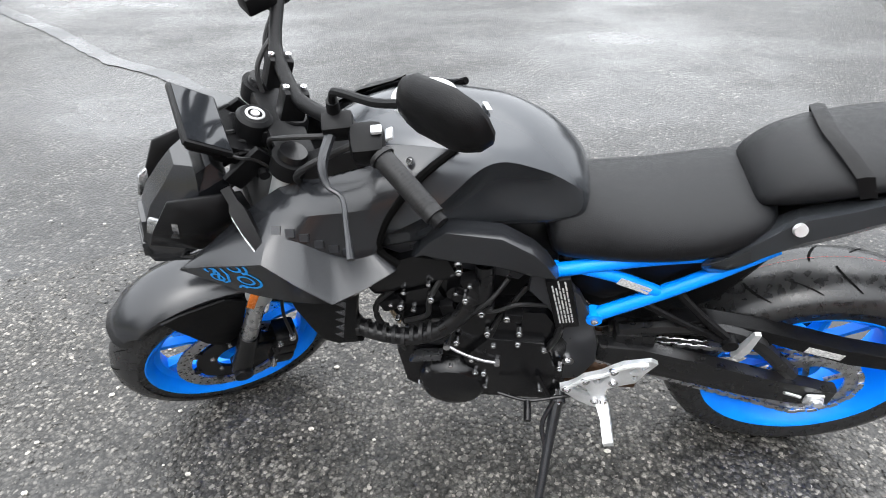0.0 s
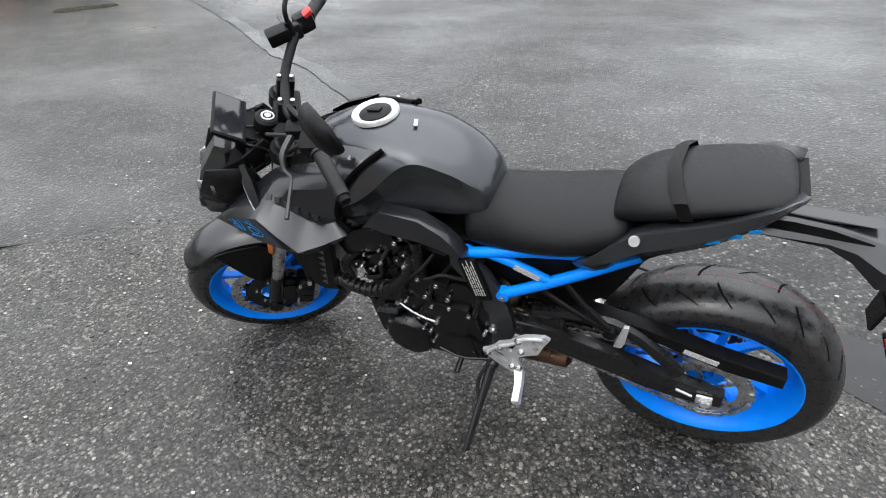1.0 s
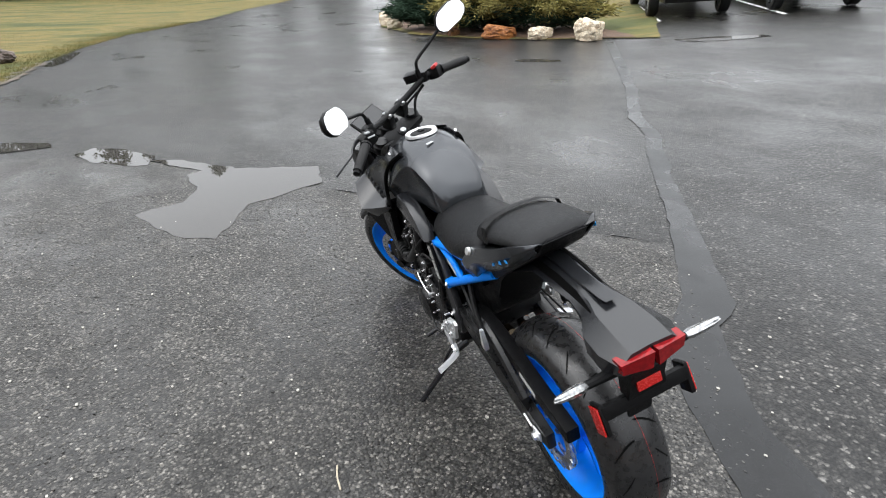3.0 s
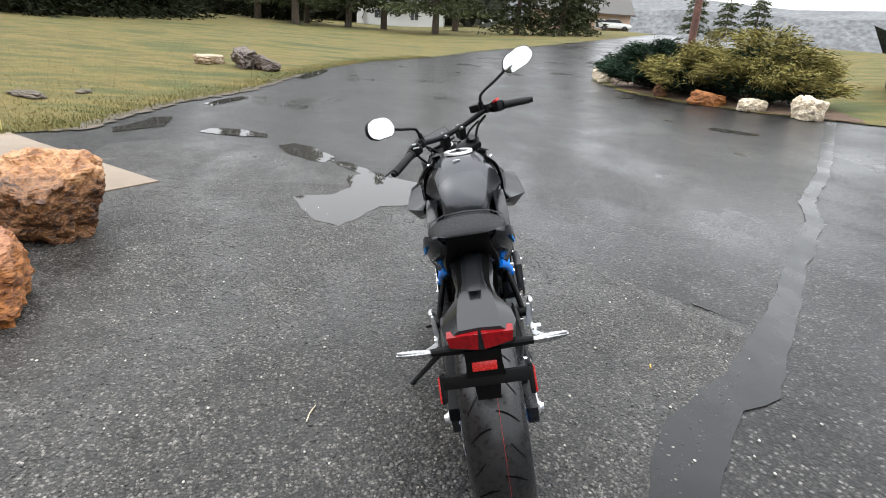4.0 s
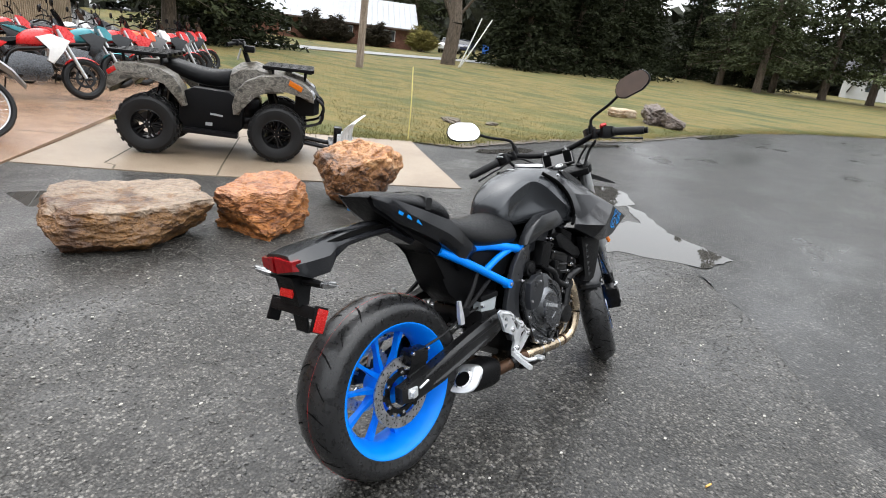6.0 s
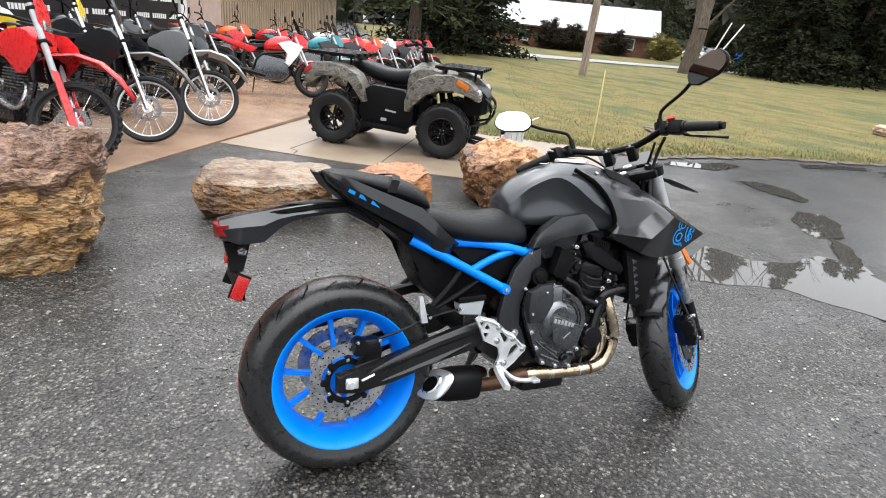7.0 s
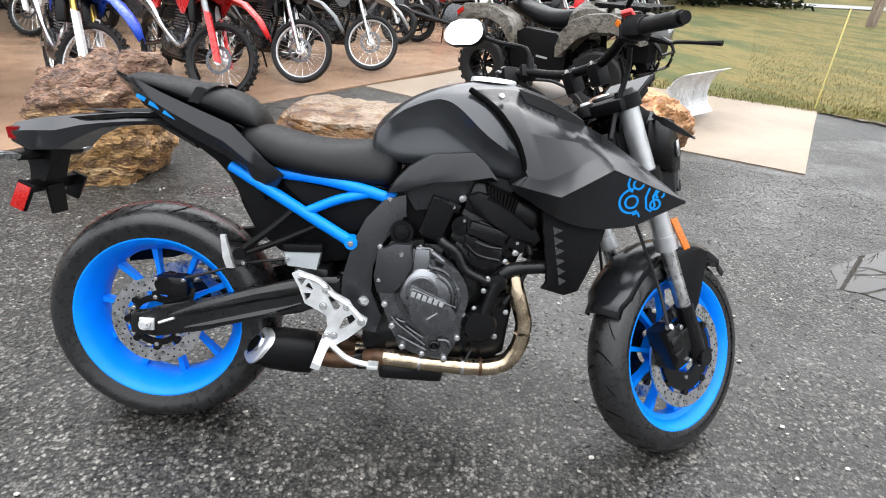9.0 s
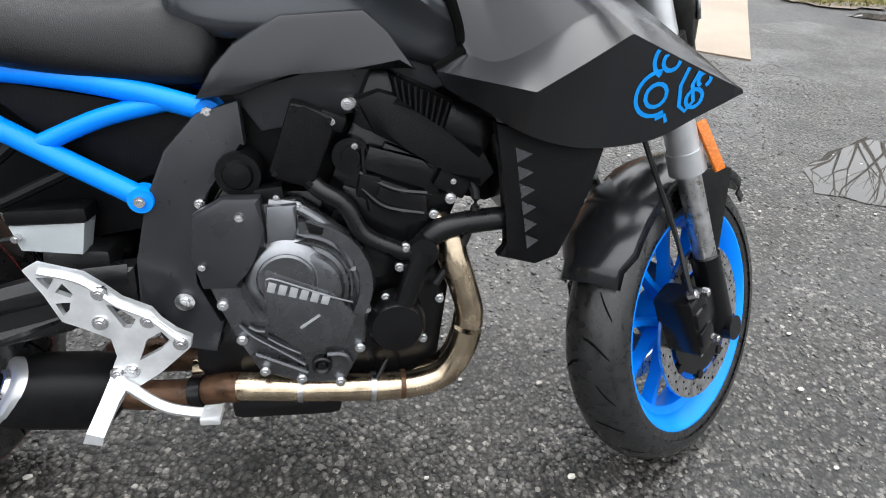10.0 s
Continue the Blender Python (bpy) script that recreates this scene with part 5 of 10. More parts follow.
# pillion foot rests
for s in SIDES:
    bm = bmesh.new()
    tube(bm, flip(s, [(0.375, 0.110, 0.662), (0.31, 0.135, 0.60), (0.245, 0.150, 0.545)]), 0.009, 8)
    tube(bm, flip(s, [(0.44, 0.118, 0.625), (0.34, 0.135, 0.575), (0.245, 0.150, 0.535)]), 0.008, 8)
    rod(bm, (0.245, s * 0.135, 0.54), (0.245, s * 0.165, 0.54), 0.016, None, 12)
    pb = bpart("pillion_bracket", bm, M_PLASTIC, None, "black pillion foot rest bracket")
    bm = bmesh.new()
    loft(bm, [[(0.233, s * 0.152, 0.502), (0.233, s * 0.166, 0.502), (0.214, s * 0.166, 0.502), (0.214, s * 0.152, 0.502)], [(0.226, s * 0.154, 0.530), (0.226, s * 0.170, 0.530), (0.206, s * 0.170, 0.53), (0.206, s * 0.154, 0.53)], [(0.212, s * 0.160, 0.588), (0.212, s * 0.170, 0.588), (0.200, s * 0.170, 0.588), (0.200, s * 0.160, 0.588)]])
    bpart("pillion_peg", bm, M_ALLOY, pb, "folded silver pillion peg")
    # rider foot rest
    bm = bmesh.new()
    yy = s * 0.185
    rim_ = [(0.386, 0.509), (0.401, 0.518), (0.454, 0.503), (0.475, 0.486), (0.496, 0.466), (0.531, 0.449), (0.542, 0.432), (0.560, 0.415), (0.580, 0.404), (0.577, 0.388), (0.534, 0.348), (0.505, 0.328), (0.485, 0.322), (0.470, 0.332), (0.468, 0.350), (0.480, 0.377), (0.476, 0.405), (0.445, 0.422), (0.420, 0.434), (0.405, 0.473)]
    gaps = [[(0.400, 0.498), (0.422, 0.499), (0.411, 0.481)], [(0.419, 0.477), (0.429, 0.490), (0.440, 0.474), (0.436, 0.469)], [(0.417, 0.461), (0.435, 0.462), (0.432, 0.451), (0.423, 0.442)], [(0.477, 0.457), (0.487, 0.457), (0.511, 0.435), (0.504, 0.422), (0.495, 0.422)], [(0.508, 0.369), (0.521, 0.402), (0.541, 0.414), (0.551, 0.400), (0.538, 0.386)]]
    bm.free()
    bm = plate_with_holes(rim_, gaps, yy, yy + s * 0.010)
    hb = bpart("foot_rest_plate", bm, M_ALLOY, None, "silver cast foot rest plate with cut-out openings", 30)
    bm = bmesh.new()
    tube(bm, flip(s, [(0.405, 0.197, 0.507), (0.452, 0.197, 0.493), (0.492, 0.197, 0.458), (0.528, 0.197, 0.438), (0.568, 0.197, 0.398)]), 0.004, 6)
    bpart("edge_bead", bm, M_ALLOY, hb)
    bm = bmesh.new()
    for x, z in ((0.472, 0.475), (0.467, 0.431), (0.527, 0.432), (0.565, 0.395), (0.478, 0.350), (0.497, 0.353)):
        rod(bm, (x, yy + s * 0.008, z), (x, yy + s * 0.0125, z), 0.011, 0.0105, 14)
        bolt(bm, (x, yy + s * 0.0125, z), (0, s, 0), 0.0075, 0.004)
    bpart("plate_bolt", bm, M_BOLT, hb)
    bm = bmesh.new()
    loft(bm, [[(0.468, s * 0.190, 0.348), (0.495, s * 0.190, 0.340), (0.490, s * 0.190, 0.324), (0.462, s * 0.190, 0.332)], [(0.464, s * 0.225, 0.330), (0.484, s * 0.225, 0.322), (0.480, s * 0.225, 0.308), (0.458, s * 0.225, 0.316)], [(0.460, s * 0.275, 0.312), (0.480, s * 0.275, 0.304), (0.476, s * 0.275, 0.291), (0.454, s * 0.275, 0.297)]])
    bpart("foot_peg", bm, M_ALLOY, hb, "ribbed silver foot peg")
    bm = bmesh.new()
    if s < 0:
        tube(bm, [(0.475, -0.20, 0.345), (0.53, -0.205, 0.300), (0.575, -0.21, 0.288), (0.60, -0.215, 0.290)], 0.008, 8)
        box(bm, (0.603, -0.222, 0.291), (0.028, 0.034, 0.012), None, 0.003)
        bpart("brake_pedal", bm, M_ALLOY, hb, "silver rear brake pedal")
    else:
        tube(bm, [(0.50, 0.18, 0.36), (0.58, 0.19, 0.350), (0.65, 0.20, 0.345), (0.72, 0.19, 0.355)], 0.0042, 8)
        rod(bm, (0.65, 0.20, 0.342), (0.65, 0.245, 0.332), 0.0085, None, 12)
        tube(bm, [(0.60, 0.19, 0.35), (0.63, 0.17, 0.41)], 0.005, 8)
        bpart("gear_lever", bm, M_ENGINE, hb, "black gear lever")

# side stand, resting on the ground
bm = bmesh.new()
tube(bm, [(0.575, 0.15, 0.285), (0.595, 0.24, 0.19), (0.618, 0.352, 0.078)], 0.012, 10, radii=[0.016, 0.012, 0.010])
box(bm, (0, 0, 0), (0.075, 0.045, 0.008), pose(0.622, 0.362, 0.066, 13, 4, -15), 0.003)
rod(bm, (0.575, 0.12, 0.295), (0.575, 0.165, 0.28), 0.020, None, 14)
tube(bm, [(0.58, 0.16, 0.30), (0.61, 0.20, 0.24), (0.60, 0.24, 0.19)], 0.006, 8)
st = bpart("side_stand", bm, M_BODY, None, "black side stand, folded out")
bm = bmesh.new()
bolt(bm, (0.575, 0.165, 0.28), (0, 1, -0.3), 0.008, 0.004)
bpart("stand_bolt", bm, M_BOLT, st)

# exhaust
bm = bmesh.new()
OCT = [(math.copysign(abs(math.cos(radians(a))) ** 0.7, math.cos(radians(a))), -math.copysign(abs(math.sin(radians(a))) ** 0.7, math.sin(radians(a)))) for a in range(0, 360, 15)]


def slanted(x, cy, cz, pts):
    """A section of the muffler, raked towards its slanted end."""
    f = float(np.interp(x, [0.29, 0.44], [1.0, 0.15]))
    return [(x + f * (0.68 * dz - 0.55 * dy), cy + dy, cz + dz) for dy, dz in pts]


rings = []
for x, k in ((0.285, 0.045), (0.33, 0.052), (0.40, 0.054), (0.432, 0.051), (0.446, 0.030)):
    rings.append(slanted(x, float(np.interp(x, [0.30, 0.575], [-0.115, -0.095])), float(np.interp(x, [0.30, 0.575], [0.274, 0.250])), [(1.05 * k * b, k * a) for a, b in OCT]))
loft(bm, rings)
muf = bpart("muffler", bm, M_PLASTIC, None, "short black under-slung muffler", 30)
bm = loft(bmesh.new(), [slanted(x, -0.115, 0.275, [(1.05 * k * b, k * a) for a, b in OCT]) for x, k in ((0.292, 0.0455), (0.281, 0.0455), (0.276, 0.041))])
cap = bpart("end_cap", bm, M_FORK, muf, "silver slanted muffler end cap")
RND = [(math.cos(radians(a)), math.sin(radians(a))) for a in range(0, 360, 15)]
bm = loft(bmesh.new(), [slanted(x, -0.115, 0.279, [(0.026 * k * b, 0.029 * k * a) for a, b in RND]) for x, k in ((0.280, 1.0), (0.2715, 1.0), (0.2705, 0.93))])
tip = bpart("outlet", bm, M_STEEL, cap)
bm = loft(bmesh.new(), [slanted(x, -0.115, 0.279, [(0.021 * b, 0.0235 * a) for a, b in RND]) for x in (0.280, 0.2698)])
bpart("outlet_bore", bm, M_GROOVE, tip)
for k, run in enumerate(([(0.905, -0.09, 0.57), (0.945, -0.130, 0.54), (0.958, -0.146, 0.50), (0.976, -0.149, 0.45), (0.989, -0.149, 0.405), (0.984, -0.149, 0.35), (0.960, -0.147, 0.30), (0.925, -0.146, 0.279), (0.87, -0.146, 0.272), (0.76, -0.144, 0.273), (0.66, -0.141, 0.278), (0.615, -0.133, 0.275)],
                         [(0.905, -0.02, 0.57), (0.950, -0.03, 0.52), (0.985, -0.05, 0.45), (1.006, -0.06, 0.37), (0.985, -0.07, 0.285), (0.93, -0.07, 0.252), (0.80, -0.06, 0.250), (0.66, -0.05, 0.255), (0.54, -0.05, 0.255)])):
    hp = bpart("header_pipe", tube(bmesh.new(), run, 0.0225, 20), M_PIPE, None, "heat-tinted steel exhaust header")
    for x in (0.722, 0.838, 0.886) if k == 0 else (0.80,):
        low = [q for q in run if q[2] < 0.29]
        y, z = (float(np.interp(x, [q[0] for q in low][::-1], [q[i] for q in low][::-1])) for i in (1, 2))
        bpart("pipe_clamp", rod(bmesh.new(), (x - 0.004, y, z), (x + 0.004, y, z), 0.0242, None, 20), M_RUST if x > 0.85 else M_STEEL, hp)
# rusty link from the collector to the muffler
bm = tube(bmesh.new(), [(0.628, -0.136, 0.276), (0.60, -0.130, 0.272), (0.54, -0.112, 0.252), (0.48, -0.104, 0.246), (0.43, -0.102, 0.252)], 0.0238, 20)
lp = bpart("link_pipe", bm, M_RUST, muf, "rust-brown heat-stained link pipe")
bpart("pipe_clamp", rod(bmesh.new(), (0.575, -0.122, 0.262), (0.555, -0.117, 0.257), 0.028, None, 20), M_ENGINE, lp)
bm = loft(bmesh.new(), [[(x, 0.040 + 0.036 * k * math.cos(radians(a)), 0.232 + 0.030 * k * math.sin(radians(a))) for a in range(0, 360, 20)] for x, k in ((0.362, 0.5), (0.375, 1.0), (0.53, 1.0), (0.56, 0.6))])
bpart("exhaust_chamber", bm, M_RUST, muf, "rust-brown exhaust chamber under the swingarm")
bm = bmesh.new()
box(bm, (0.70, -0.055, 0.236), (0.18, 0.17, 0.05), None, 0.02)
bpart("catalyst_box", bm, M_ENGINE, None, "black exhaust collector under the engine")

# engine
bm = bmesh.new()
plate(bm, [(0.56, 0.30), (0.60, 0.255), (0.88, 0.255), (0.95, 0.31), (0.96, 0.44), (0.92, 0.54), (0.80, 0.60), (0.62, 0.60), (0.56, 0.50)], -0.122, 0.145, 0.02)
engine = bpart("crankcase", bm, M_ENGINE, None, "black twin-cylinder engine case")
bpart("cylinder_block", box(bmesh.new(), (0, 0, 0), (0.19, 0.26, 0.17), pose(0.865, 0, 0.60, 0, 20, 0), 0.015), M_ENGINE, engine)
bpart("cylinder_head", box(bmesh.new(), (0, 0, 0), (0.20, 0.29, 0.09), pose(0.905, 0, 0.705, 0, 20, 0), 0.02), M_ENGINE, engine)
bpart("airbox", box(bmesh.new(), (0.70, 0, 0.66), (0.20, 0.20, 0.14), None, 0.02), M_PLASTIC, engine)
for s in SIDES:
    bpart("head_boss", box(bmesh.new(), (0, 0, 0), (0.15, 0.02, 0.06), pose(0.85, s * 0.132, 0.56, 0, 20, 0), 0.006), M_ENGINE, engine)
    bpart("head_boss", box(bmesh.new(), (0, 0, 0), (0.10, 0.02, 0.05), pose(0.885, s * 0.134, 0.635, 0, 20, 0), 0.006), M_ENGINE, engine)
# clutch cover
bm = bmesh.new()
cl = [(0.600, 0.575), (0.656, 0.597), (0.725, 0.598), (0.779, 0.560), (0.812, 0.498), (0.831, 0.428), (0.822, 0.360), (0.790, 0.290), (0.726, 0.299), (0.664, 0.318), (0.636, 0.380), (0.612, 0.438), (0.588, 0.505)]
plate(bm, cl, -0.135, -0.163, 0.008)
cc = bpart("clutch_cover", bm, M_COVER, engine, "grey-black cast clutch cover")
CLC = pose(0.732, -0.163, 0.470, 90, 0, 0)


def arc_wall(bm, r0, r1, a0, a1, h0, h1, n=24):
    """A raised curved wall on the cover between two radii."""
    rings = []
    for k in range(n + 1):
        a = radians(a0 + (a1 - a0) * k / n)
        c, d = math.cos(a), math.sin(a)
        e = min(0.3 * (r1 - r0), 0.004)
        rings.append([CLC @ Vector((r * c, r * d, h)) for r, h in ((r0, h0), (r0 + e, h1), (r1 - e, h1), (r1, h0))])
    loft(bm, rings)


bm = bmesh.new()
lathe(bm, [(0.001, 0.030), (0.048, 0.029), (0.055, 0.026), (0.060, 0.018), (0.066, 0.016), (0.072, 0.008), (0.086, 0.004), (0.090, -0.004)], CLC, 48)
dome = bpart("clutch_dome", bm, M_COVER, engine, "round domed clutch housing", 25)
bm = bmesh.new()
arc_wall(bm, 0.078, 0.104, -30, 92, -0.004, 0.016)
arc_wall(bm, 0.066, 0.074, -10, 120, 0.006, 0.020)
bpart("cover_rim", bm, M_COVER, engine, "raised curved rim of the clutch cover")
bm = tube(bmesh.new(), [(0.690, -0.165, 0.590), (0.727, -0.166, 0.586), (0.774, -0.166, 0.551), (0.803, -0.166, 0.494), (0.823, -0.166, 0.428)], 0.008, 10, 6)
bpart("flange", bm, M_CASTLIGHT, engine, "flange of the cover in the brighter sky-lit tone")
bm = plate(bmesh.new(), [(0.735, 0.572), (0.765, 0.562), (0.762, 0.548), (0.742, 0.552)], -0.163, -0.180, 0.005)
bpart("filler_lug", bm, M_ENGINE, engine)
for pts in ([(0.640, -0.168, 0.406), (0.660, -0.170, 0.386), (0.700, -0.170, 0.358), (0.732, -0.170, 0.335)], [(0.653, -0.168, 0.403), (0.664, -0.170, 0.397), (0.675, -0.170, 0.395)], [(0.679, -0.170, 0.384), (0.702, -0.171, 0.369), (0.726, -0.171, 0.356)]):
    bpart("cover_rib", tube(bmesh.new(), pts, 0.0024, 8, 4), M_CASTLIGHT, engine, "edge of the casting in the brighter sky-lit tone")
# keyhole-shaped raised casting: a sloping ring, its neck and a flat cap
KEY = pose(0.712, -0.163, 0.487, 90, 0, 0)
# ring and neck wear the lighter copy, a painted sky reflection
bpart("dome_ring", lathe(bmesh.new(), [(0.041, 0.030), (0.046, 0.028), (0.057, 0.018), (0.061, 0.012), (0.063, -0.002)], KEY, 48), M_CASTLIGHT, engine, "sloping ring round the clutch dome, coloured light for the sky it reflects", 30)
bpart("dome_neck", plate(bmesh.new(), [(0.688, 0.592), (0.727, 0.595), (0.726, 0.560), (0.723, 0.534), (0.686, 0.530), (0.687, 0.560)], -0.163, -0.181, 0.005), M_CASTLIGHT, engine, "raised neck of the casting in the brighter sky-lit tone")
bpart("dome_cap", lathe(bmesh.new(), [(0.001, 0.0335), (0.037, 0.0330), (0.0395, 0.031), (0.041, 0.0285)], KEY, 48), M_COVER, engine)
bm = bmesh.new()
plate(bm, [(0.678, 0.478), (0.684, 0.508), (0.776, 0.470), (0.808, 0.430), (0.790, 0.385), (0.735, 0.372), (0.690, 0.405)], -0.188, -0.1975, 0.004)
nb = bpart("name_panel", bm, M_COVER, engine, "smooth lower half of the clutch dome")
bm = tube(bmesh.new(), [(0.684, -0.1975, 0.482), (0.690, -0.1978, 0.494), (0.735, -0.1978, 0.478), (0.775, -0.1975, 0.463), (0.802, -0.192, 0.452)], 0.0016, 6, 3)
bpart("name_border", bm, M_CASTLIGHT, engine, "thin raised edge of the cast panel")
bm = bmesh.new()
for k in range(6):
    box(bm, (0, 0, 0), (0.0108, 0.0022, 0.0150), pose(0.6915 + 0.0146 * k, -0.1980, 0.4800 - 0.0040 * k, 0, 16, 0), 0.0006)
box(bm, (0, 0, 0), (0.034, 0.0022, 0.0036), pose(0.7425, -0.198, 0.4255, 0, -37, 0))
bpart("name_bar", bm, M_LETTER, engine, "pale bars where the maker's name is cast")
bm = bmesh.new()
plate(bm, [(0.594, 0.580), (0.634, 0.604), (0.681, 0.606), (0.684, 0.566), (0.685, 0.535), (0.664, 0.520), (0.652, 0.500), (0.650, 0.474), (0.599, 0.474), (0.588, 0.515)], -0.162, -0.190, 0.007)
bpart("sensor_cover", bm, M_FRAME, engine, "satin grey-black sensor cover")
bm = bmesh.new()
tube(bm, [(0.660, -0.166, 0.355), (0.705, -0.168, 0.335), (0.735, -0.168, 0.320)], 0.005, 8)
tube(bm, [(0.765, -0.168, 0.352), (0.790, -0.168, 0.35), (0.800, -0.168, 0.335)], 0.006, 8)
bpart("cover_rib", bm, M_COVER, engine, "raised cast ribs")
bm = bmesh.new()
lathe(bm, [(0.001, 0.010), (0.006, 0.010), (0.008, 0.007), (0.012, 0.010), (0.015, 0.008), (0.016, -0.004)], pose(0.757, -0.165, 0.333, 90, 0, 0), 20)
bpart("oil_window", bm, M_ENGINE, engine, "small round oil window")
bm = bmesh.new()
for x, z in ((0.619, 0.438), (0.642, 0.380), (0.672, 0.324), (0.726, 0.308), (0.785, 0.300), (0.815, 0.360), (0.823, 0.428), (0.803, 0.496), (0.774, 0.553), (0.727, 0.588)):
    rod(bm, (x, -0.160, z), (x, -0.168, z), 0.0085, 0.008, 14)
    bolt(bm, (x, -0.168, z), (0, -1, 0), 0.0058, 0.005)
for q in ((0.654, -0.190, 0.580), (0.602, -0.188, 0.509), (0.597, -0.150, 0.585), (0.820, -0.162, 0.508), (0.872, -0.162, 0.493), (0.853, -0.160, 0.442), (0.850, -0.158, 0.362), (0.914, -0.158, 0.368), (0.937, -0.156, 0.437), (0.920, -0.156, 0.574), (0.878, -0.176, 0.530)):
    rod(bm, (q[0], q[1] + 0.006, q[2]), q, 0.0075, 0.007, 12)
    bolt(bm, q, (0, -1, 0), 0.0056, 0.006)
for q, r_ in (((0.795, -0.152, 0.726), 0.0066), ((0.943, -0.158, 0.599), 0.0066)):
    rod(bm, (q[0], q[1] + 0.01, q[2]), q, r_ * 1.25, None, 18)
    bolt(bm, q, (0, -1, 0), r_ * 0.85, 0.008)
bpart("case_bolt", bm, M_BOLT, engine, "bright case bolts")
# water pump and starter side bits, right
bm = bmesh.new()
lathe(bm, [(0.001, 0.03), (0.038, 0.028), (0.046, 0.015), (0.046, -0.02)], pose(0.87, -0.155, 0.40, 90, 0, 0), 28)
rod(bm, (0.87, -0.165, 0.40), (0.905, -0.165, 0.52), 0.018, 0.018, 12)
lathe(bm, [(0.001, 0.014), (0.022, 0.012), (0.026, 0)], pose(0.905, -0.165, 0.52, 90, 0, 0), 20)
bpart("water_pump", bm, M_ENGINE, engine, "black water pump housing")
bpart("oil_filler", lathe(bmesh.new(), [(0.001, 0.016), (0.018, 0.014), (0.021, 0.008), (0.030, 0.008), (0.034, -0.03)], pose(0.650, -0.145, 0.627, 90, 0, 0), 24), M_PLASTIC, engine, "round black oil filler cap")
bm = bmesh.new()
plate(bm, [(0.722, 0.728), (0.740, 0.724), (0.779, 0.712), (0.776, 0.690), (0.752, 0.622), (0.742, 0.614), (0.700, 0.626), (0.692, 0.636)], -0.125, -0.168, 0.006)
rc_ = bpart("relay_cover", bm, M_PLASTIC, engine, "matte black plastic box with four screws")
bm = bmesh.new()
for x, z in ((0.727, 0.720), (0.772, 0.706), (0.700, 0.634), (0.744, 0.622)):
    bolt(bm, (x, -0.168, z), (0, -1, 0), 0.0045, 0.003)
bpart("cover_bolt", bm, M_ENGINE, rc_)
bm = bmesh.new()
plate(bm, [(0.805, 0.735), (0.835, 0.748), (0.862, 0.742), (0.880, 0.712), (0.920, 0.690), (0.985, 0.672), (1.005, 0.640), (0.985, 0.618), (0.935, 0.640), (0.880, 0.668), (0.830, 0.690)], -0.105, -0.168, 0.012)
it_ = bpart("intake_trim", bm, M_PLASTIC, engine, "matte black plastic engine trim")
bm = plate(bmesh.new(), [(0.850, 0.768), (0.938, 0.738), (0.922, 0.676), (0.866, 0.702)], -0.100, -0.160, 0.003)
bpart("vent_slot", bm, M_GROOVE, it_)
for k in range(9):
    q = k / 8
    a_, b_ = Vector((0.856 + 0.074 * q, -0.163, 0.764 - 0.028 * q)), Vector((0.870 + 0.046 * q, -0.163, 0.706 - 0.024 * q))
    bpart("vent_fin", rod(bmesh.new(), a_, b_, 0.0026, None, 6), M_PLASTIC, it_)
bm = bmesh.new()
plate(bm, [(0.815, 0.640), (0.905, 0.612), (0.915, 0.640), (0.900, 0.655), (0.825, 0.672)], -0.120, -0.158, 0.004)
plate(bm, [(0.812, 0.600), (0.850, 0.575), (0.912, 0.562), (0.908, 0.604), (0.815, 0.634)], -0.125, -0.156, 0.004)
tube(bm, [(0.815, -0.158, 0.612), (0.848, -0.159, 0.586), (0.905, -0.158, 0.576)], 0.0035, 6)
tube(bm, [(0.812, -0.156, 0.634), (0.86, -0.158, 0.612), (0.908, -0.156, 0.606)], 0.0035, 6)
tube(bm, [(0.816, -0.154, 0.668), (0.82, -0.156, 0.62), (0.828, -0.157, 0.58)], 0.004, 6)
bpart("cylinder_casting", bm, M_ENGINE, engine, "ribbed black cylinder casting")
for k, (pts, r) in enumerate((([(0.735, -0.14, 0.635), (0.756, -0.160, 0.612), (0.792, -0.166, 0.590), (0.818, -0.168, 0.548), (0.868, -0.170, 0.524), (0.885, -0.165, 0.52)], 0.0125), ([(0.900, -0.15, 0.515), (0.925, -0.157, 0.546), (0.96, -0.157, 0.560), (1.03, -0.15, 0.568)], 0.0175),
                             ([(1.06, 0.12, 0.57), (1.02, 0.16, 0.55), (0.92, 0.175, 0.54), (0.84, 0.172, 0.57), (0.78, 0.155, 0.63), (0.76, 0.14, 0.69)], 0.019), ([(0.66, 0.12, 0.66), (0.72, 0.15, 0.58), (0.75, 0.16, 0.48)], 0.006), ([(0.60, 0.10, 0.68), (0.59, 0.15, 0.56), (0.63, 0.15, 0.44)], 0.008), ([(0.86, -0.14, 0.32), (0.83, -0.155, 0.28), (0.76, -0.15, 0.275), (0.74, -0.12, 0.25)], 0.004))):
    bpart("hose", tube(bmesh.new(), pts, r, 16), M_HOSE, engine, "black rubber coolant hose" if r > 0.01 else "")
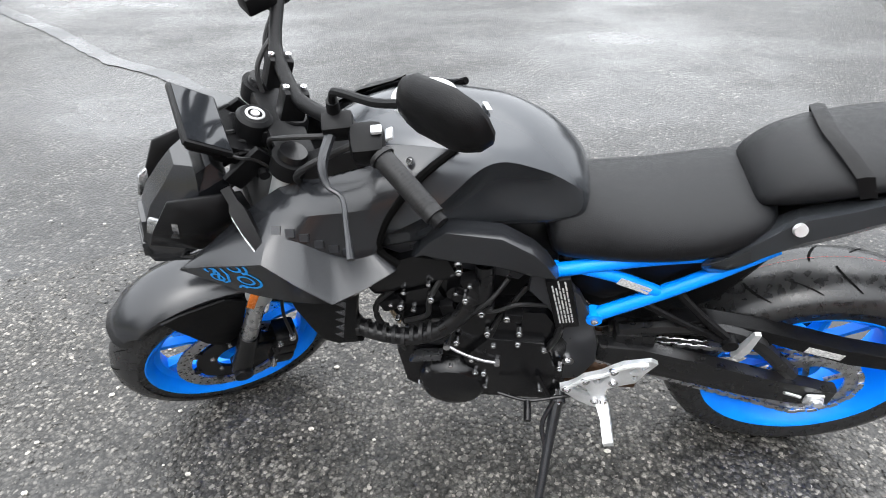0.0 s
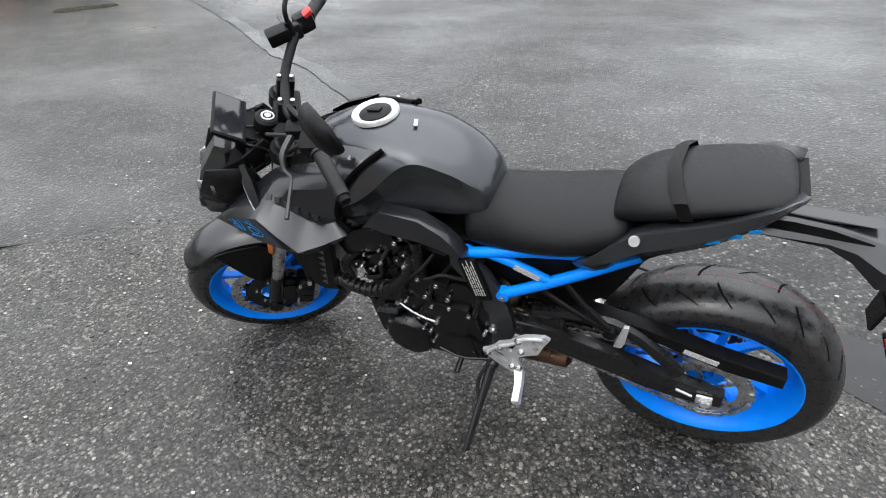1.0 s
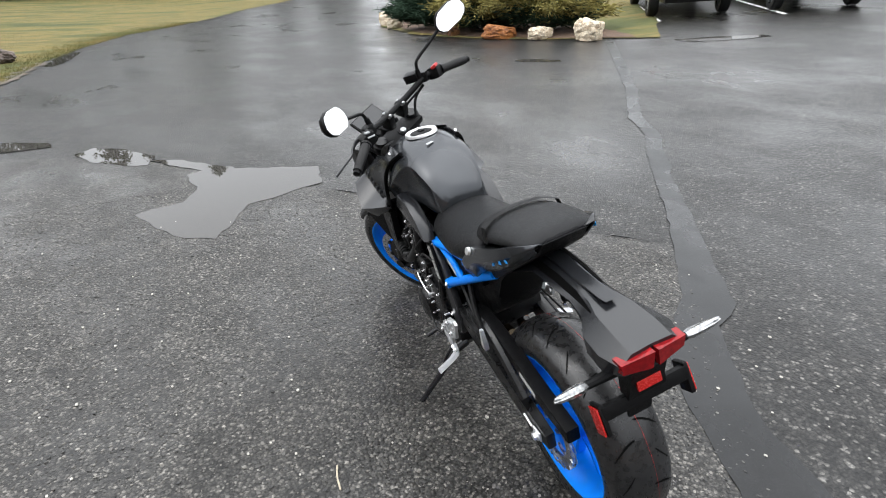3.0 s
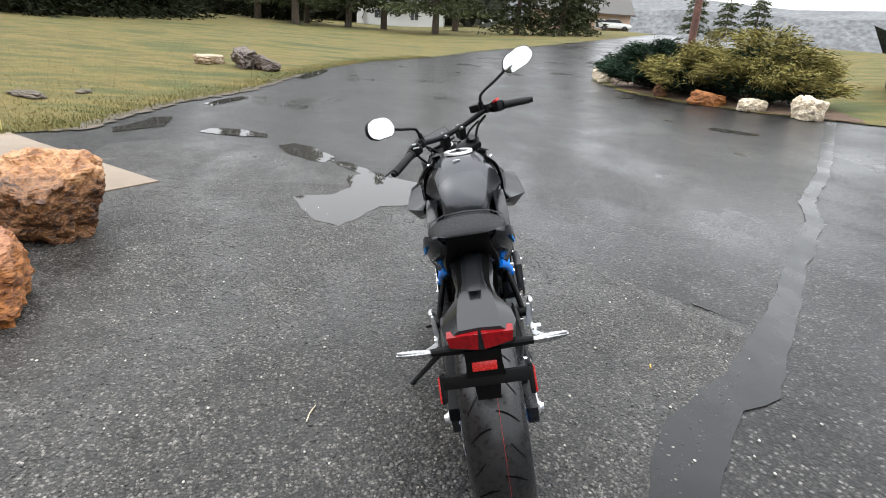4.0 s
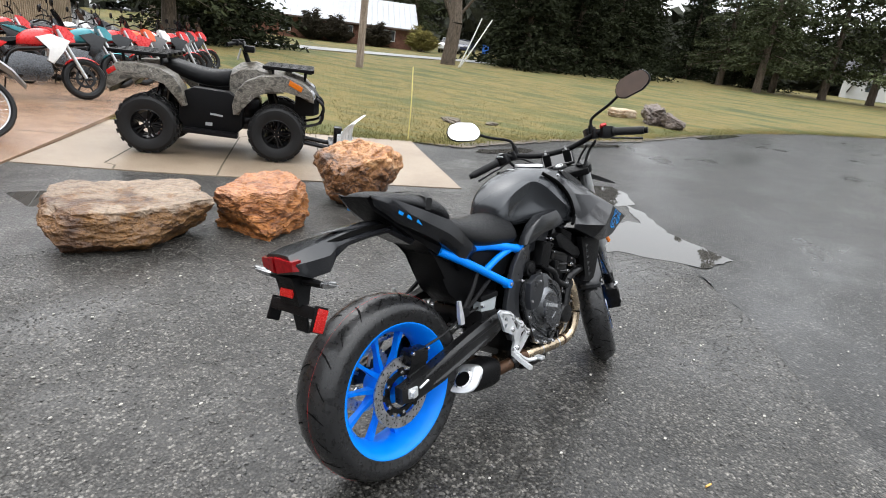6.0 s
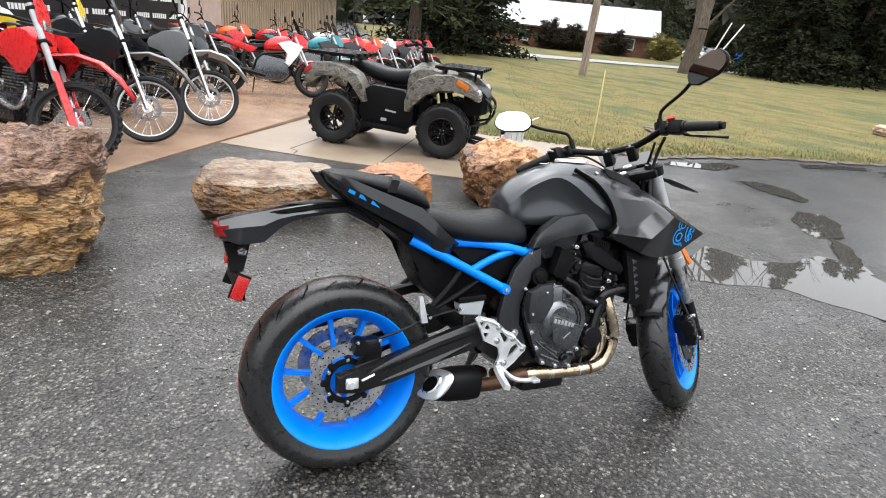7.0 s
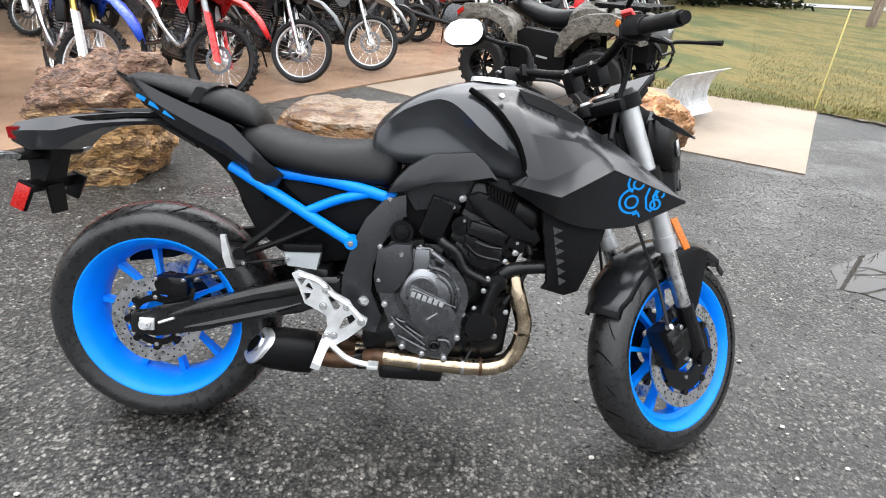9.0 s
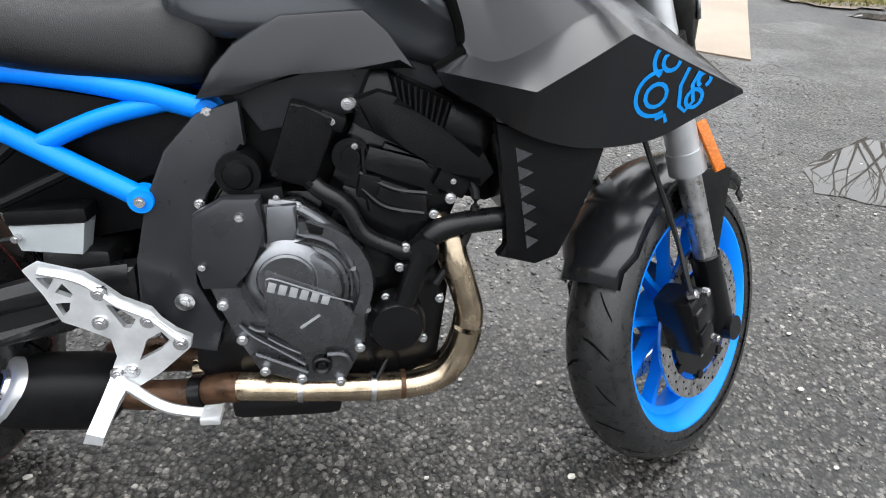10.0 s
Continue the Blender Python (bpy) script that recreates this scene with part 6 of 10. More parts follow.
# ribbed generator cover, left
bm = bmesh.new()
lathe(bm, [(0.001, 0.030), (0.050, 0.029), (0.060, 0.024), (0.075, 0.022), (0.088, 0.010), (0.094, -0.02)], pose(0.828, 0.160, 0.350, -90, 0, 0) @ Matrix.Diagonal((0.9, 0.9, 1, 1)), 40)
plate(bm, [(0.60, 0.32), (0.76, 0.30), (0.80, 0.45), (0.74, 0.53), (0.62, 0.52), (0.585, 0.42)], 0.14, 0.165, 0.008)
gen = bpart("generator_cover", bm, M_ENGINE, engine, "grey-black round generator cover")
bm = bmesh.new()
for a in range(0, 360, 45):
    bolt(bm, (0.828 + 0.079 * math.cos(radians(a)), 0.170, 0.350 + 0.079 * math.sin(radians(a))), (0, 1, 0), 0.005, 0.005)
for q in ((0.62, 0.165, 0.34), (0.62, 0.165, 0.50), (0.73, 0.165, 0.51), (0.78, 0.165, 0.45), (0.90, 0.145, 0.60), (0.86, 0.14, 0.65), (0.80, 0.14, 0.62), (0.94, 0.14, 0.56)):
    bolt(bm, q, (0, 1, 0), 0.0065, 0.006)
bpart("case_bolt", bm, M_BOLT, engine)
bm = bmesh.new()
tube(bm, [(0.835, 0.172, 0.512), (0.80, 0.176, 0.488), (0.76, 0.176, 0.466), (0.72, 0.172, 0.450)], 0.0036, 8)
rod(bm, (0.832, 0.160, 0.508), (0.832, 0.180, 0.510), 0.0075, None, 10)
rod(bm, (0.722, 0.160, 0.451), (0.722, 0.178, 0.451), 0.0065, None, 10)
bpart("clutch_arm", bm, M_STEEL, engine, "thin bright clutch arm")
bpart("clutch_cable", tube(bmesh.new(), [(0.800, 0.160, 0.62), (0.815, 0.170, 0.56), (0.830, 0.172, 0.516)], 0.0042, 8), M_RUBBER, engine)
bm = plate(bmesh.new(), [(0.845, 0.470), (0.905, 0.462), (0.925, 0.435), (0.850, 0.445)], 0.150, 0.172, 0.005)
bpart("cover_lug", bm, M_COVER, engine, "worn edge of the generator cover")
# upright coolant fitting with its clips
bm = rod(bmesh.new(), (0.746, 0.138, 0.738), (0.749, 0.150, 0.640), 0.019, 0.018, 18)
rod(bm, (0.749, 0.150, 0.640), (0.7495, 0.151, 0.627), 0.0215, None, 18)
bpart("coolant_fitting", bm, M_HOSE, engine, "glossy black coolant fitting")
bm = bmesh.new()
for x, z in ((0.795, 0.742), (0.856, 0.656), (0.922, 0.629), (0.786, 0.657), (0.754, 0.615), (0.702, 0.602), (0.675, 0.554), (0.677, 0.515), (0.743, 0.549), (0.811, 0.511), (0.882, 0.374), (0.753, 0.394), (0.582, 0.432), (0.581, 0.317)):
    rod(bm, (x, 0.152, z), (x, 0.166, z), 0.0072, 0.0068, 12)
    bolt(bm, (x, 0.166, z), (0, 1, 0), 0.0054, 0.005)
bpart("cover_bolt", bm, M_BOLT, engine, "bright bolts of the left covers")
bm = bmesh.new()
box(bm, (0, 0, 0), (0.050, 0.012, 0.15), pose(0.590, 0.148, 0.640, 0, 12, 0), 0.004)
vs = bpart("vent_label", bm, M_PLASTIC, engine, "black plastic panel with a warning label")
bm = bmesh.new()
rb = random.Random(4)
for k in range(5):
    z = -0.055
    while z < 0.05:
        l = rb.uniform(0.008, 0.028)
        box(bm, (-0.013 + 0.0065 * k, 0.0065, z + l / 2), (0.003, 0.001, l), pose(0.590, 0.148, 0.640, 0, 12, 0))
        z += l + 0.004
bpart("label_bar", bm, M_STICKER, engine, "rows of unreadable pale print")

# small engine furniture
for s in SIDES:
    bm = rod(bmesh.new(), (0.80, s * 0.10, 0.655), (0.80, s * 0.150, 0.655), 0.030, 0.026, 20)
    rod(bm, (0.80, s * 0.148, 0.655), (0.80, s * 0.158, 0.655), 0.015, 0.013, 12)
    bpart("throttle_body", bm, M_ENGINE, engine, "black throttle body end")
    for c, sz, a in (((0.775, s * 0.150, 0.705), (0.035, 0.03, 0.022), 20), ((0.825, s * 0.148, 0.615), (0.03, 0.025, 0.035), 10), ((0.945, s * 0.140, 0.620), (0.05, 0.03, 0.03), 24), ((0.69, s * 0.148, 0.60), (0.04, 0.03, 0.025), -10)):
        bpart("connector", box(bmesh.new(), (0, 0, 0), sz, pose(*c, 0, a, 0), 0.004), M_PLASTIC, engine)
    for pts, r in (([(0.70, 0.14, 0.70), (0.74, 0.165, 0.655), (0.80, 0.168, 0.60), (0.86, 0.16, 0.58)], 0.005), ([(0.83, 0.13, 0.70), (0.86, 0.158, 0.65), (0.87, 0.16, 0.60), (0.92, 0.155, 0.57)], 0.006), ([(0.62, 0.14, 0.62), (0.68, 0.16, 0.645), (0.73, 0.16, 0.62), (0.78, 0.165, 0.635)], 0.0045), ([(0.93, 0.13, 0.66), (0.98, 0.15, 0.61), (0.97, 0.15, 0.53), (0.93, 0.15, 0.46)], 0.007)):
        if s > 0 or r > 0.0065:
            bpart("cable", tube(bmesh.new(), flip(s, pts), r, 8), M_RUBBER, engine)
    bm = bmesh.new()
    for q in ((0.775, 0.166, 0.705), (0.805, 0.158, 0.672), (0.86, 0.152, 0.69), (0.945, 0.156, 0.625), (0.70, 0.164, 0.60), (0.915, 0.150, 0.66)):
        bolt(bm, (q[0], s * q[1], q[2]), (0, s, 0), 0.005, 0.004)
    bpart("fixing_bolt", bm, M_BOLT, engine)
for k in range(9):
    q = 0.86 + 0.02 * k
    z0 = float(np.interp(q, [0.84, 0.92, 1.02], [0.57, 0.54, 0.55]))
    y0 = float(np.interp(q, [0.84, 0.92, 1.02], [0.172, 0.175, 0.16]))
    bpart("hose_rib", rod(bmesh.new(), (q, y0, z0), (q + 0.008, y0, z0), 0.0215, None, 12), M_RUBBER, engine)

# radiator and guards
bm = bmesh.new()
box(bm, (0, 0, 0), (0.035, 0.30, 0.23), pose(1.075, 0, 0.625, 0, -14, 0), 0.005)
rad_ = bpart("radiator", bm, M_ENGINE, None, "black radiator")
for s in SIDES:
    bm = bmesh.new()
    plate(bm, [(0.995, 0.712), (1.066, 0.700), (1.160, 0.682), (1.148, 0.624), (1.128, 0.562), (1.112, 0.515), (1.078, 0.501), (1.018, 0.514), (1.036, 0.534), (1.016, 0.622)], s * 0.150, s * 0.176, 0.006)
    g = bpart("radiator_guard", bm, M_PLASTIC, rad_, "black plastic radiator side guard with slots")
    bm = bmesh.new()
    # solid pale triangles, their colour standing for bright ground seen through the slots
    for k in range(6):
        plate(bm, [(1.026 + 0.006 * k, 0.680 - 0.026 * k), (1.052 + 0.005 * k, 0.671 - 0.026 * k), (1.031 + 0.006 * k, 0.658 - 0.026 * k)], s * 0.1762, s * 0.1775)
    bpart("lit_ground_slot", bm, M_COVER, g)

# brake fluid reservoir, shock
bm = bmesh.new()
loft(bm, [[(0.360, -0.135, 0.512), (0.435, -0.135, 0.506), (0.435, -0.10, 0.506), (0.360, -0.10, 0.512)], [(0.352, -0.138, 0.548), (0.445, -0.138, 0.553), (0.445, -0.097, 0.553), (0.352, -0.097, 0.548)]])
res = bpart("fluid_reservoir", bm, M_CREAM, None, "milky brake fluid reservoir")
bm = bmesh.new()
box(bm, (0, 0, 0), (0.10, 0.048, 0.020), pose(0.40, -0.118, 0.562, 0, -3, 0), 0.004)
bpart("reservoir_lid", bm, M_PLASTIC, res)
bm = bmesh.new()
rod(bm, (0.47, 0, 0.40), (0.53, 0, 0.66), 0.022, None, 14)
helix = [(0.475 + 0.05 * k / 60 + 0.035 * math.cos(k * 0.7), 0.035 * math.sin(k * 0.7), 0.42 + 0.20 * k / 60) for k in range(61)]
tube(bm, helix, 0.006, 6, steps=1)
bpart("rear_shock", bm, M_ENGINE, None, "black coil-over rear shock")
for s in SIDES:
    bm = bmesh.new()
    plate(bm, [(0.32, 0.735), (0.60, 0.70), (0.55, 0.62), (0.50, 0.60), (0.40, 0.66)], s * 0.085, s * 0.10, 0.004)
    bpart("side_panel", bm, M_PLASTIC, None, "black plastic panel behind the subframe")

# ---- steered front end ----
U = Vector((-math.sin(radians(25)), 0, math.cos(radians(25))))


def fork_at(k, y=0.0, ahead=0.0):
    return Vector((1.465, y, 0.300)) + U * k + Vector((math.cos(radians(25)), 0, math.sin(radians(25)))) * ahead


for s in SIDES:
    y = s * 0.104
    bm = rod(bmesh.new(), fork_at(0.36, y), fork_at(0.760, y), 0.0265, 0.0265, 24)
    rod(bm, fork_at(0.335, y), fork_at(0.375, y), 0.031, 0.030, 24)
    ft = bpart("fork_tube", bm, M_FORK, None, "grey anodised fork tube", steer=True)
    bm = rod(bmesh.new(), fork_at(0.06, y), fork_at(0.345, y), 0.0205, None, 20)
    bpart("fork_slider", bm, M_STEEL, ft, "polished fork slider", steer=True)
    bm = rod(bmesh.new(), fork_at(0.165, y), fork_at(-0.01, y), 0.0260, 0.027, 16)
    rod(bm, fork_at(0.0, s * 0.075), fork_at(0.0, s * 0.135), 0.024, None, 20)
    box(bm, (0, 0, 0), (0.07, 0.02, 0.075), Matrix.Translation(fork_at(0.07, s * 0.108, -0.05)) @ pose(0, 0, 0, 0, -25, 0), 0.006)
    bpart("fork_foot", bm, M_ENGINE, ft, steer=True)
    bm = bmesh.new()
    cm = Matrix.Translation(fork_at(0.085, s * 0.096, -0.095)) @ pose(0, 0, 0, 0, -25, 0)
    box(bm, (0, 0, 0), (0.062, 0.075, 0.118), cm, 0.012)
    box(bm, (-0.004, s * 0.036, 0.018), (0.045, 0.012, 0.034), cm, 0.006)
    box(bm, (-0.004, s * 0.036, -0.022), (0.045, 0.012, 0.034), cm, 0.006)
    cal = bpart("front_caliper", bm, M_ENGINE, None, "black radial brake caliper", steer=True)
    bm = bmesh.new()
    for dz in (-0.052, 0.052):
        bolt(bm, cm @ Vector((0.022, s * 0.038, dz)), (0, s, 0), 0.008, 0.006)
    bolt(bm, cm @ Vector((-0.01, s * 0.03, 0.066)), (0, s, 0.4), 0.009, 0.010)
    bpart("caliper_bolt", bm, M_BOLT, cal, steer=True)
    bm = tube(bmesh.new(), [cm @ Vector((-0.01, s * 0.03, 0.07)), fork_at(0.25, s * 0.10, -0.07), fork_at(0.40, s * 0.075, -0.055), fork_at(0.55, s * 0.06, -0.05), fork_at(0.68, s * 0.05, -0.02)], 0.0045, 6)
    bpart("brake_hose", bm, M_RUBBER, cal, steer=True)
    bm = bmesh.new()
    box(bm, (0, 0, 0), (0.018, 0.010, 0.090), Matrix.Translation(fork_at(0.368, s * 0.136, 0.026)) @ pose(0, 0, 0, 0, -25, -35), 0.002)
    bpart("amber_reflector", bm, M_AMBER, ft, "orange side reflector", steer=True)
    # indicator
    bm = bmesh.new()
    b0 = Vector((1.27, s * 0.095, 0.958))
    tip_ = Vector((1.250, s * 0.232, 0.876))
    dd = tip_ - b0
    loft(bm, [[b0 + dd * f + Vector((dx * k, 0, dz * k)) for dx, dz in ((0.014, 0.006), (0.006, -0.010), (-0.012, -0.006), (-0.008, 0.010))] for f, k in ((0.0, 0.8), (0.18, 0.75), (0.28, 1.25), (0.55, 1.1), (0.85, 0.6), (1.0, 0.15))])
    ind = bpart("front_indicator", bm, M_PLASTIC, None, "slender pointed front turn signal", 25, steer=True)
    bm = loft(bmesh.new(), [[b0 + dd * f + Vector((0.013 * k + dx, 0, dz)) for dx, dz in ((0.004, 0.003), (0.004, -0.003), (-0.004, -0.004), (-0.004, 0.004))] for f, k in ((0.32, 1.1), (0.6, 1.0), (0.88, 0.5), (0.98, 0.1))])
    bpart("indicator_lens", bm, M_CLEAR, ind, "narrow clear lens edge", steer=True)
# clamps
for k, th, w in ((0.748, 0.034, 0.145), (0.545, 0.036, 0.142)):
    bm = bmesh.new()
    m = Matrix.Translation(fork_at(k, 0, -0.012)) @ pose(0, 0, 0, 0, -25, 0)
    box(bm, (0, 0, 0), (0.075, 2 * w - 0.04, th), m, 0.010)
    for s in SIDES:
        rod(bm, fork_at(k - th / 2, s * 0.104), fork_at(k + th / 2, s * 0.104), 0.036, None, 20)
    bpart("fork_clamp", bm, M_PLASTIC, None, "black cast fork clamp", steer=True)
for s in SIDES:
    bpart("fork_cap", rod(bmesh.new(), fork_at(0.766, s * 0.104), fork_at(0.778, s * 0.104), 0.0275, 0.024, 20), M_ENGINE, None, steer=True)
bm = rod(bmesh.new(), fork_at(0.764, 0, -0.035), fork_at(0.776, 0, -0.035), 0.015, 0.013, 6)
bpart("stem_nut", bm, M_ALLOY, None, "bright steering stem nut", steer=True)
bm = lathe(bmesh.new(), [(0.001, 0.010), (0.022, 0.008), (0.027, 0.0), (0.029, -0.02)], Matrix.Translation(fork_at(0.762, 0, -0.035)) @ pose(0, 0, 0, 0, -25, 0), 24)
bpart("stem_cap", bm, M_PLASTIC, None, "round black cap on the steering stem", steer=True)
# ignition lock ahead of the stem, its ring facing up, and the clutter behind the display
LOCK = Matrix.Translation(fork_at(0.745, 0, 0.040)) @ pose(0, 0, 0, 0, -25, 0)
bm = lathe(bmesh.new(), [(0.001, 0.028), (0.026, 0.028), (0.033, 0.022), (0.035, 0.0), (0.030, -0.05)], LOCK, 28)
box(bm, (-0.035, 0, 0.0), (0.06, 0.075, 0.030), LOCK, 0.010)
lock = bpart("ignition_lock", bm, M_PLASTIC, None, "black ignition lock housing", steer=True)
bm = lathe(bmesh.new(), [(0.013, 0.0285), (0.014, 0.0305), (0.017, 0.0305), (0.018, 0.0285)], LOCK, 24)
rod(bm, LOCK @ Vector((0, 0, 0.028)), LOCK @ Vector((0, 0, 0.031)), 0.008, None, 14)
bpart("lock_ring", bm, M_ALLOY, lock, "bright ring round the key slot", steer=True)
bm = bmesh.new()
loft(bm, [[(1.272, y, z) for y, z in ((-0.045, 1.035), (0.045, 1.035), (0.045, 0.985), (-0.045, 0.985))], [(1.222, y, z) for y, z in ((-0.055, 1.000), (0.055, 1.000), (0.055, 0.955), (-0.055, 0.955))], [(1.185, y, z) for y, z in ((-0.05, 0.960), (0.05, 0.960), (0.05, 0.915), (-0.05, 0.915))]])
for s in SIDES:
    box(bm, (0, 0, 0), (0.085, 0.012, 0.045), pose(1.222, s * 0.072, 0.968, 0, 25, s * 8), 0.004)
    rod(bm, (1.20, s * 0.078, 0.955), (1.20, s * 0.092, 0.955), 0.010, None, 12)
bpart("display_bracket", bm, M_PLASTIC, lock, "black bracket behind the display", steer=True)
for k in range(7):
    y = -0.066 + 0.022 * k
    pts = [(1.262, 0.6 * y, 1.012), (1.232 + 0.006 * (k % 3), y + 0.012, 1.008 - 0.006 * (k % 3)), (1.205 + 0.005 * (k % 2), 1.15 * y, 0.985), (1.172, 1.15 * y + 0.01, 0.940)]
    bpart("wire", tube(bmesh.new(), pts, 0.0032 + 0.0012 * (k % 2), 6), M_RUBBER, lock, steer=True)
for s in SIDES:
    bm = box(bmesh.new(), (0, 0, 0), (0.045, 0.034, 0.06), Matrix.Translation(Vector((1.108, s * 0.046, 1.056))) @ pose(0, 0, 0, 0, -25, 0), 0.006)
    bpart("bar_riser", bm, M_PLASTIC, None, "black handlebar clamp", steer=True)
bm = bmesh.new()
for s in SIDES:
    for dx in (-0.014, 0.014):
        bolt(bm, (1.096 + dx, s * 0.046, 1.085 + dx * 0.4), (-0.3, 0, 1), 0.006, 0.004)
bpart("riser_bolt", bm, M_STEEL, None, steer=True)
bm = tube(bmesh.new(), [(0.985, 0.385, 1.062), (1.012, 0.29, 1.088), (1.045, 0.20, 1.108), (1.085, 0.11, 1.088), (1.10, 0.05, 1.078), (1.10, -0.05, 1.078), (1.085, -0.11, 1.088), (1.045, -0.20, 1.108), (1.012, -0.29, 1.088), (0.985, -0.385, 1.062)], 0.0125, 12)
bar = bpart("handlebar", bm, M_PLASTIC, None, "tapered black handlebar", steer=True)
for s in SIDES:
    bm = bmesh.new()
    a, b = Vector((1.020, s * 0.265, 1.093)), Vector((0.986, s * 0.378, 1.064))
    rod(bm, a, b, 0.0175, 0.0165, 16)
    grip = bpart("grip", bm, M_RUBBER, bar, "black rubber grip with fine ribs", steer=True)
    bm = bmesh.new()
    for k in range(16):
        rod(bm, a.lerp(b, 0.10 + 0.05 * k), a.lerp(b, 0.125 + 0.05 * k), 0.0176, 0.0172, 14)
    bpart("grip_rib_mark", bm, M_RUBBER, grip, steer=True)
    bpart("grip_flange", rod(bmesh.new(), a.lerp(b, -0.06), a, 0.021, 0.021, 16), M_RUBBER, grip, steer=True)
    bpart("bar_end", rod(bmesh.new(), b, a.lerp(b, 1.12), 0.012, 0.013, 14), M_PLASTIC, grip, steer=True)
    bm = bmesh.new()
    box(bm, (0, 0, 0), (0.055, 0.058, 0.052), Matrix.Translation((1.032, s * 0.232, 1.100)) @ pose(0, 0, 0, s * -12, 0, s * -18), 0.017)
    box(bm, (0, 0, 0), (0.05, 0.035, 0.04), Matrix.Translation((1.062, s * 0.185, 1.108)) @ pose(0, 0, 0, s * -12, 0, s * -18), 0.008)
    sw = bpart("switch_housing", bm, M_PLASTIC, bar, "black switch housing", steer=True)
    bm = bmesh.new()
    if s < 0:
        box(bm, (0, 0, 0), (0.026, 0.026, 0.012), pose(1.012, -0.222, 1.130, 0, 20, 15), 0.004)
        bpart("stop_switch", bm, M_REDTRIM, sw, "red stop switch", steer=True)
    else:
        box(bm, (0, 0, 0), (0.018, 0.020, 0.006), pose(1.016, 0.236, 1.1275, 12, 0, -18), 0.003)
        box(bm, (0, 0, 0), (0.012, 0.028, 0.006), pose(0.998, 0.24, 1.113, 12, 20, -18), 0.002)
        bpart("switch_buttons", bm, M_LETTER, sw, "pale marked buttons", steer=True)
    bm = tube(bmesh.new(), [(1.080, s * 0.195, 1.104), (1.108, s * 0.232, 1.090), (1.113, s * 0.262, 1.074), (1.100, s * 0.288, 1.066), (1.112, s * 0.335, 1.053), (1.124, s * 0.380, 1.041)], 0.0075, 8, radii=[0.0095, 0.0085, 0.0046, 0.0040, 0.0042, 0.0060])
    bpart("lever", bm, M_ENGINE if s < 0 else M_FRAME, bar, "brake lever" if s < 0 else "clutch lever", steer=True)
    # mirror
    bm = tube(bmesh.new(), [(1.062, s * 0.170, 1.115), (1.058, s * 0.178, 1.165), (1.050, s * 0.20, 1.185), (1.02, s * 0.268, 1.212), (0.990, s * 0.315, 1.238)], 0.0065, 8)
    rod(bm, (1.062, s * 0.170, 1.11), (1.060, s * 0.173, 1.15), 0.012, 0.010, 12)
    mi = bpart("mirror", bm, M_PLASTIC, None, "hexagonal mirror on a bent black stalk", steer=True)
    mm = Matrix.Translation((0.960, s * 0.364, 1.258)) @ pose(0, 0, 0, 0, 6, s * 24) @ pose(0, 0, 0, s * 12, 0, 0)
    oct_ = [(0.076, -0.004), (0.071, 0.016), (0.060, 0.031), (0.028, 0.042), (-0.030, 0.041), (-0.052, 0.030), (-0.066, 0.010), (-0.068, -0.010), (-0.058, -0.026), (-0.040, -0.037), (0.032, -0.040), (0.060, -0.030), (0.072, -0.018)]
    bm = loft(bmesh.new(), [[mm @ Vector((x, s * u * k, v * k)) for u, v in oct_] for x, k in ((-0.004, 1.04), (0.002, 1.08), (0.012, 1.05), (0.026, 0.85), (0.034, 0.45))])
    bpart("mirror_back", bm, M_PLASTIC, mi, steer=True)
    bm = bmesh.new()
    bm.faces.new([bm.verts.new(mm @ Vector((-0.0046, s * u * 1.01, v * 1.01))) for u, v in oct_])
    bpart("mirror_pane", bm, M_MIRROR, mi, "silver mirror glass", steer=True)
# reservoir of the front brake
bm = box(bmesh.new(), (0, 0, 0), (0.06, 0.045, 0.035), pose(1.095, -0.165, 1.125, 0, 0, 15), 0.006)
bpart("front_reservoir", bm, M_PLASTIC, bar, steer=True)
# dash
bm = bmesh.new()
dm = Matrix.Translation((1.266, 0.004, 1.048)) @ pose(0, 0, 0, 0, -46, 0)
box(bm, (0, 0, 0), (0.088, 0.155, 0.012), dm, 0.005)
box(bm, (-0.008, 0, -0.018), (0.066, 0.11, 0.026), dm, 0.008)
dash = bpart("display", bm, M_PLASTIC, None, "flat dark colour display above the headlight", steer=True)
bm = box(bmesh.new(), (0, 0, 0.0066), (0.076, 0.142, 0.0016), dm)
bpart("screen", bm, M_SCREEN, dash, steer=True)
# headlight
bm = bmesh.new()
rings = []
for z, x0, x1, hw in ((0.738, 1.42, 1.470, 0.025), (0.762, 1.37, 1.484, 0.050), (0.815, 1.315, 1.474, 0.068), (0.865, 1.285, 1.448, 0.076), (0.915, 1.268, 1.415, 0.082), (0.955, 1.265, 1.372, 0.078), (0.985, 1.28, 1.340, 0.060)):
    rings.append([(x1, -hw * 0.35, z), (x1, hw * 0.35, z), (x1 - 0.05, hw * 0.9, z), ((x0 + x1) / 2, hw, z), (x0, hw * 0.8, z), (x0, -hw * 0.8, z), ((x0 + x1) / 2, -hw, z), (x1 - 0.05, -hw * 0.9, z)])
loft(bm, rings)
hl = bpart("headlight_nacelle", bm, M_BODY, None, "black faceted headlight nacelle", 20, steer=True)
for z, x in ((0.798, 1.478), (0.858, 1.452)):
    bm = box(bmesh.new(), (0, 0, 0), (0.02, 0.06, 0.045), pose(x - 0.006, 0, z, 0, -18, 0), 0.008)
    bpart("headlight_lens", bm, M_SCREEN, hl, "dark stacked headlight lens", steer=True)
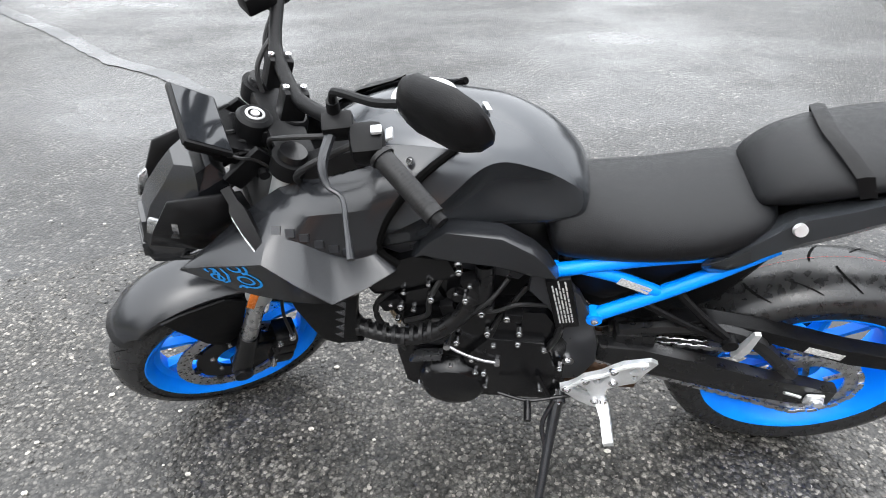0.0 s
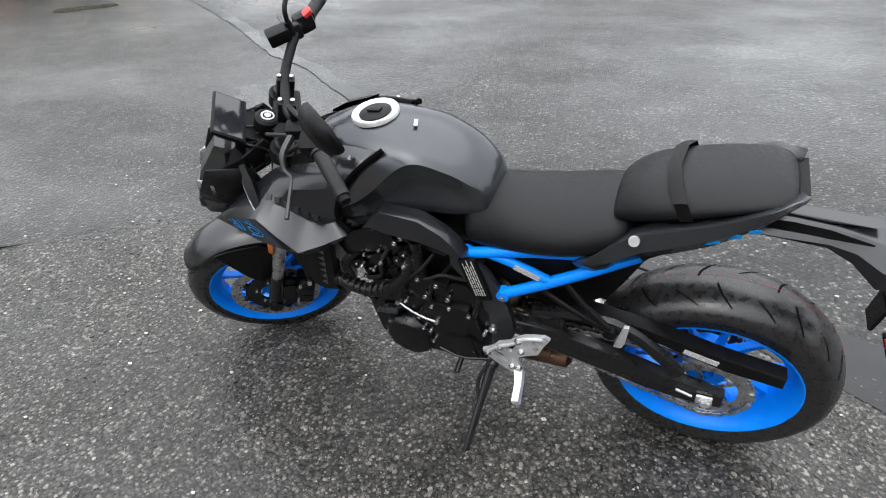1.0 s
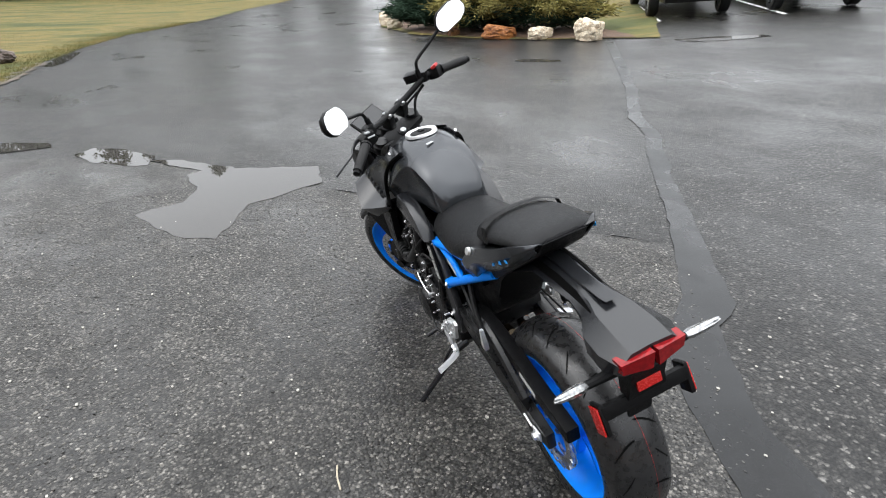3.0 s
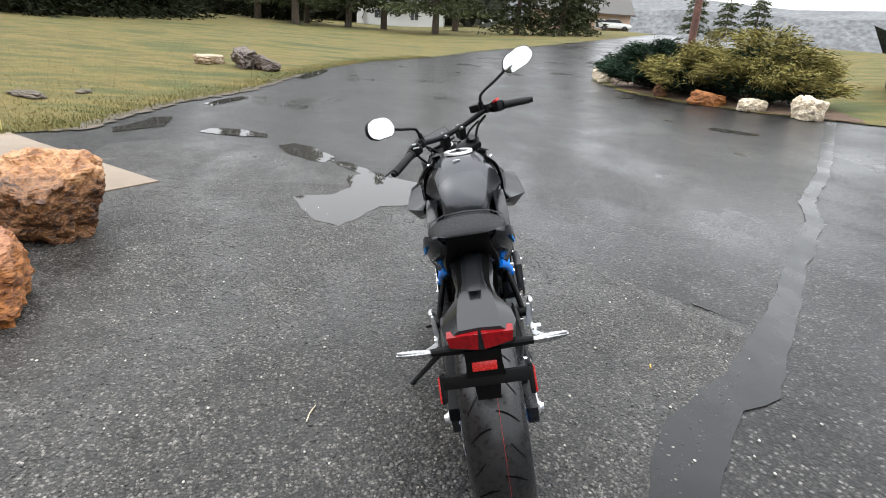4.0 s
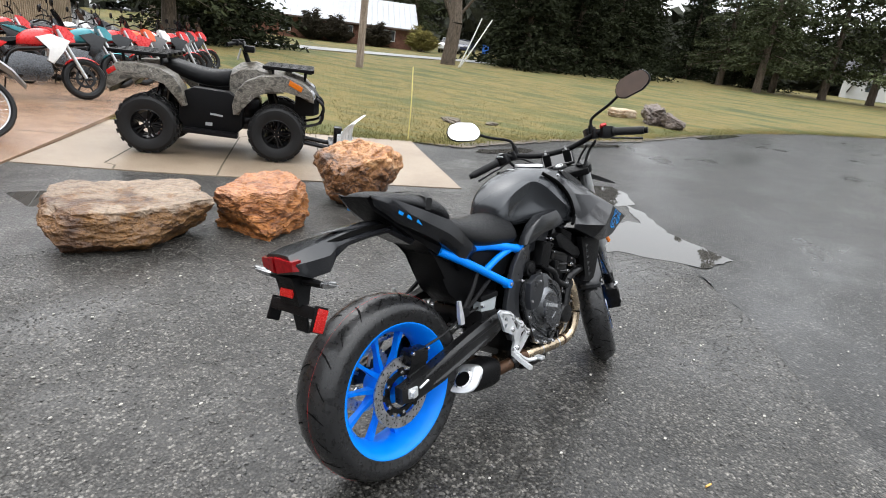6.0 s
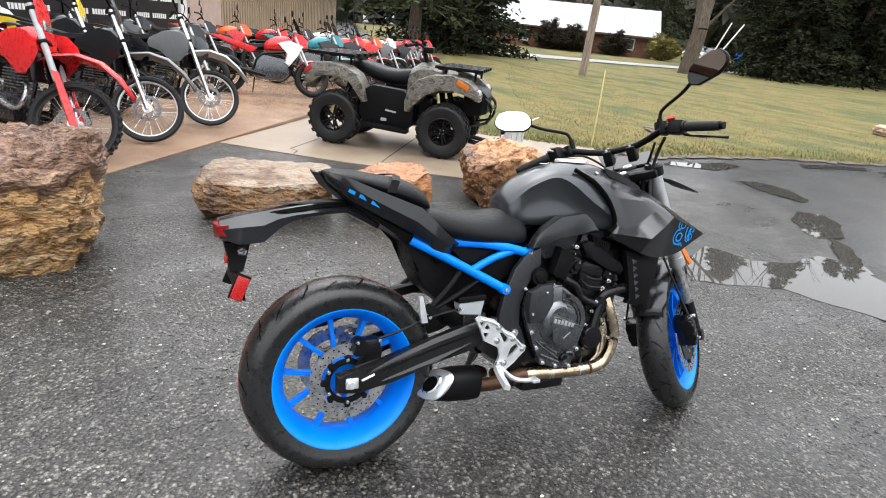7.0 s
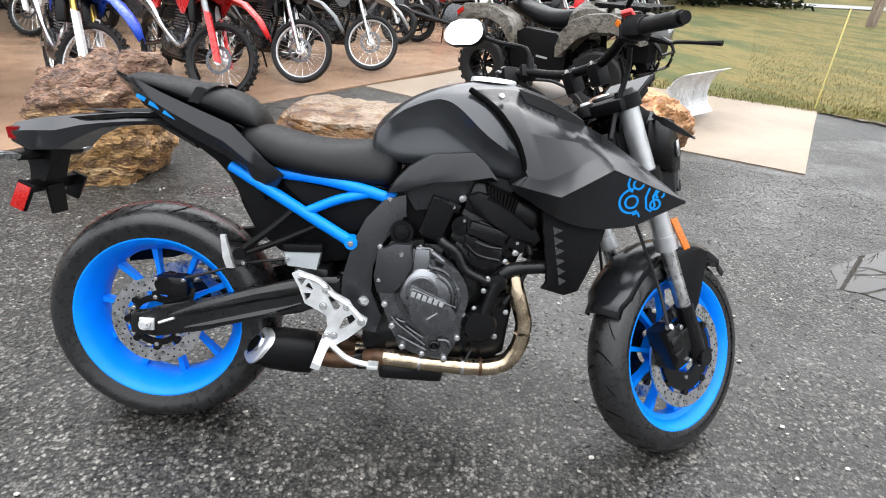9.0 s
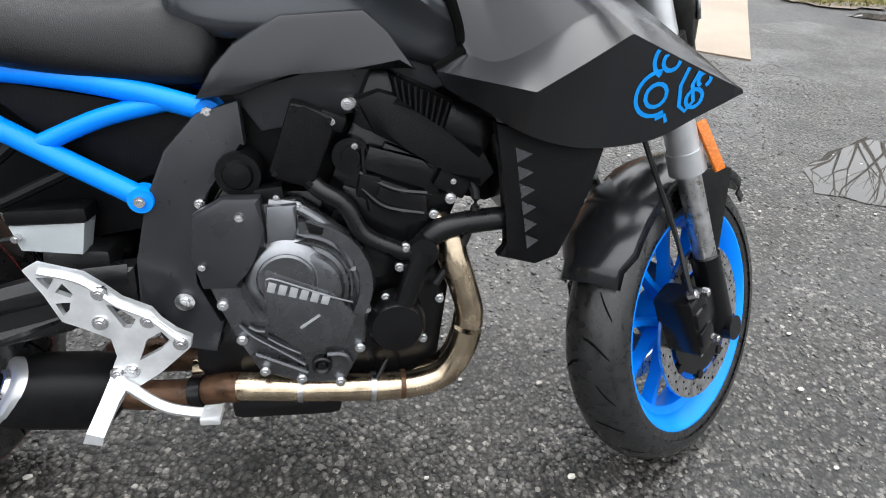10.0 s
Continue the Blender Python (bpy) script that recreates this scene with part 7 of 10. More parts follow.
for s in SIDES:
    bm = bmesh.new()
    surface_strip(bm, [flip(s, [(1.372, 0.080, 0.965), (1.31, 0.094, 0.962), (1.25, 0.096, 0.945)]), flip(s, [(1.43, 0.064, 0.885), (1.33, 0.098, 0.885), (1.245, 0.098, 0.885)]), flip(s, [(1.452, 0.045, 0.835), (1.37, 0.082, 0.815), (1.26, 0.088, 0.835)])])
    w = bpart("headlight_wing", bm, M_PLASTIC, hl, steer=True)
    md = w.modifiers.new("thick", "SOLIDIFY")
    md.thickness = 0.006
# clear side glints and the chin below the lamp
for s in SIDES:
    bm = surface_strip(bmesh.new(), [flip(s, [(1.445, 0.050, 0.872), (1.415, 0.074, 0.868), (1.392, 0.084, 0.862)]), flip(s, [(1.425, 0.058, 0.915), (1.398, 0.078, 0.915), (1.380, 0.088, 0.905)])])
    md = bpart("position_lamp", bm, M_CLEAR, hl, "pale clear side lamp", steer=True).modifiers.new("thick", "SOLIDIFY")
    md.thickness = 0.006
    bm = surface_strip(bmesh.new(), [flip(s, [(1.486, 0.012, 0.752), (1.40, 0.062, 0.772), (1.30, 0.080, 0.800), (1.262, 0.082, 0.815)]), flip(s, [(1.482, 0.016, 0.738), (1.40, 0.056, 0.748), (1.30, 0.076, 0.768), (1.268, 0.078, 0.780)])])
    md = bpart("chin_panel", bm, M_BODY, hl, steer=True).modifiers.new("thick", "SOLIDIFY")
    md.thickness = 0.005
# front fender
bm = bmesh.new()
rows = []
for a in range(50, 160, 6):
    t = (a - 50) / 108
    rad = 0.326 + 0.006 * math.sin(math.pi * t)
    hw = 0.075 if 0.1 < t < 0.9 else 0.058
    ca, sa = math.cos(radians(a)), math.sin(radians(a))
    rows.append([(1.465 + (rad + dr) * ca, yy * hw, 0.300 + (rad + dr) * sa) for yy, dr in ((-1, -0.036), (-0.98, -0.018), (-0.72, -0.003), (-0.3, 0.004), (0, 0.006), (0.3, 0.004), (0.72, -0.003), (0.98, -0.018), (1, -0.036))])
surface_strip(bm, rows)
ff = bpart("front_fender", bm, M_BODY, None, "satin black front fender", steer=True)
md = ff.modifiers.new("thick", "SOLIDIFY")
md.thickness = 0.004
for s in SIDES:
    bm = bmesh.new()
    plate(bm, [(1.50, 0.605), (1.545, 0.60), (1.50, 0.45), (1.475, 0.40), (1.43, 0.42), (1.40, 0.47), (1.36, 0.56), (1.40, 0.60)], s * 0.074, s * 0.082, 0.003)
    bpart("fender_stay", bm, M_PLASTIC, ff, steer=True)
# cables round the headstock
for pts, r in (([(1.06, 0.19, 1.09), (1.14, 0.15, 1.085), (1.17, 0.08, 1.02), (1.16, 0.05, 0.93), (1.12, 0.07, 0.86)], 0.0045), ([(1.08, -0.14, 1.07), (1.14, -0.10, 1.03), (1.15, -0.06, 0.96), (1.18, -0.05, 0.88), (1.24, -0.05, 0.78)], 0.005), ([(1.07, -0.18, 1.08), (1.11, -0.14, 1.04), (1.12, -0.10, 0.96), (1.11, -0.09, 0.88)], 0.006),
               ([(1.05, 0.21, 1.085), (1.13, 0.19, 1.05), (1.15, 0.14, 0.97), (1.11, 0.10, 0.88)], 0.006)):
    bpart("control_cable", tube(bmesh.new(), pts, r, 8), M_RUBBER, bar, steer=True)
# ---- boulders ----
def stone_mat(name, top, main, deep, pale, scale=5.0, vein=3.0):
    return mottled(name, ((0.28, deep), (0.42, main), (0.54, top), (0.66, main), (0.80, pale)), scale, 0.62, 0.9, 28, 10, (1, 1, vein), 0.6)


def two_tone(name, top, flank, z0, band, scale=6.0, vein=3.0, tilt=(0.0, 0.0)):
    """Weathered stone of two layers: one set of colours above a ragged line, another below it."""
    m = mottled(name, top, scale, 0.42, 1.0, 34, 10, vein if isinstance(vein, tuple) else (1, 1, vein), 0.7)
    nt = m.node_tree
    N, L = nt.nodes.new, nt.links.new
    ramp = next(n for n in nt.nodes if n.bl_idname == "ShaderNodeValToRGB")
    nz = next(n for n in nt.nodes if n.bl_idname == "ShaderNodeTexNoise")
    low = N("ShaderNodeValToRGB")
    el = low.color_ramp.elements
    while len(el) < len(flank):
        el.new(0.5)
    for k, (p, c) in enumerate(flank):
        el[k].position, el[k].color = p, (*c, 1)
    L(nz.outputs["Fac"], low.inputs["Fac"])
    tc = N("ShaderNodeTexCoord")
    sp = N("ShaderNodeVectorMath")
    sp.operation = "DOT_PRODUCT"
    sp.inputs[1].default_value = (tilt[0], tilt[1], 1.0)
    L(tc.outputs["Object"], sp.inputs[0])
    n2 = N("ShaderNodeTexNoise")
    n2.inputs["Scale"].default_value, n2.inputs["Detail"].default_value = 5.0, 5
    L(tc.outputs["Object"], n2.inputs["Vector"])
    ad = N("ShaderNodeMath")
    ad.operation = "MULTIPLY_ADD"
    ad.inputs[1].default_value = 0.28
    L(n2.outputs["Fac"], ad.inputs[0])
    L(sp.outputs["Value"], ad.inputs[2])
    mr = N("ShaderNodeMapRange")
    mr.inputs["From Min"].default_value, mr.inputs["From Max"].default_value = z0 + 0.14 - band, z0 + 0.14 + band
    L(ad.outputs[0], mr.inputs["Value"])
    mx = N("ShaderNodeMix")
    mx.data_type = "RGBA"
    L(mr.outputs[0], mx.inputs["Factor"])
    L(low.outputs[0], mx.inputs["A"])
    L(ramp.outputs[0], mx.inputs["B"])
    mul = next(n for n in nt.nodes if n.bl_idname == "ShaderNodeMix" and n.blend_type == "MULTIPLY")
    L(mx.outputs["Result"], mul.inputs["A"])
    return m


def boulder(name, size, seed, material, label, m, layers=0.0, cuts=(), rough=0.10, power=3.0, fineness=5, tilt=(0.0, 0.0), crag=0.0, ledge=None, taper=0.0):
    bm = bmesh.new()
    bmesh.ops.create_icosphere(bm, subdivisions=fineness, radius=1)
    off = Vector((seed * 7.3, seed * 3.1, seed * 5.7))
    rc = random.Random(seed)
    facets = [(Vector((rc.gauss(0, 1), rc.gauss(0, 1), rc.gauss(0.2, 0.8))).normalized(), rc.uniform(0.78, 1.0)) for _ in range(14)] if crag else []
    for v in bm.verts:
        d = v.co.normalized()
        k = (abs(d.x) ** power + abs(d.y) ** power + abs(d.z) ** power) ** (-1 / power)
        p = d * k
        for n, lim in list(cuts) + facets:
            nv = Vector(n).normalized()
            h = p.dot(nv)
            if h > lim:
                p -= nv * (h - lim) * 0.94
        big = noise.fractal(p * 1.1 + off, 0.9, 2.1, 3)
        mid_ = noise.fractal(p * 3.4 + off, 0.7, 2.2, 4)
        fine = noise.fractal(p * 11 + off, 0.6, 2.1, 4)
        s_ = p.z + tilt[0] * p.x + tilt[1] * p.y
        lay = layers * noise.fractal(Vector((p.x * 1.6, p.y * 1.6, s_ * 8)) + off, 0.7, 2.0, 3)
        ridge = -abs(noise.noise(p * 2.6 + off * 1.7)) * 0.10
        chip = 0.0
        if crag:
            dist = noise.voronoi(p * 3.2 + off)[0]
            chip = -crag * max(0.0, 0.16 - (dist[1] - dist[0])) - crag * 0.5 * max(0.0, noise.noise(p * 5 + off))
        if ledge:
            # the lower layer stands back under the upper one
            over = s_ - ledge[0] + 0.22 * noise.noise(p * 2.3 + off)
            p -= Vector((p.x, p.y, 0)) * (ledge[1] / (1 + math.exp(min(over * 26, 60))) + 0.09 * math.exp(-(over * 13) ** 2))
        if taper and p.z < 0.3:
            p -= Vector((p.x, p.y, 0)) * taper * (0.3 - p.z)
        p *= 1 + rough * (0.9 * big + 0.55 * mid_ + 0.18 * fine) + lay * 0.055 + ridge + chip
        v.co = Vector((p.x * size[0] / 2, p.y * size[1] / 2, (p.z * 0.56 + 0.34) * size[2]))
        if v.co.z < -0.01:
            v.co.z = -0.01 - 0.1 * (v.co.z + 0.01)
    ob = part(name, bm, material, smooth=40)
    ob.matrix_world = m
    return tagged(ob, label, "boulder", "boulders along the concrete")


S_OCHRE = two_tone("brown_topped_ochre_stone", ((0.30, (0.016, 0.008, 0.006)), (0.40, (0.095, 0.044, 0.026)), (0.48, (0.225, 0.122, 0.072)), (0.53, (0.060, 0.027, 0.016)), (0.60, (0.26, 0.150, 0.090)), (0.74, (0.40, 0.270, 0.175))),
                   ((0.33, (0.022, 0.010, 0.006)), (0.42, (0.25, 0.118, 0.036)), (0.50, (0.47, 0.275, 0.110)), (0.55, (0.10, 0.045, 0.018)), (0.63, (0.50, 0.315, 0.145)), (0.74, (0.62, 0.48, 0.32)), (0.86, (0.33, 0.150, 0.045))), 0.41, 0.015, 3.4, (1.0, 1.2, 2.3), (0.14, -0.12))
S_FLAT = two_tone("cream_topped_brown_stone", ((0.28, (0.075, 0.046, 0.028)), (0.42, (0.185, 0.128, 0.084)), (0.56, (0.245, 0.178, 0.122)), (0.80, (0.31, 0.245, 0.178))), ((0.28, (0.012, 0.007, 0.006)), (0.42, (0.075, 0.033, 0.014)), (0.56, (0.18, 0.088, 0.028)), (0.70, (0.075, 0.036, 0.017)), (0.85, (0.24, 0.145, 0.058))), 0.262, 0.012, 4.0, 1.4)
S_PALE = stone_mat("pale_layered_stone", (0.46, 0.37, 0.27), (0.36, 0.25, 0.15), (0.12, 0.065, 0.03), (0.58, 0.50, 0.40), 5.0, 2.6)
S_RUST = two_tone("orange_rust_stone", ((0.30, (0.06, 0.022, 0.012)), (0.42, (0.28, 0.105, 0.04)), (0.54, (0.42, 0.19, 0.085)), (0.64, (0.24, 0.09, 0.035)), (0.80, (0.55, 0.36, 0.22))), ((0.26, (0.03, 0.014, 0.01)), (0.40, (0.17, 0.055, 0.014)), (0.55, (0.40, 0.15, 0.035)), (0.70, (0.20, 0.07, 0.02)), (0.85, (0.58, 0.36, 0.16))), 0.31, 0.04, 5.5, 3.4, (0.2, 0.1))
S_RUST2 = two_tone("orange_topped_pitted_stone", ((0.28, (0.12, 0.05, 0.025)), (0.42, (0.36, 0.16, 0.06)), (0.56, (0.48, 0.25, 0.11)), (0.80, (0.55, 0.37, 0.22))), ((0.32, (0.014, 0.009, 0.007)), (0.44, (0.085, 0.036, 0.016)), (0.54, (0.26, 0.115, 0.04)), (0.62, (0.07, 0.032, 0.018)), (0.74, (0.20, 0.10, 0.045)), (0.85, (0.60, 0.50, 0.38))), 0.38, 0.04, 7.0, 1.3, (-0.15, 0.25))
S_DARK = stone_mat("dark_jagged_stone", (0.13, 0.10, 0.085), (0.08, 0.062, 0.052), (0.025, 0.02, 0.018), (0.22, 0.18, 0.15), 6.0, 1.0)
boulder("boulder", (0.88, 0.70, 0.80), 1, S_OCHRE, "big ochre petrified-wood boulder with a craggy brown top", on_land(1.82, -0.93, 8), 0.55, (((0.42, 0.25, 1), 0.72), ((-0.8, 0.3, -0.65), 0.80), ((0.05, 1, -0.25), 0.80), ((0.10, 0.8, 0.75), 0.86), ((-1, 0.25, 0.05), 0.84), ((0.9, 0.5, -0.4), 0.88)), 0.08, 6.0, 6, (0.16, -0.14), 0.30, (0.27, 0.07), 0.12)
boulder("boulder", (1.06, 0.84, 0.44), 2, S_FLAT, "low flat-topped pale boulder with a dark layered flank", on_land(0.44, -1.58, -14), 0.2, (((0.05, 0.16, 1), 0.54),), 0.06, 3.2, 6, (0.05, 0), 0.12, None, 0.16)
boulder("boulder", (0.84, 0.64, 0.48), 3, S_RUST, "small rust-orange boulder with a split top", on_land(-0.50, -1.38, 28), 0.45, (((0.15, 0.08, 1), 0.66), ((0.2, 1, 0.2), 0.82)), 0.08, 4.2, 6, (0.25, 0.1), 0.20, (-0.25, -0.06), 0.10)
boulder("boulder", (1.04, 0.86, 0.68), 4, S_RUST2, "rounded rust-brown boulder with a pitted dark flank", on_land(-1.72, -1.62, 40), 0.25, (((-0.3, 0.2, 1), 0.82), ((0.5, -0.3, 0.8), 0.80), ((0.3, 0.9, -0.1), 0.86)), 0.08, 2.8, 6, (0, 0), 0.20, None, 0.16)
boulder("rock", (1.5, 0.8, 0.75), 6, S_DARK, "dark jagged rock pile on the lawn", on_land(-15.5, -3.05, 20), 1.2, (((0.3, 0, 1), 0.6), ((1, 0.4, 0), 0.7), ((-0.4, 1, 0.4), 0.6)), 0.22, 4.0, 5, (0.6, 0.3), 0.3)
boulder("rock", (0.9, 0.5, 0.5), 8, S_DARK, "dark broken rock leaning on the pile", on_land(-15.0, -2.35, 60), 1.2, (((0.6, 0.2, 1), 0.5),), 0.22, 4.0, 5, (0.8, 0.2), 0.3)
boulder("rock", (1.1, 0.7, 0.35), 7, S_PALE, "flat pale rock on the lawn", on_land(-16.0, -4.2, -10), 0.6, (((0, 0, 1), 0.6),), 0.12, 2.6)
boulder("clod", (0.9, 0.35, 0.10), 9, M_MUD, "dark mound of turned earth on the lawn", on_land(-7.9, -4.95, 50), 0.3, (), 0.3, 2.0)
boulder("clod", (0.45, 0.25, 0.07), 12, M_MUD, "small mound of turned earth on the lawn", on_land(-8.7, -4.45, 20), 0.3, (), 0.3, 2.0)
S_CREAM = stone_mat("cream_stone", (0.60, 0.52, 0.40), (0.48, 0.38, 0.26), (0.2, 0.13, 0.08), (0.72, 0.66, 0.56), 6, 1.2)
for k, (x, y, sx, sz, mt, lab) in enumerate(((-8.15, 9.05, 0.62, 0.50, S_CREAM, "cream block of stone edging the bed"), (-10.3, 8.2, 0.75, 0.35, S_RUST, "tan stone edging the bed"), (-11.9, 7.85, 0.32, 0.36, S_RUST2, "small rust stone edging the bed"), (-9.3, 8.65, 0.6, 0.3, S_CREAM, "pale stone edging the bed"), (-15.6, 7.85, 0.6, 0.42, S_CREAM, "cream stone edging the bed"), (-16.6, 8.15, 0.8, 0.42, S_CREAM, "cream stone edging the bed"), (-17.5, 8.6, 0.8, 0.45, S_CREAM, "cream stone edging the bed"), (-18.0, 9.4, 0.8, 0.5, S_CREAM, "cream stone edging the bed"))):
    boulder("edging_stone", (sx, sx * 0.75, sz), 30 + k, mt, lab, on_land(x, y, 37 * k), 0.6, (((0.2, 0.1, 1), 0.8),), 0.14, 3.2)
# ---- quad bike ----
M_CAMO = mottled("woodland_camouflage", ((0.36, (0.018, 0.016, 0.014)), (0.46, (0.075, 0.066, 0.052)), (0.54, (0.17, 0.155, 0.13)), (0.60, (0.05, 0.042, 0.032)), (0.68, (0.24, 0.225, 0.20))), 9, 0.42, 0.05, 40, 6, (1, 1, 1.6), 1.2)
M_GALV = mottled("scuffed_white_steel", ((0.35, (0.42, 0.43, 0.44)), (0.6, (0.66, 0.67, 0.68))), 6, 0.45, 0.08, 60)
FORE = 0.03 - 0.005


def knobby(bm, m, r, w, n, rows, kx, ky, kz):
    """Blocks round a tyre whose axle lies along m's y."""
    for k in range(n):
        for j in range(rows):
            a = 2 * math.pi * (k + 0.5 * (j % 2)) / n
            y = w * (j - (rows - 1) / 2) / rows
            rr = r - 0.10 * (y / w) ** 2 * w
            box(bm, (0, 0, 0), (kx, ky, kz), m @ pose(rr * math.cos(a), y, rr * math.sin(a), 0, -math.degrees(a) + 90, 0))


def quad_wheel(parent, x, y, s):
    m = pose(x, y, 0.315)
    ax = m @ pose(0, 0, 0, 90, 0, 0)
    bm = bmesh.new()
    lathe(bm, [(0.155, -0.10), (0.20, -0.125), (0.265, -0.122), (0.292, -0.10), (0.298, 0), (0.292, 0.10), (0.265, 0.122), (0.20, 0.125), (0.155, 0.10)], ax, 40, closed=True)
    ty = part("tyre", bm, M_RUBBER, parent, "chunky black off-road tyre")
    bm = bmesh.new()
    knobby(bm, m, 0.303, 0.22, 20, 4, 0.045, 0.045, 0.022)
    part("tread_knob", bm, M_RUBBER, ty)["kind"] = "stuff"
    bm = bmesh.new()
    lathe(bm, [(0.165, -0.10), (0.150, -0.09), (0.142, 0.0), (0.150, 0.09), (0.165, 0.10), (0.155, 0.105), (0.13, 0.06), (0.12, -0.06), (0.155, -0.105)], ax, 32, closed=True)
    yo = -s * 0.055
    for k in range(5):
        for e in (-1, 1):
            a = 2 * math.pi * k / 5 + e * 0.16
            p0, p1 = m @ Vector((0.03 * math.cos(a), s * 0.06, 0.03 * math.sin(a))), m @ Vector((0.14 * math.cos(a), s * 0.065, 0.14 * math.sin(a)))
            rod(bm, p0, p1, 0.018, 0.014, 6)
    rod(bm, m @ Vector((0, s * 0.02, 0)), m @ Vector((0, s * 0.085, 0)), 0.045, 0.035, 14)
    part("rim", bm, M_ENGINE, ty, "black five-spoke alloy rim")
    bm = bmesh.new()
    for k in range(4):
        a = 2 * math.pi * (k + 0.5) / 4
        bolt(bm, m @ Vector((0.030 * math.cos(a), s * 0.085, 0.030 * math.sin(a))), (0, s, 0), 0.008, 0.006)
    part("wheel_nut", bm, M_BOLT, ty)["kind"] = "stuff"


def quad_bike(m):
    q = thing("quad_bike", "camouflage quad bike with a plough blade, parked on concrete", "quad bike", m)
    for x in (-0.665, 0.665):
        for s in SIDES:
            quad_wheel(q, x, s * 0.45, s)
    # frame and underbody
    bm = bmesh.new()
    box(bm, (0, 0, 0.36), (1.15, 0.42, 0.14), None, 0.03)
    box(bm, (0, 0, 0.52), (0.9, 0.34, 0.24), None, 0.03)
    for x in (-0.665, 0.665):
        rod(bm, (x, -0.40, 0.315), (x, 0.40, 0.315), 0.03, None, 10)
        for s in SIDES:
            rod(bm, (x * 0.8, s * 0.15, 0.45), (x, s * 0.36, 0.33), 0.02, None, 8)
            rod(bm, (x * 0.85, s * 0.22, 0.70), (x, s * 0.34, 0.36), 0.035, 0.03, 10)
    part("chassis", bm, M_ENGINE, q, "black chassis and suspension")
    # side panels and foot wells
    for s in SIDES:
        bm = bmesh.new()
        plate(bm, [(-0.30, 0.30), (0.22, 0.27), (0.30, 0.34), (0.30, 0.62), (0.16, 0.70), (-0.20, 0.72), (-0.34, 0.66), (-0.36, 0.40)], s * 0.34, s * 0.50, 0.02)
        plate(bm, [(-0.30, 0.27), (0.25, 0.24), (0.25, 0.29), (-0.30, 0.32)], s * 0.42, s * 0.60, 0.01)
        sp = part("side_panel", bm, M_PLASTIC, q, "black plastic side panel")
        bm = bmesh.new()
        box(bm, (-0.02, s * 0.502, 0.47), (0.13, 0.006, 0.02), pose(0, 0, 0, 0, 6, 0))
        box(bm, (-0.05, s * 0.502, 0.365), (0.07, 0.006, 0.035))
        part("badge_bar", bm, M_LETTER, sp, "pale plain bars of a badge")["kind"] = "stuff"
        # fenders: rear and front arches
        for nm, pts in (("rear_fender", [(-1.02, 0.66), (-1.00, 0.80), (-0.92, 0.865), (-0.70, 0.875), (-0.52, 0.86), (-0.38, 0.80), (-0.30, 0.70), (-0.26, 0.55), (-0.31, 0.54), (-0.37, 0.66), (-0.46, 0.745), (-0.62, 0.785), (-0.80, 0.77), (-0.93, 0.70), (-0.99, 0.62)]),
                        ("front_fender", [(0.20, 0.60), (0.24, 0.72), (0.34, 0.815), (0.50, 0.875), (0.72, 0.895), (0.92, 0.85), (1.04, 0.77), (1.06, 0.68), (1.00, 0.69), (0.92, 0.745), (0.76, 0.775), (0.58, 0.765), (0.42, 0.70), (0.31, 0.60), (0.27, 0.50), (0.21, 0.50)])):
            bm = bmesh.new()
            plate(bm, pts, s * 0.30, s * 0.595, 0.02)
            part(nm, bm, M_CAMO, q, "camouflage fender")
        bm = bmesh.new()
        box(bm, (0, 0, 0), (0.15, 0.012, 0.048), pose(0.86, s * 0.598, 0.815, 0, 22, 0), 0.006)
        part("marker_reflector", bm, M_AMBER, q, "orange side marker")
        bm = bmesh.new()
        box(bm, (0, 0, 0), (0.09, 0.012, 0.04), pose(-0.96, s * 0.596, 0.80, 0, -30, 0), 0.006)
        part("rear_marker", bm, M_REDREFLEX, q, "red side marker")
        bm = bmesh.new()
        bmesh.ops.create_uvsphere(bm, u_segments=16, v_segments=10, radius=1, matrix=Matrix.Translation((1.02, s * 0.46, 0.735)) @ Matrix.Diagonal((0.06, 0.10, 0.055, 1)))
        part("headlight", bm, M_CLEAR, q, "clear headlight")
    # tank, seat, nose
    bm = bmesh.new()
    loft(bm, [[(x, y * w, z) for y, z in ((-1, zl), (-0.8, zm), (-0.35, zt), (0.35, zt), (0.8, zm), (1, zl))] for x, w, zl, zm, zt in ((0.12, 0.16, 0.66, 0.82, 0.87), (0.24, 0.20, 0.66, 0.88, 0.945), (0.40, 0.22, 0.68, 0.90, 0.965), (0.55, 0.26, 0.70, 0.88, 0.93), (0.72, 0.30, 0.72, 0.86, 0.90))])
    part("tank_cover", bm, M_CAMO, q, "camouflage tank cover")
    seatq = [
        (-0.62, [(0, 0.93), (0.13, 0.925), (0.17, 0.89), (0.15, 0.82), (0, 0.82)]),
        (-0.45, [(0, 0.93), (0.14, 0.922), (0.19, 0.88), (0.17, 0.78), (0, 0.78)]),
        (-0.20, [(0, 0.865), (0.14, 0.858), (0.20, 0.81), (0.18, 0.70), (0, 0.70)]),
        (0.02, [(0, 0.862), (0.13, 0.855), (0.18, 0.81), (0.17, 0.70), (0, 0.70)]),
        (0.18, [(0, 0.90), (0.10, 0.89), (0.14, 0.84), (0.14, 0.72), (0, 0.72)]),
    ]
    ob = part("seat", shell(seatq), M_VINYL, q, "black vinyl seat", 60)
    md = ob.modifiers.new("round", "SUBSURF")
    md.levels = md.render_levels = 2
    bm = bmesh.new()
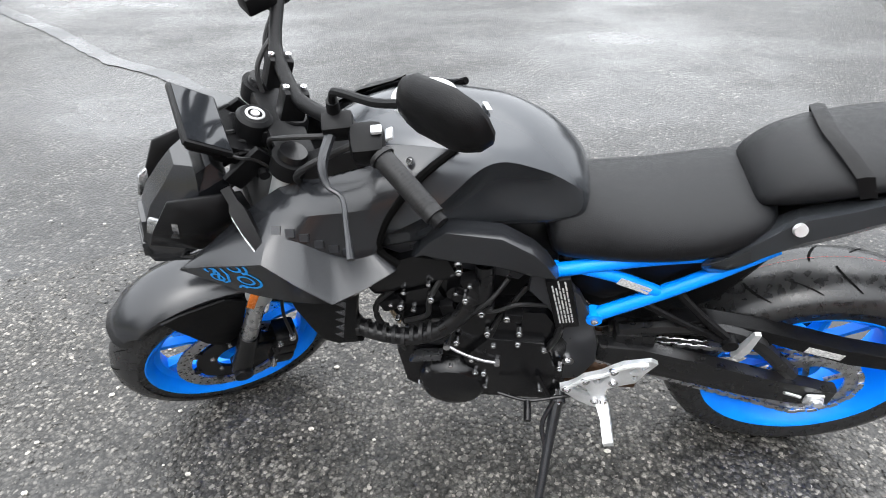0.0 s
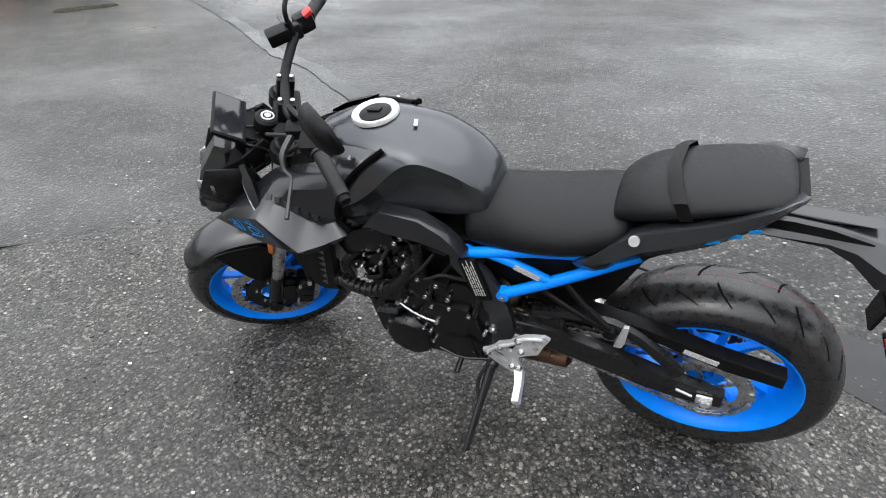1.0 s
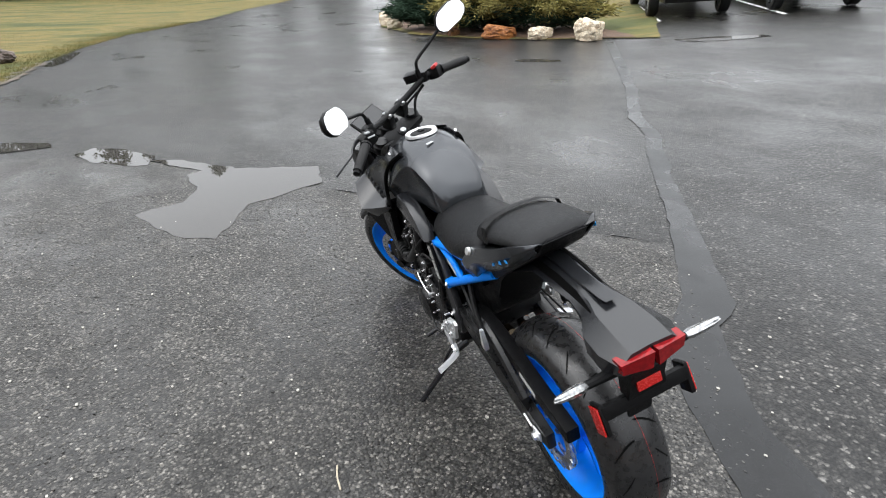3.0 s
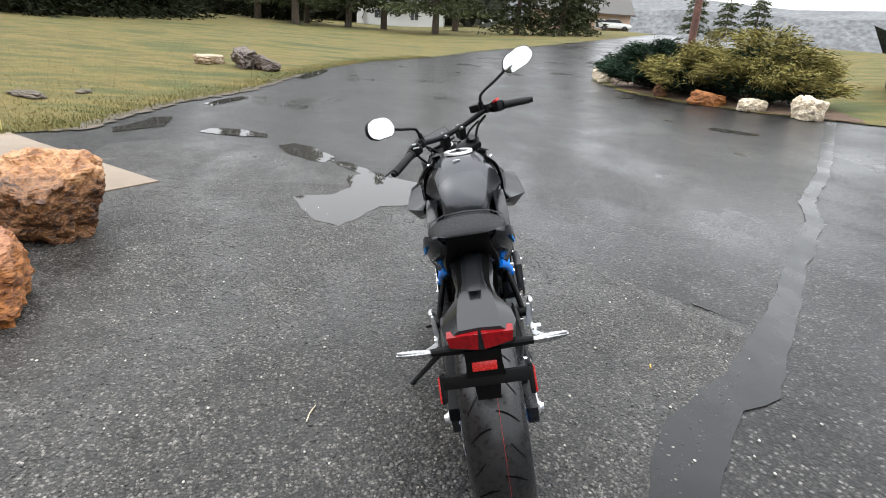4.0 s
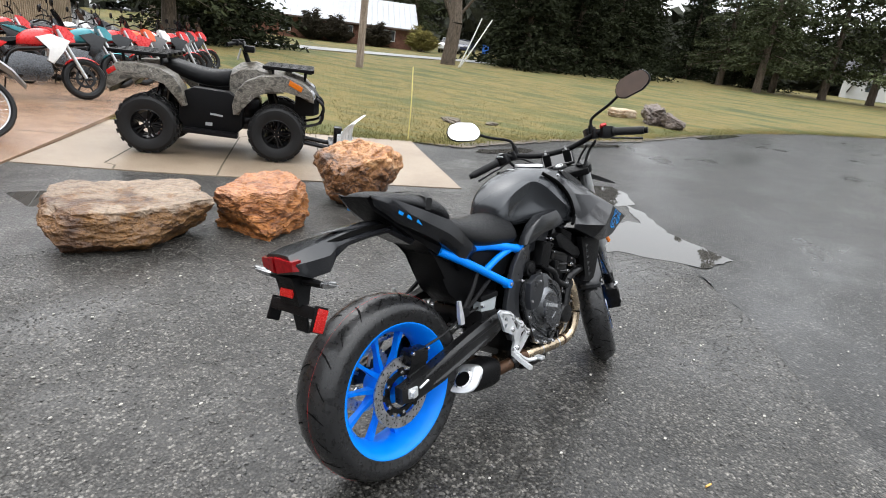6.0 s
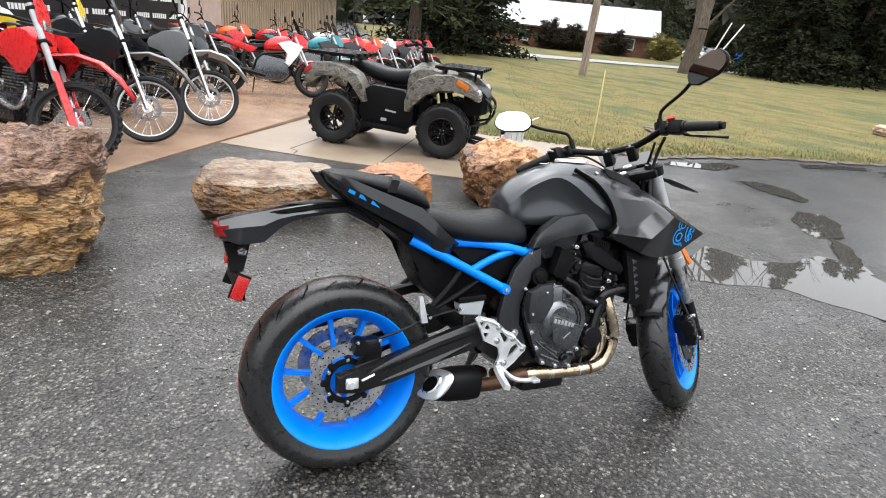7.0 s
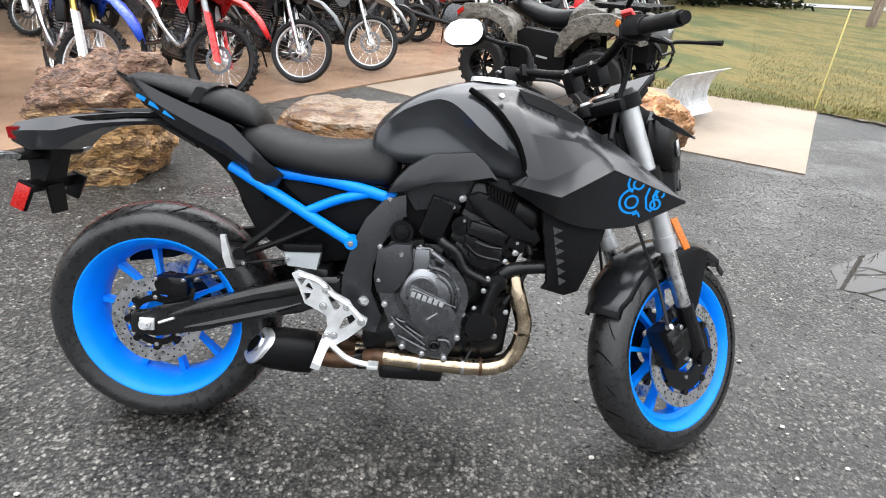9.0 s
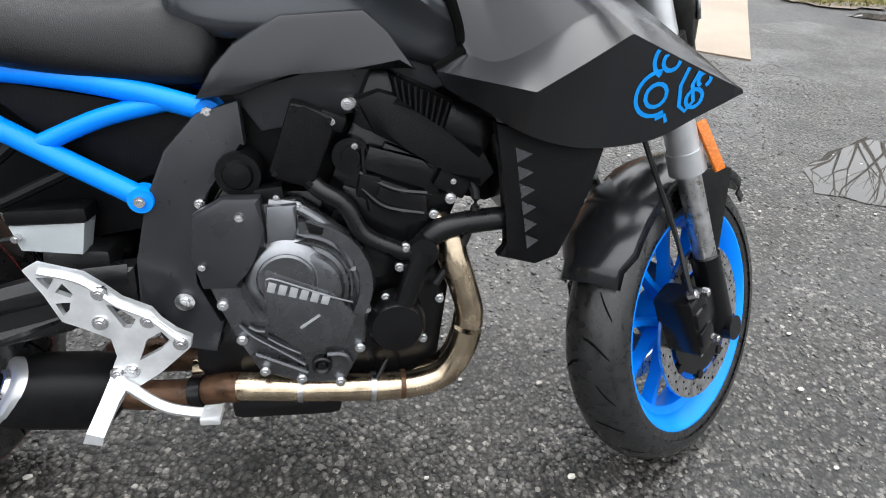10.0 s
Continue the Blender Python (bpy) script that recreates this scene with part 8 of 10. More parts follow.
    loft(bm, [[(0.85, y, z) for y, z in ((-0.30, 0.50), (-0.33, 0.80), (0.33, 0.80), (0.30, 0.50))], [(1.06, y, z) for y, z in ((-0.26, 0.52), (-0.30, 0.76), (0.30, 0.76), (0.26, 0.52))], [(1.12, y, z) for y, z in ((-0.20, 0.54), (-0.22, 0.70), (0.22, 0.70), (0.20, 0.54))]])
    part("nose", bm, M_PLASTIC, q, "black plastic nose")
    bm = bmesh.new()
    for y in (-0.24, 0.24):
        tube(bm, [(0.95, y, 0.38), (1.14, y, 0.45), (1.17, y, 0.62), (1.08, y, 0.70)], 0.016, 8)
    for z, x in ((0.45, 1.145), (0.60, 1.172)):
        rod(bm, (x, -0.30, z), (x, 0.30, z), 0.015, None, 8)
    part("bumper", bm, M_ENGINE, q, "black tubular bumper")
    # racks
    for x0, x1, z, wd in ((-1.02, -0.45, 0.955, 0.50), (0.50, 1.05, 0.945, 0.46)):
        bm = bmesh.new()
        for k in range(3):
            box(bm, (x0 + 0.06 + (x1 - x0 - 0.12) * k / 2, 0, z - 0.012), (0.07, wd * 1.8, 0.028), None, 0.006)
        for sx in (x0 + 0.1, x1 - 0.1):
            for y in (-wd * 0.6, wd * 0.6):
                rod(bm, (sx, y, z - 0.10), (sx, y, z), 0.014, None, 8)
        rk_ = part("rack", bm, M_PLASTIC, q, "black plastic cargo rack")
        for k in range(5):
            part("slat", box(bmesh.new(), ((x0 + x1) / 2, (-wd + 2 * wd * k / 4) * 0.9, z), (x1 - x0, 0.09, 0.03), None, 0.008), M_PLASTIC, rk_)
    # bars
    bm = bmesh.new()
    rod(bm, (0.33, 0, 0.90), (0.26, 0, 1.06), 0.03, 0.025, 10)
    tube(bm, [(0.14, -0.38, 1.10), (0.24, -0.20, 1.12), (0.27, 0, 1.07), (0.24, 0.20, 1.12), (0.14, 0.38, 1.10)], 0.013, 8)
    for s in SIDES:
        rod(bm, (0.17, s * 0.30, 1.11), (0.13, s * 0.40, 1.10), 0.018, None, 10)
        box(bm, (0.20, s * 0.25, 1.12), (0.07, 0.06, 0.05), None, 0.01)
    box(bm, (0.32, 0, 1.07), (0.12, 0.16, 0.06), None, 0.02)
    hb = part("handlebar", bm, M_PLASTIC, q, "black handlebar")
    bm = bmesh.new()
    box(bm, (0, 0, 0), (0.012, 0.09, 0.10), pose(0.22, -0.10, 1.02, 0, 20, 0))
    part("price_tag", bm, M_STICKER, hb, "white hanging price card")
    # plough
    bm = bmesh.new()
    for y in (-0.14, 0.14):
        rod(bm, (0.55, y, 0.24), (1.40, y * 1.3, 0.13), 0.028, None, 8)
    box(bm, (1.30, 0, 0.16), (0.10, 0.55, 0.09), None, 0.012)
    box(bm, (1.36, 0, 0.28), (0.10, 0.16, 0.20), None, 0.015)
    part("plough_frame", bm, M_ENGINE, q, "black plough push frame")
    bm = bmesh.new()
    prof = [(1.56, 0.05), (1.49, 0.12), (1.455, 0.22), (1.465, 0.33), (1.51, 0.43), (1.59, 0.49), (1.62, 0.50)]
    tw = [(x + 0.012, z - 0.003) for x, z in prof]
    rings = []
    for y in (-0.46, 0.46):
        rings.append([(x + 0.16 * (y / 0.72), y, z) for x, z in prof + tw[::-1]])
    loft(bm, rings)
    part("plough_blade", bm, M_GALV, q, "curved scuffed white steel plough blade")
    bm = bmesh.new()
    for k, y in enumerate((-0.36, -0.12, 0.12, 0.36)):
        box(bm, (1.45 + 0.16 * y / 0.72, y, 0.22), (0.06, 0.016, 0.26), None, 0.003)
    part("blade_rib", bm, M_GALV, q)["kind"] = "stuff"
    # the upper bodywork stands tall over the wheels
    for ob in q.children_recursive:
        if ob.type == "MESH":
            for v in ob.data.vertices:
                if v.co.z > 0.60:
                    v.co.z += 0.22 * (v.co.z - 0.60)
    return q


quad_bike(pose(-1.83, -4.00, -0.019, 0, 0, 138.6))
# ---- parked trail bikes ----
M_PBLUE = mat("gloss_blue_plastic", (0.012, 0.055, 0.42), 0.28, scale=30, var=0.08)
M_PRED = mat("gloss_red_plastic", (0.60, 0.018, 0.02), 0.28, scale=30, var=0.08)
M_PWHITE = mat("gloss_white_plastic", (0.72, 0.72, 0.71), 0.3, scale=30, var=0.05)
M_PYELLOW = mat("gloss_yellow_plastic", (0.70, 0.50, 0.02), 0.3, scale=30, var=0.08)
M_PGREY = mat("grey_plastic", (0.13, 0.135, 0.14), 0.35, scale=30, var=0.1)
M_PSILVER = mat("silver_paint", (0.42, 0.43, 0.44), 0.3, 0.6, scale=30, var=0.08)
M_PTEAL = mat("teal_plastic", (0.03, 0.22, 0.26), 0.3, scale=30, var=0.08)
M_PORANGE = mat("orange_red_plastic", (0.66, 0.10, 0.02), 0.3, scale=30, var=0.08)
M_GOLD = mat("gold_fork", (0.62, 0.42, 0.10), 0.3, 0.85, scale=20, var=0.1)
M_SPOKE = mat("polished_spoke", (0.70, 0.70, 0.70), 0.25, 0.9)


def spoke_wheel(parent, c, r, w, rim_mat, hub_mat, knobs, steer, spokes=18):
    def fin(name, bm, mt, par, lab=""):
        if steer is not None:
            bmesh.ops.transform(bm, matrix=steer, verts=bm.verts)
        return part(name, bm, mt, par, lab)
    ax = c @ pose(0, 0, 0, 90, 0, 0)
    ri = r - 0.055
    bm = bmesh.new()
    lathe(bm, [(ri - 0.005, -w * 0.28), (ri + 0.012, -w * 0.45), (r - 0.018, -w * 0.48), (r - 0.008, -w * 0.28), (r - 0.005, 0), (r - 0.008, w * 0.28), (r - 0.018, w * 0.48), (ri + 0.012, w * 0.45), (ri - 0.005, w * 0.28)], ax, 40, closed=True)
    ty = fin("tyre", bm, M_RUBBER, parent, "knobbly black tyre" if knobs else "black tyre")
    if knobs:
        bm = bmesh.new()
        knobby(bm, c, r - 0.004, w * 0.95, 34, 3, 0.026, w * 0.24, 0.016)
        fin("tread_knob", bm, M_RUBBER, ty)["kind"] = "stuff"
    bm = bmesh.new()
    lathe(bm, [(ri, -w * 0.27), (ri - 0.016, -w * 0.20), (ri - 0.018, w * 0.20), (ri, w * 0.27), (ri + 0.006, w * 0.27), (ri + 0.006, -w * 0.27)], ax, 40, closed=True)
    fin("rim", bm, rim_mat, ty)
    bm = bmesh.new()
    lathe(bm, [(0.012, -0.055), (0.045, -0.055), (0.04, -0.03), (0.028, 0), (0.04, 0.03), (0.045, 0.055), (0.012, 0.055)], ax, 20, closed=True)
    fin("hub", bm, hub_mat, ty)
    bm = bmesh.new()
    for k in range(spokes):
        for e in (-1, 1):
            a0 = 2 * math.pi * (k + 0.25 * e) / spokes
            a1 = a0 + (0.42 if k % 2 else -0.42)
            rod(bm, c @ Vector((0.042 * math.cos(a1), e * 0.045, 0.042 * math.sin(a1))), c @ Vector(((ri - 0.014) * math.cos(a0), e * 0.006, (ri - 0.014) * math.sin(a0))), 0.0022, None, 4)
    fin("spoke", bm, M_SPOKE, ty, "thin bright wire spokes")["kind"] = "stuff"
    bm = bmesh.new()
    lathe(bm, [(0.095, 0.050), (0.125, 0.050), (0.125, 0.054), (0.095, 0.054)], ax, 32, closed=True)
    fin("brake_disc", bm, M_COVER, ty)
    return ty


def trail_bike(label, m, body, fender, fork_top, fork_low, seat_mat, mask=None, r=0.345, knobs=True, high=True, rim=M_STEEL, lamp=False, steer=-12, group="trail bikes parked on the forecourt", scale=1.0):
    """x forward, y left; the origin lies under the rear axle."""
    b = thing("trail_bike", label, "motorcycle", m, group)
    wb, rr = 1.42, r - 0.03
    zf = r
    rk = pose(wb + 0.11, 0, 0, 0, -27, 0)
    st = rk @ pose(0, 0, 0, 0, 0, steer) @ rk.inverted()
    spoke_wheel(b, pose(0, 0, rr), rr, 0.11, rim, M_ALLOY, knobs, None)
    spoke_wheel(b, pose(wb, 0, zf), r, 0.088, rim, M_ALLOY, knobs, st)
    u = Vector((-math.sin(radians(27)), 0, math.cos(radians(27))))
    f = Vector((wb, 0, zf)) - Vector((0.0, 0, 0))

    def spart(name, bm, mt, par=b, lab="", smooth=35):
        bmesh.ops.transform(bm, matrix=st, verts=bm.verts)
        return part(name, bm, mt, par, lab, smooth)
    for s in SIDES:
        y = Vector((0, s * 0.095, 0))
        ft = spart("fork_tube", rod(bmesh.new(), f + u * 0.34 + y, f + u * 0.97 + y, 0.026, None, 14), fork_top, b, "long fork leg")
        bm = rod(bmesh.new(), f - u * 0.02 + y, f + u * 0.36 + y, 0.021, None, 12)
        spart("fork_slider", bm, M_STEEL, ft)
        if fork_low is not None:
            bm = loft(bmesh.new(), [[f + u * k + y + Vector((dx, s * dy, 0)) for dx, dy in ((0.040 * w, -0.018), (0.046 * w, 0.022), (-0.005, 0.036), (-0.025, 0.0))] for k, w in ((-0.03, 0.9), (0.12, 1.1), (0.42, 0.9))])
            spart("fork_guard", bm, fork_low, ft, "plastic fork guard")
    bm = bmesh.new()
    for k in (0.66, 0.93):
        box(bm, (0, 0, 0), (0.07, 0.25, 0.03), Matrix.Translation(f + u * k) @ pose(0, 0, 0, 0, -27, 0), 0.008)
    spart("fork_clamp", bm, M_PLASTIC)
    top = f + u * 1.02
    bm = tube(bmesh.new(), [top + Vector((-0.14, -0.39, 0.09)), top + Vector((-0.07, -0.20, 0.10)), top + Vector((-0.02, -0.06, 0.03)), top + Vector((-0.02, 0.06, 0.03)), top + Vector((-0.07, 0.20, 0.10)), top + Vector((-0.14, 0.39, 0.09))], 0.012, 8)
    for s in SIDES:
        rod(bm, top + Vector((-0.11, s * 0.28, 0.097)), top + Vector((-0.145, s * 0.41, 0.088)), 0.017, None, 10)
        tube(bm, [top + Vector((-0.06, s * 0.22, 0.10)), top + Vector((-0.05, s * 0.30, 0.085)), top + Vector((-0.07, s * 0.37, 0.07))], 0.006, 6)
    spart("handlebar", bm, M_PLASTIC, b, "black handlebar with grips")
    # front fender
    bm = bmesh.new()
    zb = zf + r + (0.20 if high else 0.035)
    pts = [(-0.34, -0.13), (-0.18, -0.01), (0.0, 0.035), (0.18, 0.01), (0.34, -0.09), (0.46, -0.22)] if high else [(-0.22, -0.10), (-0.1, -0.02), (0.0, 0.0), (0.12, -0.02), (0.22, -0.09), (0.27, -0.15)]
    wd = [0.07, 0.10, 0.115, 0.11, 0.085, 0.035]
    surface_strip(bm, [[(wb - (0.06 if high else 0.0) + x, k * w, zb + z - abs(k) ** 2 * 0.045) for k in (-1, -0.72, -0.4, 0, 0.4, 0.72, 1)] for (x, z), w in zip(pts, wd)])
    fo = spart("front_fender", bm, fender, b, "pointed plastic front fender")
    md = fo.modifiers.new("thick", "SOLIDIFY")
    md.thickness = 0.006
    # mask or lamp
    mk = top + Vector((0.05, 0, -0.10))
    if lamp:
        bm = bmesh.new()
        lathe(bm, [(0.001, 0.075), (0.05, 0.07), (0.075, 0.05), (0.085, 0.0), (0.08, -0.01), (0.001, -0.015)], Matrix.Translation(mk + Vector((0.07, 0, -0.06))) @ pose(0, 0, 0, 0, -90, 0), 24)
        la = spart("headlight", bm, M_PLASTIC, b, "round headlight")
        bm = lathe(bmesh.new(), [(0.001, 0.018), (0.04, 0.016), (0.072, 0.006)], Matrix.Translation(mk + Vector((0.075, 0, -0.06))) @ pose(0, 0, 0, 0, 90, 0), 24)
        spart("headlight_lens", bm, M_CLEAR, la)
    else:
        bm = loft(bmesh.new(), [[mk + Vector((x, k * w, z)) for k in (-1, -0.5, 0.5, 1)] + [mk + Vector((x - 0.02, k * w, z)) for k in (1, 0.5, -0.5, -1)] for x, w, z in ((-0.05, 0.07, 0.20), (0.02, 0.125, 0.08), (0.08, 0.115, -0.08), (0.11, 0.06, -0.20))])
        ma = spart("front_mask", bm, mask or body, b, "plastic headlight mask", 25)
        bm = box(bmesh.new(), (0, 0, 0), (0.03, 0.15, 0.085), Matrix.Translation(mk + Vector((0.085, 0, -0.085))) @ pose(0, 0, 0, 0, -20, 0), 0.012)
        spart("headlight_lens", bm, M_CLEAR, ma, "small clear headlight")
    # frame, engine
    bm = bmesh.new()
    hd = f + u * 0.70
    for s in SIDES:
        tube(bm, [hd, (0.95, s * 0.10, 0.78), (0.55, s * 0.13, 0.72), (0.42, s * 0.13, 0.42)], 0.018, 8)
        tube(bm, [hd, (1.08, s * 0.08, 0.50), (0.98, s * 0.10, 0.30), (0.45, s * 0.12, 0.30)], 0.016, 8)
        tube(bm, [(0.60, s * 0.12, 0.72), (0.2, s * 0.11, 0.86), (-0.15, s * 0.06, 0.93)], 0.012, 8)
        tube(bm, [(0.48, s * 0.10, 0.40), (0.2, s * 0.09, 0.345), (-0.04, s * 0.085, rr)], 0.022, 8)
    part("frame", bm, M_ENGINE if fork_top is not M_GOLD else M_STEEL, b, "tubular frame and swingarm")
    bm = bmesh.new()
    box(bm, (0.70, 0, 0.40), (0.42, 0.26, 0.24), None, 0.04)
    box(bm, (0, 0, 0), (0.17, 0.17, 0.28), pose(0.82, 0, 0.60, 0, 12, 0), 0.02)
    for s in SIDES:
        lathe(bm, [(0.001, 0.03), (0.07, 0.03), (0.085, 0)], pose(0.62, s * 0.13, 0.40, -s * 90, 0, 0), 20)
    en = part("engine", bm, M_COVER, b, "single-cylinder engine")
    for s in SIDES:
        part("radiator", box(bmesh.new(), (0, 0, 0), (0.045, 0.12, 0.26), pose(1.13, s * 0.095, 0.76, 0, -14, 0), 0.01), M_ENGINE, b, "black radiator")
    part("inner_body", box(bmesh.new(), (0, 0, 0), (0.55, 0.15, 0.26), pose(0.62, 0, 0.74, 0, -6, 0), 0.03), M_PLASTIC, b, "black air box and under-seat body")
    part("skid_plate", loft(bmesh.new(), [[(x, -w, z), (x, w, z), (x, w, z - 0.03), (x, -w, z - 0.03)] for x, w, z in ((0.50, 0.11, 0.29), (0.90, 0.12, 0.28), (1.03, 0.10, 0.40))]), M_PLASTIC, b, "black skid plate")
    for k in range(7):
        part("cooling_fin", box(bmesh.new(), (0.83 + 0.008 * k, 0, 0.56 + 0.025 * k), (0.21, 0.21, 0.008)), M_STEEL, en)
    bm = tube(bmesh.new(), [(0.92, -0.03, 0.62), (1.02, -0.09, 0.55), (0.95, -0.14, 0.40), (0.60, -0.15, 0.52), (0.30, -0.14, 0.68), (-0.05, -0.14, 0.78)], 0.022, 8, radii=[0.018, 0.018, 0.018, 0.02, 0.045, 0.045])
    part("exhaust", bm, M_STEEL if fork_low is not None else M_ENGINE, b, "upswept exhaust")
    # plastics
    for s in SIDES:
        bm = bmesh.new()
        loft(bm, [[(x, s * y, z + h), (x, s * (y + 0.030), z), (x, s * (y + 0.012), z - h), (x, s * (y - 0.02), z)] for x, y, z, h in ((0.66, 0.10, 0.88, 0.05), (0.85, 0.125, 0.90, 0.11), (1.02, 0.150, 0.86, 0.17), (1.15, 0.170, 0.86, 0.16), (1.26, 0.175, 0.88, 0.07))])
        part("tank_shroud", bm, body, b, "angular plastic tank shroud")
        bm = bmesh.new()
        plate(bm, [(0.48, 0.91), (0.42, 0.70), (0.28, 0.66), (0.0, 0.88), (-0.12, 0.97), (0.10, 0.97)], s * 0.10, s * 0.13, 0.01)
        part("side_cover", bm, mask or body, b, "plastic side cover")
    tankb = [(0.70, [(0, 0.970), (0.07, 0.960), (0.10, 0.910), (0.10, 0.850), (0, 0.830)]), (0.85, [(0, 1.040), (0.08, 1.025), (0.13, 0.950), (0.12, 0.850), (0, 0.830)]), (1.02, [(0, 1.070), (0.08, 1.050), (0.13, 0.970), (0.12, 0.870), (0, 0.850)]), (1.14, [(0, 1.030), (0.06, 1.020), (0.09, 0.950), (0.08, 0.890), (0, 0.870)])]
    part("fuel_tank", shell(tankb), body, b, "fuel tank", 50)
    se = [(-0.18, [(0, 1.015), (0.05, 1.010), (0.06, 0.990), (0, 0.970)]), (0.1, [(0, 1.000), (0.08, 0.990), (0.095, 0.950), (0, 0.930)]), (0.45, [(0, 0.960), (0.08, 0.950), (0.095, 0.900), (0, 0.870)]), (0.72, [(0, 0.980), (0.06, 0.970), (0.075, 0.920), (0, 0.870)]), (0.86, [(0, 1.055), (0.045, 1.040), (0.05, 0.990), (0, 0.970)])]
    part("seat", shell(se), seat_mat, b, "long narrow vinyl seat", 50)
    bm = bmesh.new()
    surface_strip(bm, [[(x, k * w, z - abs(k) * 0.02) for k in (-1, -0.5, 0, 0.5, 1)] for x, w, z in ((0.05, 0.10, 0.95), (-0.15, 0.09, 1.00), (-0.32, 0.08, 1.00), (-0.48, 0.05, 0.96))])
    rf = part("rear_fender", bm, fender, b, "plastic rear fender")
    md = rf.modifiers.new("thick", "SOLIDIFY")
    md.thickness = 0.006
    bm = box(bmesh.new(), (-0.46, 0, 0.94), (0.04, 0.09, 0.05), None, 0.008)
    part("tail_light", bm, M_RED, b)
    bm = tube(bmesh.new(), [(0.45, 0.14, 0.32), (0.43, 0.22, 0.16), (0.41, 0.29, 0.0)], 0.012, 8)
    box(bm, (0.41, 0.295, 0.004), (0.05, 0.04, 0.008))
    part("side_stand", bm, M_ENGINE, b, "side stand, folded out")
    return b


REST = pose(0, 0, 0, -7, 0, 0)


def parked(fx, fy, head, wb=1.42, dz=0.025):
    """Pose of a bike whose front wheel stands at (fx, fy)."""
    a = radians(head)
    return pose(fx - wb * math.cos(a), fy - wb * math.sin(a), dz, 0, 0, head) @ REST


trail_bike("blue and white trail bike with gold forks and spoked wheels", parked(2.56, -2.52, 124), M_PBLUE, M_PBLUE, M_GOLD, M_PWHITE, M_VINYL, M_PWHITE, 0.345, True, True, M_STEEL, False, 36)
trail_bike("red motocross-style trail bike with bare tan forks", parked(1.66, -2.98, 128), M_PRED, M_PRED, M_CREAM, M_PRED, M_VINYL, M_PRED, 0.345, True, True, M_ENGINE, False, 36)
trail_bike("black dual-sport bike with bright spoked wheels", parked(1.04, -3.90, 132), M_BODY, M_PGREY, M_STEEL, None, M_VINYL, M_BODY, 0.335, False, True, M_PSILVER, False, 36)
trail_bike("silver-grey scrambler with a round headlight", parked(0.30, -4.84, 134), M_PGREY, M_PSILVER, M_STEEL, None, M_VINYL, M_PSILVER, 0.335, False, True, M_PSILVER, True, 36)
trail_bike("red and white trail bike standing farther back", parked(4.95, -6.55, 128), M_PRED, M_PRED, M_PWHITE, M_PWHITE, M_VINYL, M_PWHITE, 0.345, True, True, M_STEEL, False, 36)
trail_bike("yellow and black trail bike in the second row", parked(1.35, -5.55, 132), M_BODY, M_PGREY, M_STEEL, None, M_VINYL, M_PYELLOW, 0.335, True, True, M_PSILVER, False, 36)


trail_bike("red motocross-style trail bike beside the blue one", parked(3.42, -2.08, 124), M_PRED, M_PRED, M_PWHITE, M_PRED, M_VINYL, M_PRED, 0.345, True, True, M_ENGINE, False, 30)


